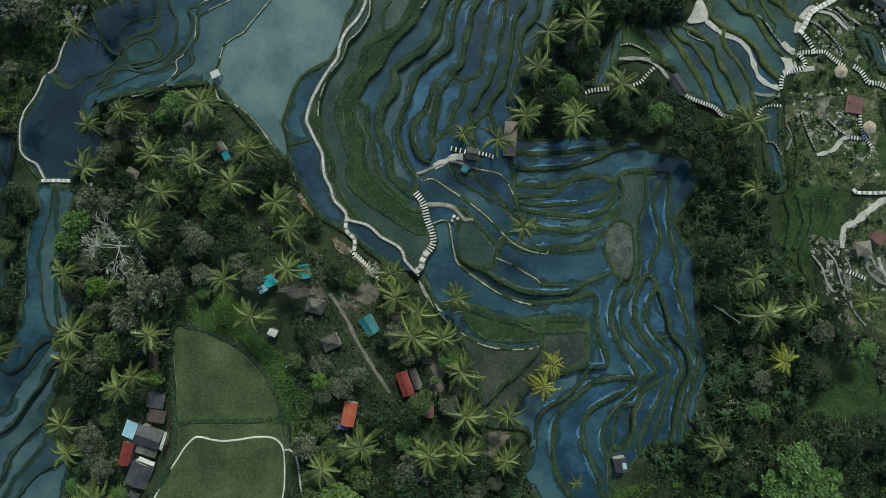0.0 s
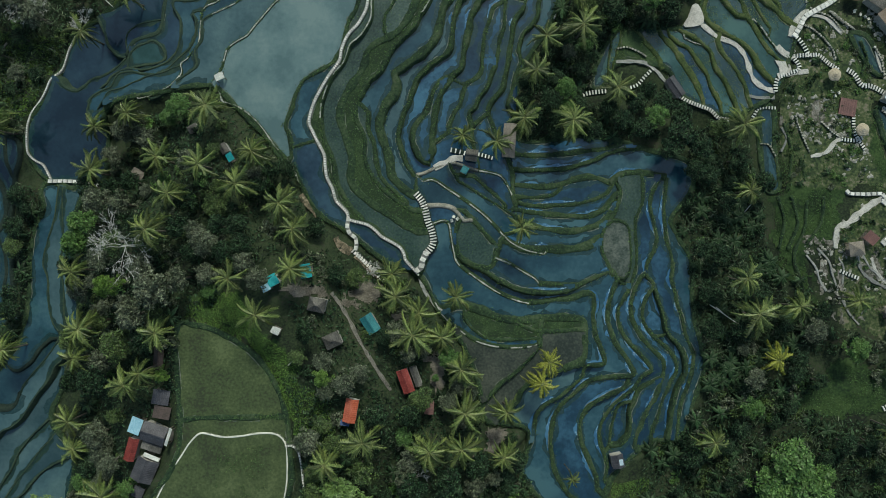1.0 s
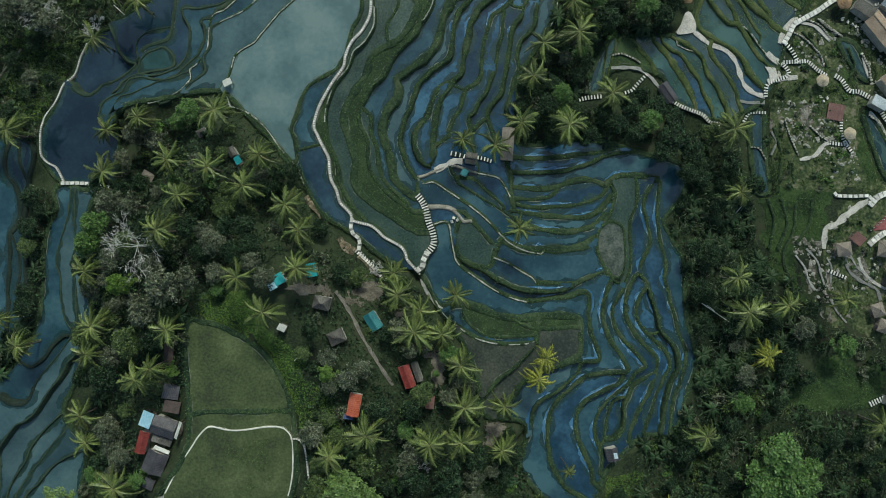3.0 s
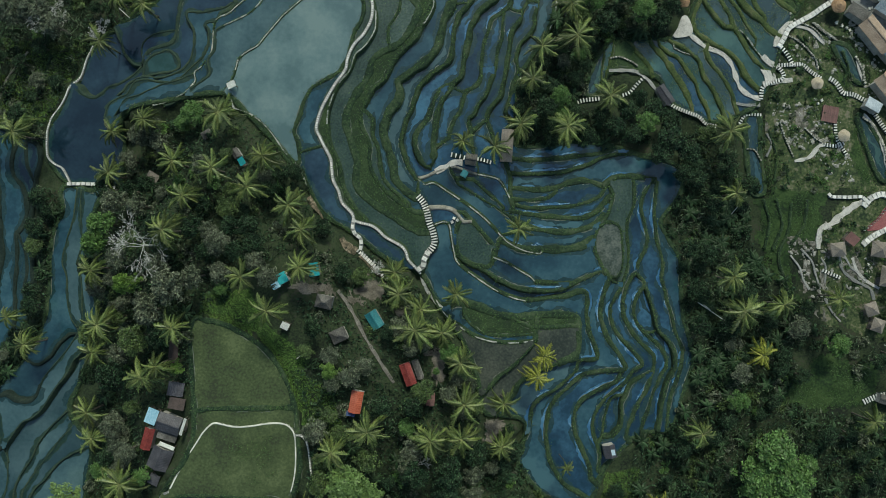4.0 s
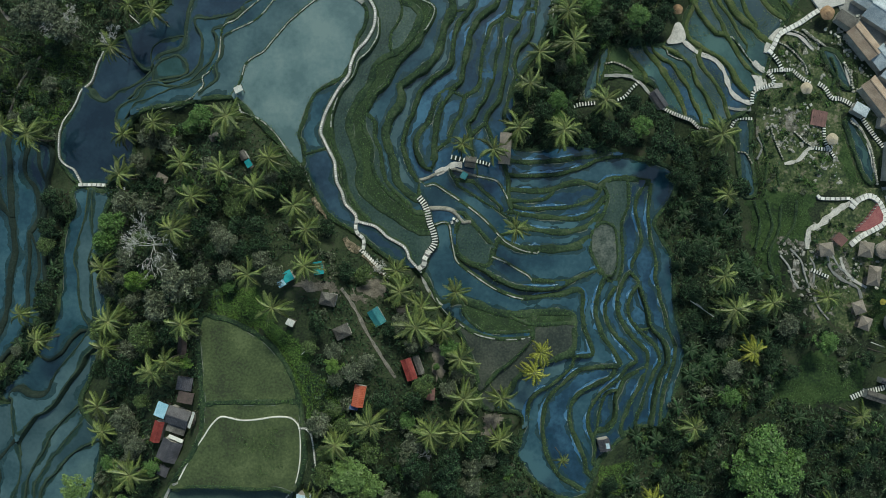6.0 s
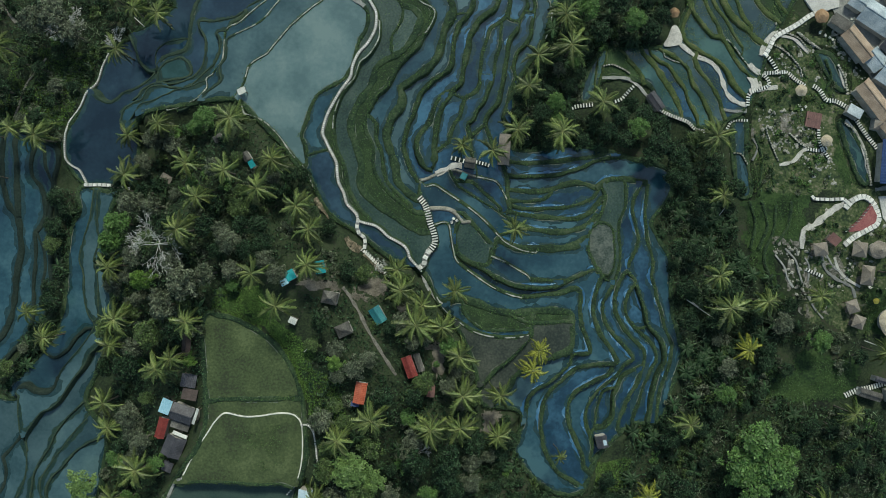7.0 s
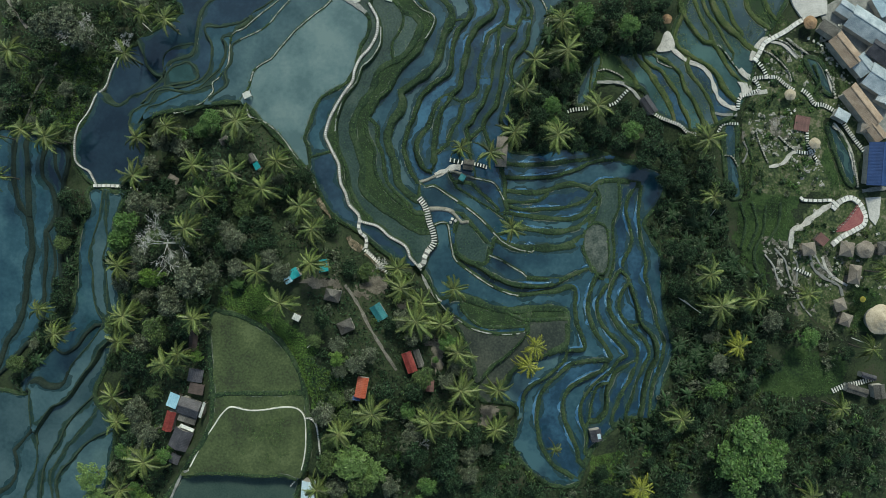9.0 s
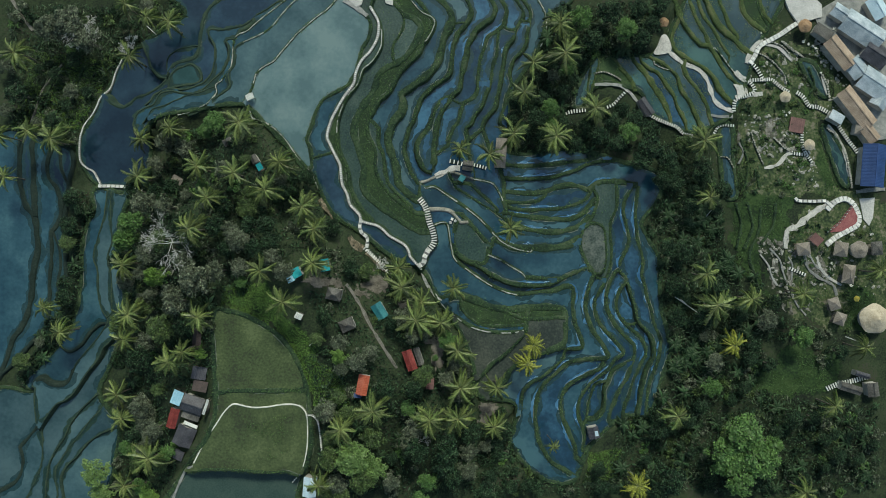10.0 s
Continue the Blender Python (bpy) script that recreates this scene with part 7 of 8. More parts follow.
rng = random.Random(4)
FROND = {}
for key in ("palm", "ypalm"):
    FROND[key] = [frond_mesh("frond", dr, li, LEAF[key], rng) for dr, li in ((0.55, 0.95), (0.7, 0.7), (0.75, 0.45), (0.7, 0.1), (0.85, 0.6), (0.8, 0.25), (0.6, 0.3), (0.95, 0.8), (0.5, 0.5), (1.0, 0.3), (0.9, 0.05))]


def palm(name, text, height, fronds, key):
    root = new(name)
    bm = bmesh.new()
    bend = rng.uniform(0.3, 1.2)
    az = rng.uniform(0, 6.28)
    pts = [Vector((bend * (t * t - t) * 2 * math.cos(az), bend * (t * t - t) * 2 * math.sin(az), height * t - 0.6 * (1 - t))) for t in [i / 8 for i in range(9)]]
    for i in range(8):
        tube(bm, pts[i], pts[i + 1], 0.21 - 0.012 * i + (0.1 if i == 0 else 0), 0.2 - 0.012 * i, 8)
    part("trunk", bm, MAT["bark"], root)
    a = rng.uniform(0, 6.28)
    for i in range(fronds):
        t = i / (fronds - 1)
        a += 2.399963 + rng.uniform(-0.6, 0.6)
        me = FROND[key][min(3, int(t * 4))] if rng.random() < 0.5 else FROND[key][rng.choice((4, 5, 6, 7, 8, 9, 10))]
        f = new("frond", me)
        f.parent = root
        s = rng.uniform(0.6, 1.22) * (0.45 + 0.55 * min(1, t * 3))
        f.matrix_basis = pose(0, 0, height - 0.15 * t, rng.uniform(-14, 14), rng.uniform(-6, 6), math.degrees(a)) @ Matrix.Diagonal((s, s, s, 1))
    bm = bmesh.new()
    for i in range(5):
        bmesh.ops.create_icosphere(bm, subdivisions=1, radius=0.14, matrix=pose(0.22 * math.cos(i * 1.26), 0.22 * math.sin(i * 1.26), height - 0.35))
    part("coconut_bunch", bm, LEAF["rib"], root)
    return tagged(root, text, "palm tree", "coconut palms")


PALM_TEXT = "tall coconut palm with arching dull green fronds"
PROTO = [palm("coconut_palm", PALM_TEXT, h, n, "palm") for h, n in ((10, 30), (10, 34), (10, 22), (10, 31), (10, 36))]
YPROTO = [palm("coconut_palm", "young palm with bright yellow-green fronds", 7, 24, "ypalm")]


def put(proto_list, items, reach, tall):
    """Set the prototypes out at the places; the first of each stands at its own first place."""
    used = set()
    for i, (x, y, r) in enumerate(items):
        k = i % len(proto_list)
        s = r / reach
        hs = rng.uniform(0.9, 1.12)
        m = pose(x, y, floor_z(x, y) - 0.1, 0, 0, rng.uniform(0, 360)) @ Matrix.Diagonal((s, s, hs, 1))
        if k not in used:
            used.add(k)
            proto_list[k].matrix_basis = m
        else:
            place_copy(proto_list[k], m)


def place_copy(proto, m):
    keep = proto.matrix_basis.copy()
    proto.matrix_basis = Matrix.Identity(4)
    ob = copy_thing(proto, m)
    proto.matrix_basis = keep
    return ob


put(PROTO, PALMS, 3.4, 10)
put(YPROTO, YOUNG_PALMS, 3.3, 7)


def leaf_cloud(centre_list, per, size, rng, flat=0.5):
    """Many small folded leaves round the clump centres."""
    verts, faces = [], []
    for cx, cy, cz, cr in centre_list:
        for i in range(per):
            u = Vector((rng.gauss(0, 1), rng.gauss(0, 1), rng.gauss(0, 1))).normalized()
            if u.z < -0.35:
                u.z = -u.z
            p = Vector((cx, cy, cz)) + Vector((u.x * cr, u.y * cr, u.z * cr * 0.75)) * (0.55 + 0.5 * rng.random())
            nrm = (u * 0.6 + Vector((rng.uniform(-1, 1), rng.uniform(-1, 1), rng.uniform(0.1, 1.3)))).normalized()
            t1 = nrm.orthogonal().normalized()
            t1.rotate(Matrix.Rotation(rng.uniform(0, 6.28), 3, nrm))
            t2 = nrm.cross(t1)
            s = size * rng.uniform(0.6, 1.35)
            k = len(verts)
            verts += [p - t1 * s, p - t2 * s * 0.45, p + t1 * s, p + t2 * s * 0.45]
            faces += [(k, k + 1, k + 2, k + 3)]
    return verts, faces


def crown_centres(n, rng, low=0.15):
    """Clump centres over an uneven dome of radius about 1 and height about 1."""
    out = []
    for i in range(n):
        a = i * 2.399963 + rng.uniform(-0.4, 0.4)
        t = (i + 0.5) / n
        r = math.sqrt(t) * rng.uniform(0.72, 1.0) * (1 + 0.16 * math.sin(3 * a) + 0.1 * math.sin(5 * a + 1))
        z = low + (1 - low) * math.sqrt(max(0.0, 1 - (r * 0.92) ** 2)) * rng.uniform(0.75, 1.05) if r < 1.08 else low
        out.append((r * 0.86 * math.cos(a), r * 0.86 * math.sin(a), z, rng.uniform(0.17, 0.28)))
    return out


CROWNS = []
for v in range(5):
    r5 = random.Random(40 + v)
    CROWNS.append((crown_centres(34 + 4 * v, r5), r5))


def tree(key, variant, text):
    """A broadleaf tree of crown radius 3 m, 8 m tall."""
    centres, r5 = CROWNS[variant]
    R, H = 3.0, 8.0
    root = new("broadleaf_tree")
    bm = bmesh.new()
    tube(bm, (0, 0, -0.5), (0.1, 0.05, H * 0.42), 0.28, 0.2, 8)
    for i in range(0, len(centres), 4):
        x, y, z, c = centres[i]
        p = (x * R * 0.8, y * R * 0.8, H * 0.45 + z * H * 0.42)
        mid = (x * R * 0.35, y * R * 0.35, H * 0.5)
        tube(bm, (0.1, 0.05, H * 0.38), mid, 0.13, 0.08, 5)
        tube(bm, mid, p, 0.08, 0.03, 5)
    part("trunk", bm, MAT["bark"], root)
    cs = [(x * R, y * R, H * 0.45 + z * H * 0.5, c * R) for x, y, z, c in centres]
    verts, faces = leaf_cloud(cs, 50, 0.21, r5)
    make("crown", verts, faces, LEAF[key], root)
    return tagged(root, text, "tree", "broadleaf trees")


TREE_TEXT = {"dark": "dense broadleaf tree with dark green crown", "fresh": "large leafy tree with fresh green crown", "bright": "small tree with bright lime-green crown",
             "lime": "light green feathery tree beside paddies", "yellow": "broadleaf tree with yellowish-green leaves", "grey": "tree with thin grey-green foliage"}
TPROTO = {}


def plant_tree(x, y, r, key, h):
    v = rng.randrange(5)
    m = pose(x, y, floor_z(x, y) - 0.1, 0, 0, rng.uniform(0, 360)) @ Matrix.Diagonal((r / 3.0, r / 3.0, h / 8.0, 1))
    if (key, v) not in TPROTO:
        TPROTO[key, v] = tree(key, v, TREE_TEXT[key])
        TPROTO[key, v].matrix_basis = m
    else:
        place_copy(TPROTO[key, v], m)


occupied = [(x, y, r) for x, y, r, k, h in TREES] + [(p[0], p[1], p[2] * 0.55) for p in PALMS] + [(row[1], row[2], max(row[3], row[4]) * 0.6) for row in HOUSES]
PATH_PTS = np.concatenate([smooth(p, 1.5) for w, s, p in PATHS])
for x, y, r, key, h in TREES:
    plant_tree(x, y, r, key, h)


YARDS = [o for k, o in SHEETS if k == "packed"]


def in_yard(x, y):
    return any(inside(o, np.array([x]), np.array([y]))[0] for o in YARDS)


def clear(x, y, r):
    if in_yard(x, y):
        return False
    if bool(at(paddy, x, y)) or bool(at(pad, x, y)):
        return False
    if np.min(np.hypot(PATH_PTS[:, 0] - x, PATH_PTS[:, 1] - y)) < r * 0.6 + 0.6:
        return False
    return all((x - a) ** 2 + (y - b) ** 2 > (0.62 * (r + c)) ** 2 for a, b, c in occupied)


def shrub_proto(key, variant):
    root = new("shrub")
    r6 = random.Random(90 + variant)
    cs = [(r6.uniform(-0.75, 0.75), r6.uniform(-0.75, 0.75), r6.uniform(0.2, 0.75), r6.uniform(0.35, 0.6)) for i in range(9)]
    verts, faces = leaf_cloud(cs, 30, 0.17, r6)
    make("foliage", verts, faces, LEAF[key], root)
    bm = bmesh.new()
    for i in range(3):
        tube(bm, (0, 0, -0.3), (cs[i][0], cs[i][1], cs[i][2]), 0.04, 0.02, 5)
    part("stem", bm, MAT["bark"], root)
    return tagged(root, "leafy shrub in the dense undergrowth", "shrub", "undergrowth shrubs")


def banana_proto(variant):
    """A clump of broad arching leaves on short stems."""
    root = new("banana_plant")
    r7 = random.Random(60 + variant)
    bm = bmesh.new()
    tube(bm, (0, 0, -0.3), (0, 0, 1.6), 0.16, 0.1, 7)
    part("stem", bm, LEAF["banana"], root)
    for i in range(8):
        a = i * 2.4 + r7.uniform(-0.3, 0.3)
        L, w = r7.uniform(1.6, 2.3), r7.uniform(0.26, 0.36)
        verts, faces = [], []
        for k in range(6):
            t = k / 5
            x, z = L * t, 1.6 + 0.9 * t - 1.5 * t * t * r7.uniform(0.8, 1.1)
            b = w * math.sin(math.pi * (0.08 + 0.9 * t))
            verts += [(x, -b, z - 0.1), (x, 0, z), (x, b, z - 0.1)]
            if k:
                q = 3 * k
                faces += [(q - 3, q, q + 1, q - 2), (q - 2, q + 1, q + 2, q - 1)]
        lf = make("leaf", verts, faces, LEAF["banana"], root)
        lf.matrix_basis = pose(0, 0, 0, 0, 0, math.degrees(a))
    return tagged(root, "banana plant with broad glossy green leaves", "banana plant", "banana plants")


SHRUBS = {(k, v): shrub_proto(k, v) for k in ("dark", "yellow", "grey", "fresh") for v in range(2)}
BANANA = [banana_proto(v) for v in range(3)]
placed, thicket, grove, shrub_count = set(), [], [], [0, 0]


def set_one(proto, m):
    shrub_count[proto.name.startswith("banana")] += 1
    if proto.name.startswith("shrub") and shrub_count[0] > (290 if name.startswith("garden") else 190):
        thicket.append((proto, m))
    elif proto.name.startswith("banana") and shrub_count[1] > 150:
        grove.append((proto, m))
    elif proto.name in placed:
        placed.add(place_copy(proto, m).name)
    else:
        placed.add(proto.name)
        proto.matrix_basis = m


def scatter(poly, n):
    """n random places in the polygon."""
    p = np.array(poly)
    lo, hi = p.min(0), p.max(0)
    got = []
    for tries in range(n * 30):
        x, y = rng.uniform(lo[0], hi[0]), rng.uniform(lo[1], hi[1])
        if inside(poly, np.array([x]), np.array([y]))[0]:
            got.append((x, y))
            if len(got) >= n:
                break
    return got


wild = []
for name, (n_trees, n_shrubs, poly) in FOREST.items():
    done = 0
    for x, y in scatter(poly, n_trees * 8):
        if done >= n_trees:
            break
        r = rng.uniform(1.6, 3.2)
        if not clear(x, y, r):
            continue
        done += 1
        occupied.append((x, y, r))
        key = rng.choices(("dark", "grey", "yellow", "fresh"), (0.6, 0.28, 0.1, 0.02) if name == "northwest" else (0.8, 0.08, 0.06, 0.06) if name == "north" else (0.88, 0.05, 0.05, 0.02) if name in ("southeast", "east", "south") else (0.18, 0.38, 0.3, 0.14) if name == "village" else (0.28, 0.4, 0.25, 0.07) if name in ("ridge", "southwest") else (0.72, 0.15, 0.11, 0.02))[0]
        plant_tree(x, y, r, key, r * rng.uniform(1.6, 2.4) + 1)
    for x, y in scatter(poly, n_shrubs):
        if bool(at(paddy, x, y)) or in_yard(x, y) or np.min(np.hypot(PATH_PTS[:, 0] - x, PATH_PTS[:, 1] - y)) < 1.0 or any((x - row[1]) ** 2 + (y - row[2]) ** 2 < (0.66 * max(row[3], row[4])) ** 2 for row in HOUSES):
            continue
        s = rng.uniform(0.7, 1.7) * (0.5 if name.startswith("garden") else 1)
        m = pose(x, y, floor_z(x, y) - 0.05, 0, 0, rng.uniform(0, 360))
        if rng.random() < (0.5 if name in ("east", "bank") else 0.3 if name in ("southeast", "north", "hillside") else 0.12):
            s *= 0.75
            set_one(rng.choice(BANANA), m @ Matrix.Diagonal((s, s, s, 1)))
        else:
            key = rng.choices(("dark", "yellow", "grey", "fresh"), (0.3, 0.3, 0.15, 0.25) if name.startswith("garden") else (0.4, 0.24, 0.24, 0.12) if name in ("village", "ridge") else (0.66, 0.14, 0.16, 0.04))[0]
            set_one(SHRUBS[key, rng.randrange(2)], m @ Matrix.Diagonal((s, s, s * rng.uniform(0.8, 1.5), 1)))
    area = 0.5 * abs(sum(poly[i - 1][0] * poly[i][1] - poly[i][0] * poly[i - 1][1] for i in range(len(poly))))
    wild += scatter(poly, int(area * (0.5 if name.startswith("garden") else 1.5 if name == "hillside" else 5)))


# the thicket: shrubs past counting, one mesh for each kind of leaf
THICKET_TEXT = {"dark": "dense dark thicket of small leafy shrubs", "yellow": "dense thicket of yellowish-green leafy shrubs",
                "grey": "dense thicket of dull grey-green shrubs", "fresh": "dense thicket of fresh green shrubs"}
for key, text in THICKET_TEXT.items():
    verts, faces = [], []
    for proto, m in thicket:
        me = [o for o in proto.children if o.name.startswith("foliage")][0].data
        if me.materials[0] != LEAF[key]:
            continue
        k = len(verts)
        verts += [m @ v.co for v in me.vertices]
        faces += [tuple(k + i for i in p.vertices) for p in me.polygons]
    if faces:
        tagged(make("thicket", verts, faces, LEAF[key]), text, "thicket", kind="stuff")
verts, faces = [], []
for proto, m in grove:
    for o in proto.children:
        k = len(verts)
        verts += [m @ o.matrix_basis @ v.co for v in o.data.vertices]
        faces += [tuple(k + i for i in p.vertices) for p in o.data.polygons]
tagged(make("banana_grove", verts, faces, LEAF["banana"]), "dense grove of banana plants with broad pale leaves", "banana plants", kind="stuff")


# leaning bare poles
POLES = []
POLES.append([(104.4, -22.5), (109.8, -24.7)])
POLES.append([(59.6, -12.4), (66.7, -17.4)])
POLES.append([(-95.0, -15.5), (-100.6, -15.9)])
POLES.append([(-76.6, 56.5), (-73.1, 53.5)])
POLES.append([(63.1, -14.5), (60.3, -12.8)])
POLES.append([(68.0, 8.1), (68.8, 10.0)])
POLES.append([(-28.6, -21.2), (-30.1, -22.7)])
for (x1, y1), (x2, y2) in POLES:
    bm = bmesh.new()
    z1, z2 = floor_z(x1, y1), floor_z(x2, y2)
    tube(bm, (x1, y1, z1 + 1.2), (x2, y2, z2 + 3.2), 0.11, 0.07, 7)
    me = bpy.data.meshes.new("bare_pole")
    bm.to_mesh(me)
    bm.free()
    me.materials.append(MAT["palebark"])
    tagged(new("bare_pole", me), "leaning bare pale trunk among undergrowth", "tree trunk", "bare poles")


# bare pale trees
def bare_tree(x, y, r, h):
    root = new("bare_tree")
    bm = bmesh.new()
    r8 = random.Random(int(x * 10) + 1000)

    sv, sf = [], []

    def stick(p, q, r1, r2, seg):
        u = (q - p).normalized()
        e1 = u.orthogonal().normalized()
        e2, k = u.cross(e1), len(sv)
        for base_point, rr in ((p, r1), (q, r2)):
            sv.extend(base_point + (e1 * math.cos(6.2832 * j / seg) + e2 * math.sin(6.2832 * j / seg)) * rr for j in range(seg))
        sf.extend((k + j, k + (j + 1) % seg, k + seg + (j + 1) % seg, k + seg + j) for j in range(seg))

    def grow(p, d, length, rad, depth):
        for k in range(2):
            bend = (d + Vector((r8.uniform(-1, 1), r8.uniform(-1, 1), r8.uniform(-0.5, 0.4))) * 0.28).normalized()
            q = p + bend * length * 0.5
            stick(p, q, max(rad, 0.026), max(rad * 0.8, 0.02), 5 if depth > 3 else 3)
            p, d, rad = q, bend, rad * 0.8
        if depth == 0:
            return
        for i in range(3):
            dd = (d + Vector((r8.uniform(-1, 1), r8.uniform(-1, 1), r8.uniform(-0.6, 0.5))) * 0.75).normalized()
            grow(p, dd, length * r8.uniform(0.5, 0.9), rad * 0.62, depth - 1)
    tube(bm, (0, 0, -0.5), (0.3, -0.2, h * 0.5), 0.26, 0.18, 8)
    for i in range(7):
        a = i * 0.9 + r8.uniform(-0.5, 0.5)
        grow(Vector((0.3, -0.2, h * (0.38 + 0.02 * i))), Vector((math.cos(a), math.sin(a), r8.uniform(0.3, 1.1))).normalized(), r * r8.uniform(0.34, 0.56), 0.085, 4)
    part("trunk", bm, MAT["palebark"], root)
    make("bough", sv, sf, MAT["palebark"], root)
    root.matrix_basis = pose(x, y, floor_z(x, y))
    tagged(root, "bare pale tree with leafless white branches", "tree", "bare trees")


for row in BARE_TREES:
    bare_tree(*row)


# undergrowth and bund grass: uncountable leaves
def leaf_field(name, items, size, mat, text, category, w=0.38):
    verts, faces = [], []
    for x, y, z in items:
        a, s = rng.uniform(0, 6.28), size * rng.uniform(0.5, 1.4)
        tilt = rng.uniform(-0.6, 0.6)
        dx, dy = math.cos(a) * s, math.sin(a) * s
        k = len(verts)
        verts += [(x - dx, y - dy, z - tilt * s), (x + dy * w, y - dx * w, z + 0.04), (x + dx, y + dy, z + tilt * s), (x - dy * w, y + dx * w, z + 0.04)]
        faces.append((k, k + 1, k + 2, k + 3))
    tagged(make(name, verts, faces, mat), text, category, kind="stuff")


items = [(x, y, floor_z(x, y) + rng.uniform(0.1, 0.9)) for x, y in wild if not bool(at(paddy, x, y)) and not in_yard(x, y) and np.min(np.hypot(PATH_PTS[:, 0] - x, PATH_PTS[:, 1] - y)) > 0.8]
leaf_field("undergrowth", items[::2] + items[1::4], 0.34, LEAF["dark"], "dense dark green undergrowth of low plants", "undergrowth")
leaf_field("broad_undergrowth", [(x, y, z + rng.uniform(0.1, 0.9)) for x, y, z in items[3::4]], 0.38, LEAF["banana"], "broad-leaved mid-green undergrowth in the valley woods", "undergrowth", 0.3)
MEADOWS = []
MEADOWS.append([(-50.7, -9.3), (-40.7, -8.5), (-36.7, -16.2), (-31.5, -20.1), (-28.6, -24.0), (-29.7, -34.3), (-31.7, -33.0), (-33.7, -26.6), (-39.2, -20.1), (-46.0, -15.8), (-51.7, -15.6)])
MEADOWS.append([(-28.8, -26.6), (-22.2, -29.0), (-20.9, -38.2), (-27.4, -39.7), (-29.7, -36.9)])
MEADOWS.append([(81.2, -30.6), (90.6, -26.2), (102.5, -29.0), (100.8, -36.3), (87.6, -38.6), (80.3, -36.5)])
MEADOWS.append([(96.6, 31.0), (99.2, 26.3), (102.0, 18.5), (103.0, 15.6), (99.4, 15.6), (97.0, 22.2)])
MEADOWS.append([(73.9, 13.3), (89.8, 14.1), (89.0, 6.0), (81.9, -1.3), (83.0, -11.5), (76.7, -5.7)])
MEADOWS.append([(81.7, 51.3), (92.8, 51.4), (97.3, 41.2), (95.8, 35.4), (87.0, 35.3), (81.0, 45.4)])
MEADOWS.append([(37.3, -51.9), (46.4, -50.9), (44.8, -59.4), (35.8, -59.0)])
MEADOWS.append([(75.1, 30.7), (84.0, 30.8), (94.3, 20.7), (89.9, 14.8), (76.4, 14.8)])
MEADOWS.append([(105.4, -8.5), (112.0, -11.4), (109.9, -20.2), (105.2, -20.3)])
MEADOWS.append([(87.6, 0.2), (92.7, -4.1), (101.0, -10.0), (99.6, -17.4), (90.4, -14.4)])
MEADOWS.append([(94.2, 54.4), (98.7, 51.5), (106.1, 41.3), (101.7, 35.4), (99.0, 41.2), (95.8, 48.5)])
MEADOWS.append([(-107.0, 50.6), (-86.5, 47.8), (-92.8, 29.7), (-111.7, 29.6)])
MEADOWS.append([(59.3, 58.7), (65.8, 66.0), (68.8, 59.5), (67.4, 53.7), (62.2, 52.2)])
MEADOWS.append([(77.8, 55.5), (81.5, 61.4), (87.5, 61.5), (88.3, 57.2), (81.6, 53.4)])
MEADOWS.append([(95.7, 14.8), (104.5, 14.9), (100.0, 6.1), (89.8, 1.7), (89.0, 4.6), (97.1, 9.7)])
MEADOWS.append([(75.0, 35.1), (79.4, 39.5), (90.0, 39.7), (92.9, 30.9), (81.0, 29.3)])
for poly in MEADOWS:
    area = 0.5 * abs(sum(poly[i - 1][0] * poly[i][1] - poly[i][0] * poly[i - 1][1] for i in range(len(poly))))
    items = [(x, y, floor_z(x, y) + rng.uniform(0.02, 0.3)) for x, y in scatter(poly, int(area * (22 if poly[0][0] > 60 else 46))) if not bool(at(paddy, x, y)) and np.min(np.hypot(PATH_PTS[:, 0] - x, PATH_PTS[:, 1] - y)) > 0.7
             and noise.noise((x * 0.22, y * 0.22, 4.4)) > (0.0 if x > 60 else -0.5)]
    leaf_field("meadow_grass", items, 0.14, LEAF["tuft" if poly[0][0] > 60 else "meadow"], "patch of fresh green grass and weeds", "grass", 0.4)
WEEDS = []
WEEDS.append([(-45.8, -39.8), (-36.5, -38.9), (-33.2, -42.1), (-33.9, -47.4), (-39.2, -49.6), (-45.1, -47.6)])
WEEDS.append([(-44.7, -33.4), (-43.3, -33.8), (-32.6, -33.7), (-32.6, -33.0)])
items = []
for poly in WEEDS:
    for x, y in scatter(poly, 1500):
        if noise.noise((x * 0.25, y * 0.25, 3.1)) + 0.6 * noise.noise((x * 0.9, y * 0.9, 6.1)) > 0.1 or rng.random() < 0.06:
            items.append((x, y, floor_z(x, y) + rng.uniform(0.03, 0.2)))
leaf_field("field_weeds", items, 0.12, LEAF["tuft"], "patches of darker weeds growing on the mown field", "weeds", 0.45)
ROCKS = []
ROCKS.append(([(80.5, 1.6), (89.8, 3.1), (95.1, -14.4), (87.5, -14.4)], 110))
ROCKS.append(([(76.5, 35.1), (92.9, 33.9), (92.8, 20.7), (81.2, 22.1)], 221))
ROCKS.append(([(80.9, 51.2), (95.7, 51.4), (95.8, 41.2), (82.5, 42.5)], 153))
ROCKS.append(([(92.7, 0.2), (101.7, -1.2), (102.5, -11.5), (94.6, -8.5)], 85))
ROCKS.append(([(60.7, 59.4), (79.3, 58.4), (79.4, 41.0), (66.2, 43.7)], 153))
ROCKS.append(([(50.1, 46.5), (66.2, 42.3), (63.5, 35.1)], 68))
ROCKS.append(([(95.7, 55.8), (100.2, 50.0), (104.6, 42.7), (100.2, 41.2), (95.7, 50.0)], 102))
ROCKS.append(([(89.1, 11.9), (97.1, 9.0), (89.8, 1.7)], 51))
ROCKS.append(([(90.0, 30.9), (95.8, 33.2), (97.2, 16.3), (89.9, 16.3)], 70))
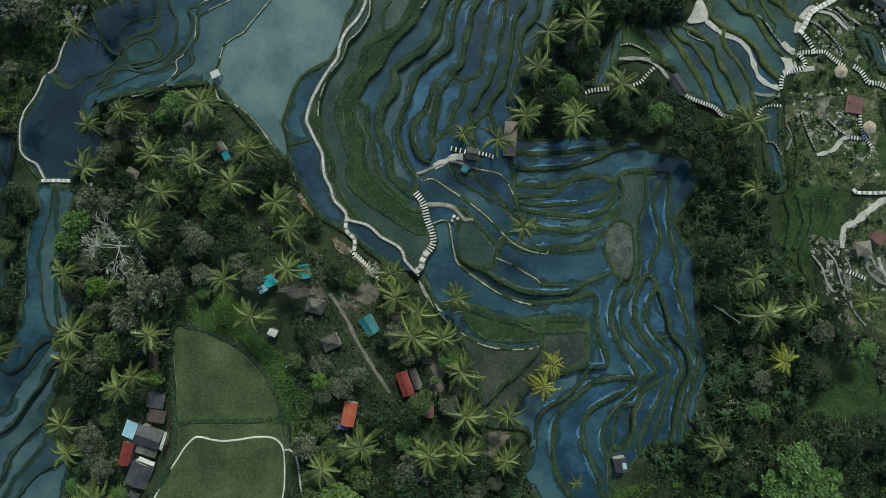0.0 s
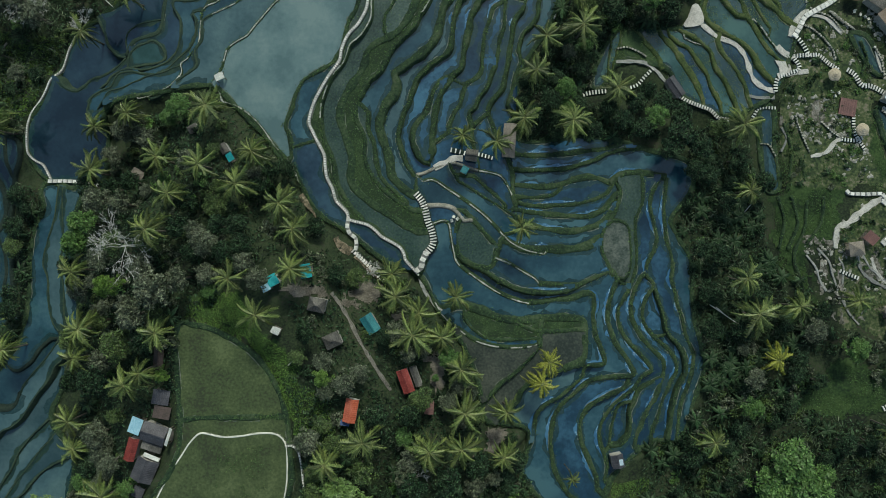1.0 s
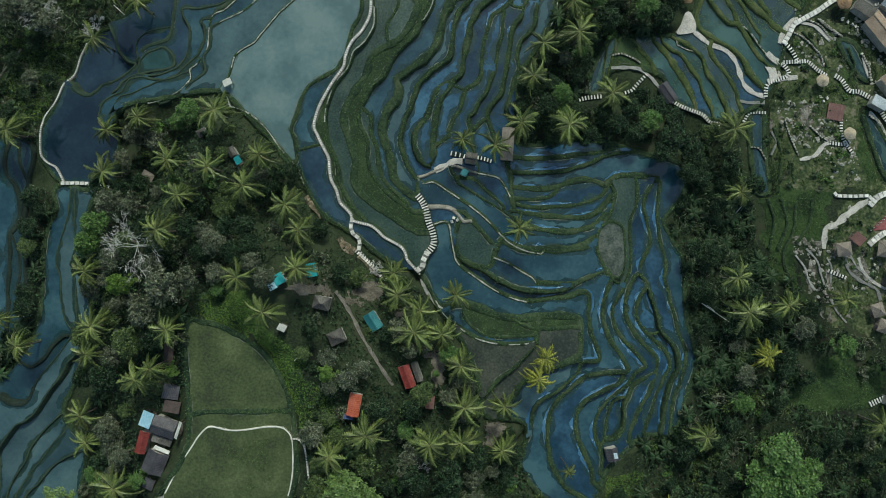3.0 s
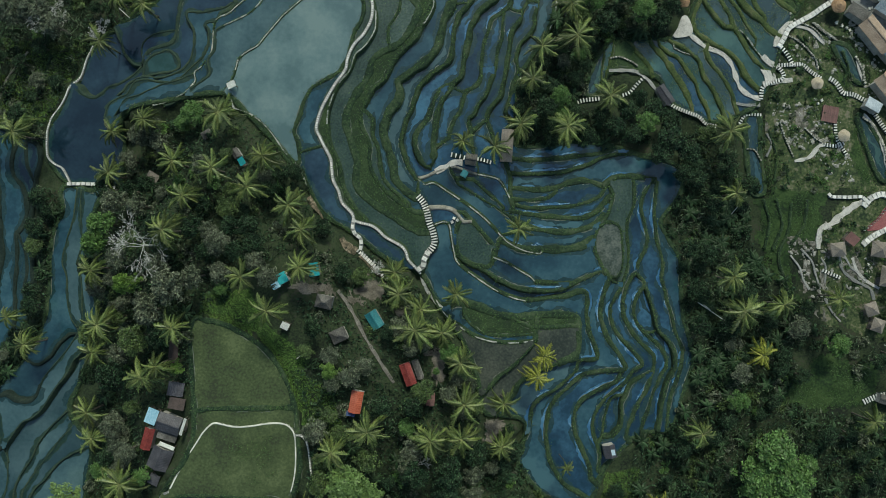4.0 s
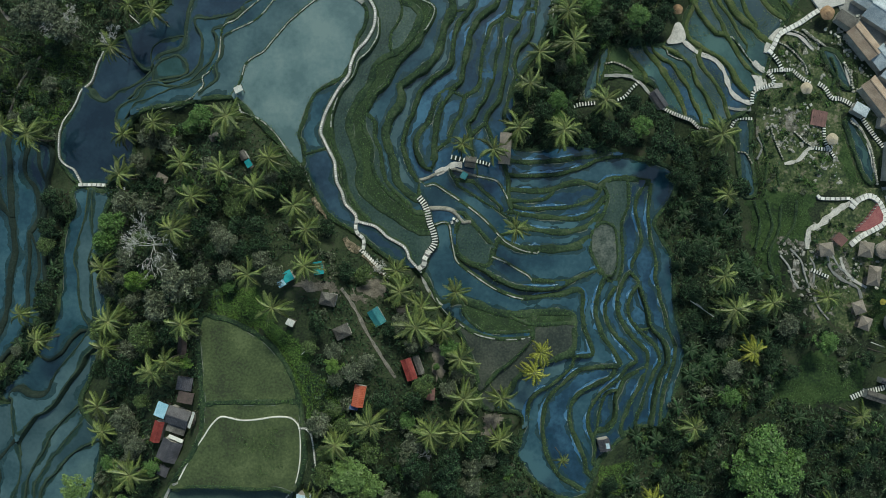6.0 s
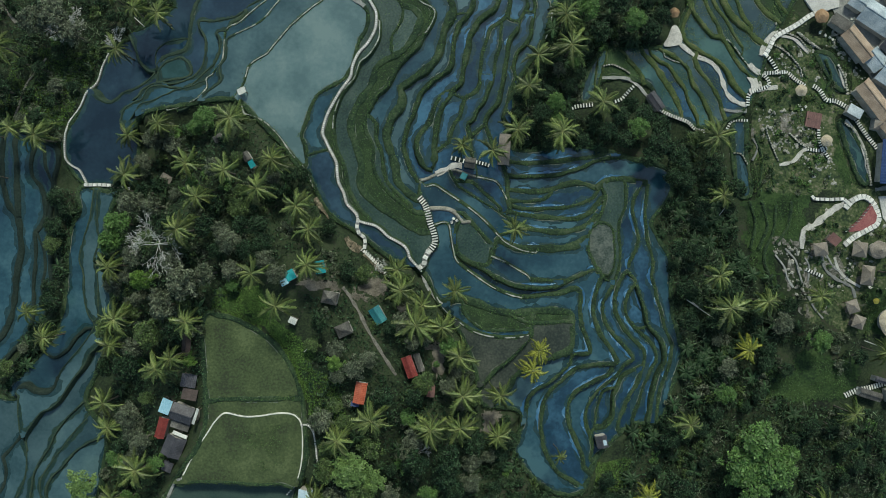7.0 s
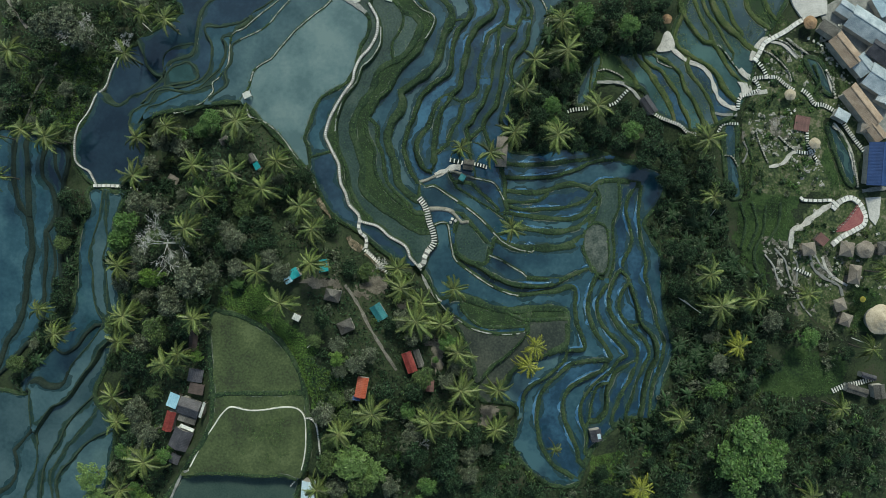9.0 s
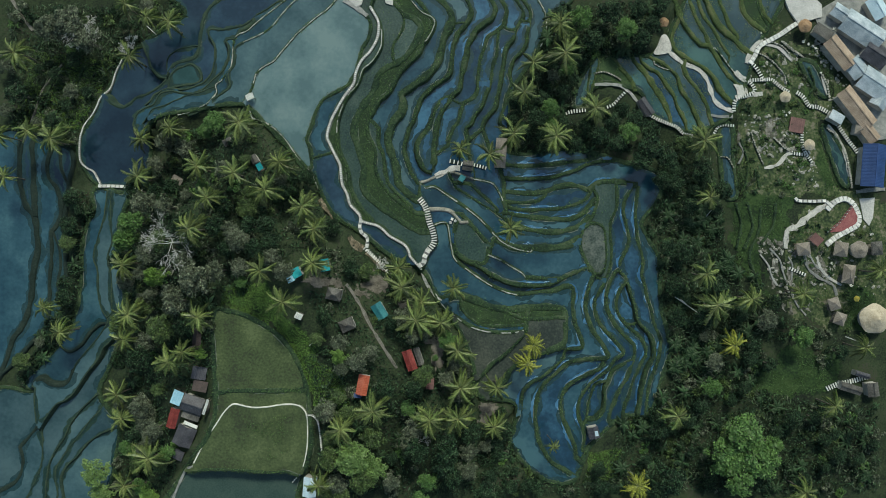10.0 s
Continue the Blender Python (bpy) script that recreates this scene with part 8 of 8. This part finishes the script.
ROCKS.append(([(94.3, 51.4), (100.2, 42.7), (104.6, 35.4), (97.3, 36.1)], 60))
ROCKS.append(([(101.5, 6.1), (113.5, 6.2), (114.2, -14.3), (103.9, -8.5)], 80))
ROCKS.append(([(57.8, 59.4), (74.7, 64.1), (80.9, 55.6), (79.5, 43.9), (64.5, 47.9)], 90))
verts, faces = [], []
for poly, n in ROCKS:
    for x, y in scatter(poly, n):
        if bool(at(paddy, x, y)) or noise.noise((x * 0.3, y * 0.3, 8.4)) < -0.05:
            continue
        bm = bmesh.new()
        bmesh.ops.create_icosphere(bm, subdivisions=1, radius=rng.choice((0.15, 0.22, 0.3, 0.45)))
        z = floor_z(x, y) + 0.05
        a = rng.uniform(0, 6.28)
        k = len(verts)
        for v in bm.verts:
            c = v.co * rng.uniform(0.75, 1.15)
            verts.append((x + c.x * 1.5 * math.cos(a) - c.y * math.sin(a), y + c.x * 1.5 * math.sin(a) + c.y * math.cos(a), z + c.z * 0.7))
        bm.verts.index_update()
        faces += [tuple(k + v.index for v in f.verts) for f in bm.faces]
        bm.free()
tagged(make("garden_rocks", verts, faces, MAT["rock"]), "scattered pale garden rocks on grassy slope", "rocks", kind="stuff")
items = []
for name in ("east", "southeast", "north", "bank", "hillside", "northwest"):
    poly = FOREST[name][2]
    area = 0.5 * abs(sum(poly[i - 1][0] * poly[i][1] - poly[i][0] * poly[i - 1][1] for i in range(len(poly))))
    for x, y in scatter(poly, int(area * 2.2)):
        if noise.noise((x * 0.18, y * 0.18, 2.2)) > (0.12 if name in ("southeast", "north") else -0.1) and not bool(at(pad, x, y)):
            items.append((x, y, floor_z(x, y) + rng.uniform(0.8, 2.6)))
leaf_field("long_leaves", items, 0.55, LEAF["reed"], "long narrow pale leaves standing out of the undergrowth", "undergrowth", 0.15)

# thin strips along the terrace bunds, sky glints put in as pale blue colour
verts, faces = [], []
for w, h, style, c in CURVES[edge_count:]:
    if style != "g" or len(c) < 22:
        continue
    side = sides(c)
    i = rng.randrange(0, 14)
    while i < len(c) - 20:
        n = rng.randrange(3, 20)
        x, y = c[i]
        if FINAL.get(int(at(label, *(c[i] + side[i] * w)))) in WET and FINAL.get(int(at(label, *(c[i] - side[i] * w)))) in WET and (12 < x < 62 and -52 < y < 30) or (2 < x < 30 and 30 < y < 60 and rng.random() < 0.4):
            up = side[i][1] if abs(side[i][1]) > abs(side[i][0]) else -side[i][0]
            s0 = 1 if up > 0 else -1
            k = len(verts)
            for j in range(n + 1):
                p, q = c[i + j], side[i + j] * s0
                wid = 0.05 + 0.65 * math.sin(math.pi * (j + 0.3) / (n + 0.6)) * rng.uniform(0.5, 1.2)
                a, b = p + q * (w * 0.5 + 0.12), p + q * (w * 0.5 + 0.12 + wid)
                verts += [(a[0], a[1], floor_z(*b) + 0.034), (b[0], b[1], floor_z(*b) + 0.03)]
                if j:
                    m = k + 2 * j
                    if abs(verts[m][2] - verts[m - 2][2]) < 0.02:
                        faces.append((m - 2, m - 1, m + 1, m))
        i += n + rng.randrange(2, 22)
# small flecks over the strips: the brightest sky glints, painted pale
foam, glint_f = [], []
for f in faces:
    a, b = Vector(verts[f[0]]), Vector(verts[f[3]])
    if noise.noise(a * 0.5) < 0.02 or (b - a).length > 0.7:
        continue
    across = (Vector(verts[f[1]]) - a)
    for fleck in range(rng.randrange(2, 6)):
        p = a + (b - a) * rng.random() + across * rng.random() * rng.random() + Vector((0, 0, 0.03))
        t, u = (b - a).normalized() * rng.uniform(0.06, 0.3), across.normalized() * rng.uniform(0.02, 0.08)
        k = len(foam)
        foam += [p - t, p + u * rng.uniform(0.5, 1.4), p + t, p - u]
        glint_f.append((k, k + 3, k + 2, k + 1))
tagged(make("water_foam", foam, glint_f, MAT["foam"]), "thin pale flecks painted as sky glints on water along bunds", "foam", kind="stuff")
tagged(make("water_spills", verts, faces, MAT["spill"]), "thin pale blue strips painted as sky reflection along terrace edges", "water", kind="stuff")
items = []
for x, y, z, w, s in tufts:
    for i in range(6):
        o = rng.gauss(0, 0.42) * (w + 0.5 * max(0, noise.noise((x * 0.4, y * 0.4, 3.3))))
        items.append((x + s[0] * o + rng.uniform(-0.25, 0.25), y + s[1] * o + rng.uniform(-0.25, 0.25), z - abs(o) * 0.25 + rng.uniform(0, 0.12)))
dry = [(r, "grass") for r in range(1, count + 1) if FINAL.get(r) == "grass"] + [(r, "mud") for r in range(1, count + 1) if FINAL.get(r) == "mud"]
stubble = []
for r, kind in dry:
    jj, ii = np.nonzero(label == r)
    for k in range(int(len(jj) * (0.55 if kind == "grass" else 0.3))):
        q = rng.randrange(len(jj))
        x, y = X0 + (ii[q] + rng.random()) * CELL, Y0 + (jj[q] + rng.random()) * CELL
        if kind == "mud":
            stubble.append((x, y, means[r] + 0.06))
        elif noise.noise((x * 0.25, y * 0.25, 1.1)) > -0.15:
            items.append((x, y, means[r] + rng.uniform(0.05, 0.25)))
weeds = []
for r in range(1, count + 1):
    if label_mask[r] != 5:
        continue
    jj, ii = np.nonzero(label == r)
    for k in range(int(len(jj) * 1.3)):
        q = rng.randrange(len(jj))
        x, y = X0 + (ii[q] + rng.random()) * CELL, Y0 + (jj[q] + rng.random()) * CELL
        if noise.noise((x * 0.16, y * 0.16, 5.1)) + 0.5 * noise.noise((x * 0.7, y * 0.7, 2.1)) > 0.1:
            weeds.append((x, y, means[r] + rng.uniform(0.04, 0.3)))
leaf_field("terrace_weeds", weeds, 0.12, LEAF["weed"], "patches of green weeds growing across wet terraces", "weeds", 0.45)
leaf_field("rice_stubble", stubble, 0.11, LEAF["tuft"], "short dead rice stubble on drained mud", "stubble")
leaf_field("bund_grass", items, 0.17, LEAF["tuft"], "short grass and weeds along the earth bunds", "grass")
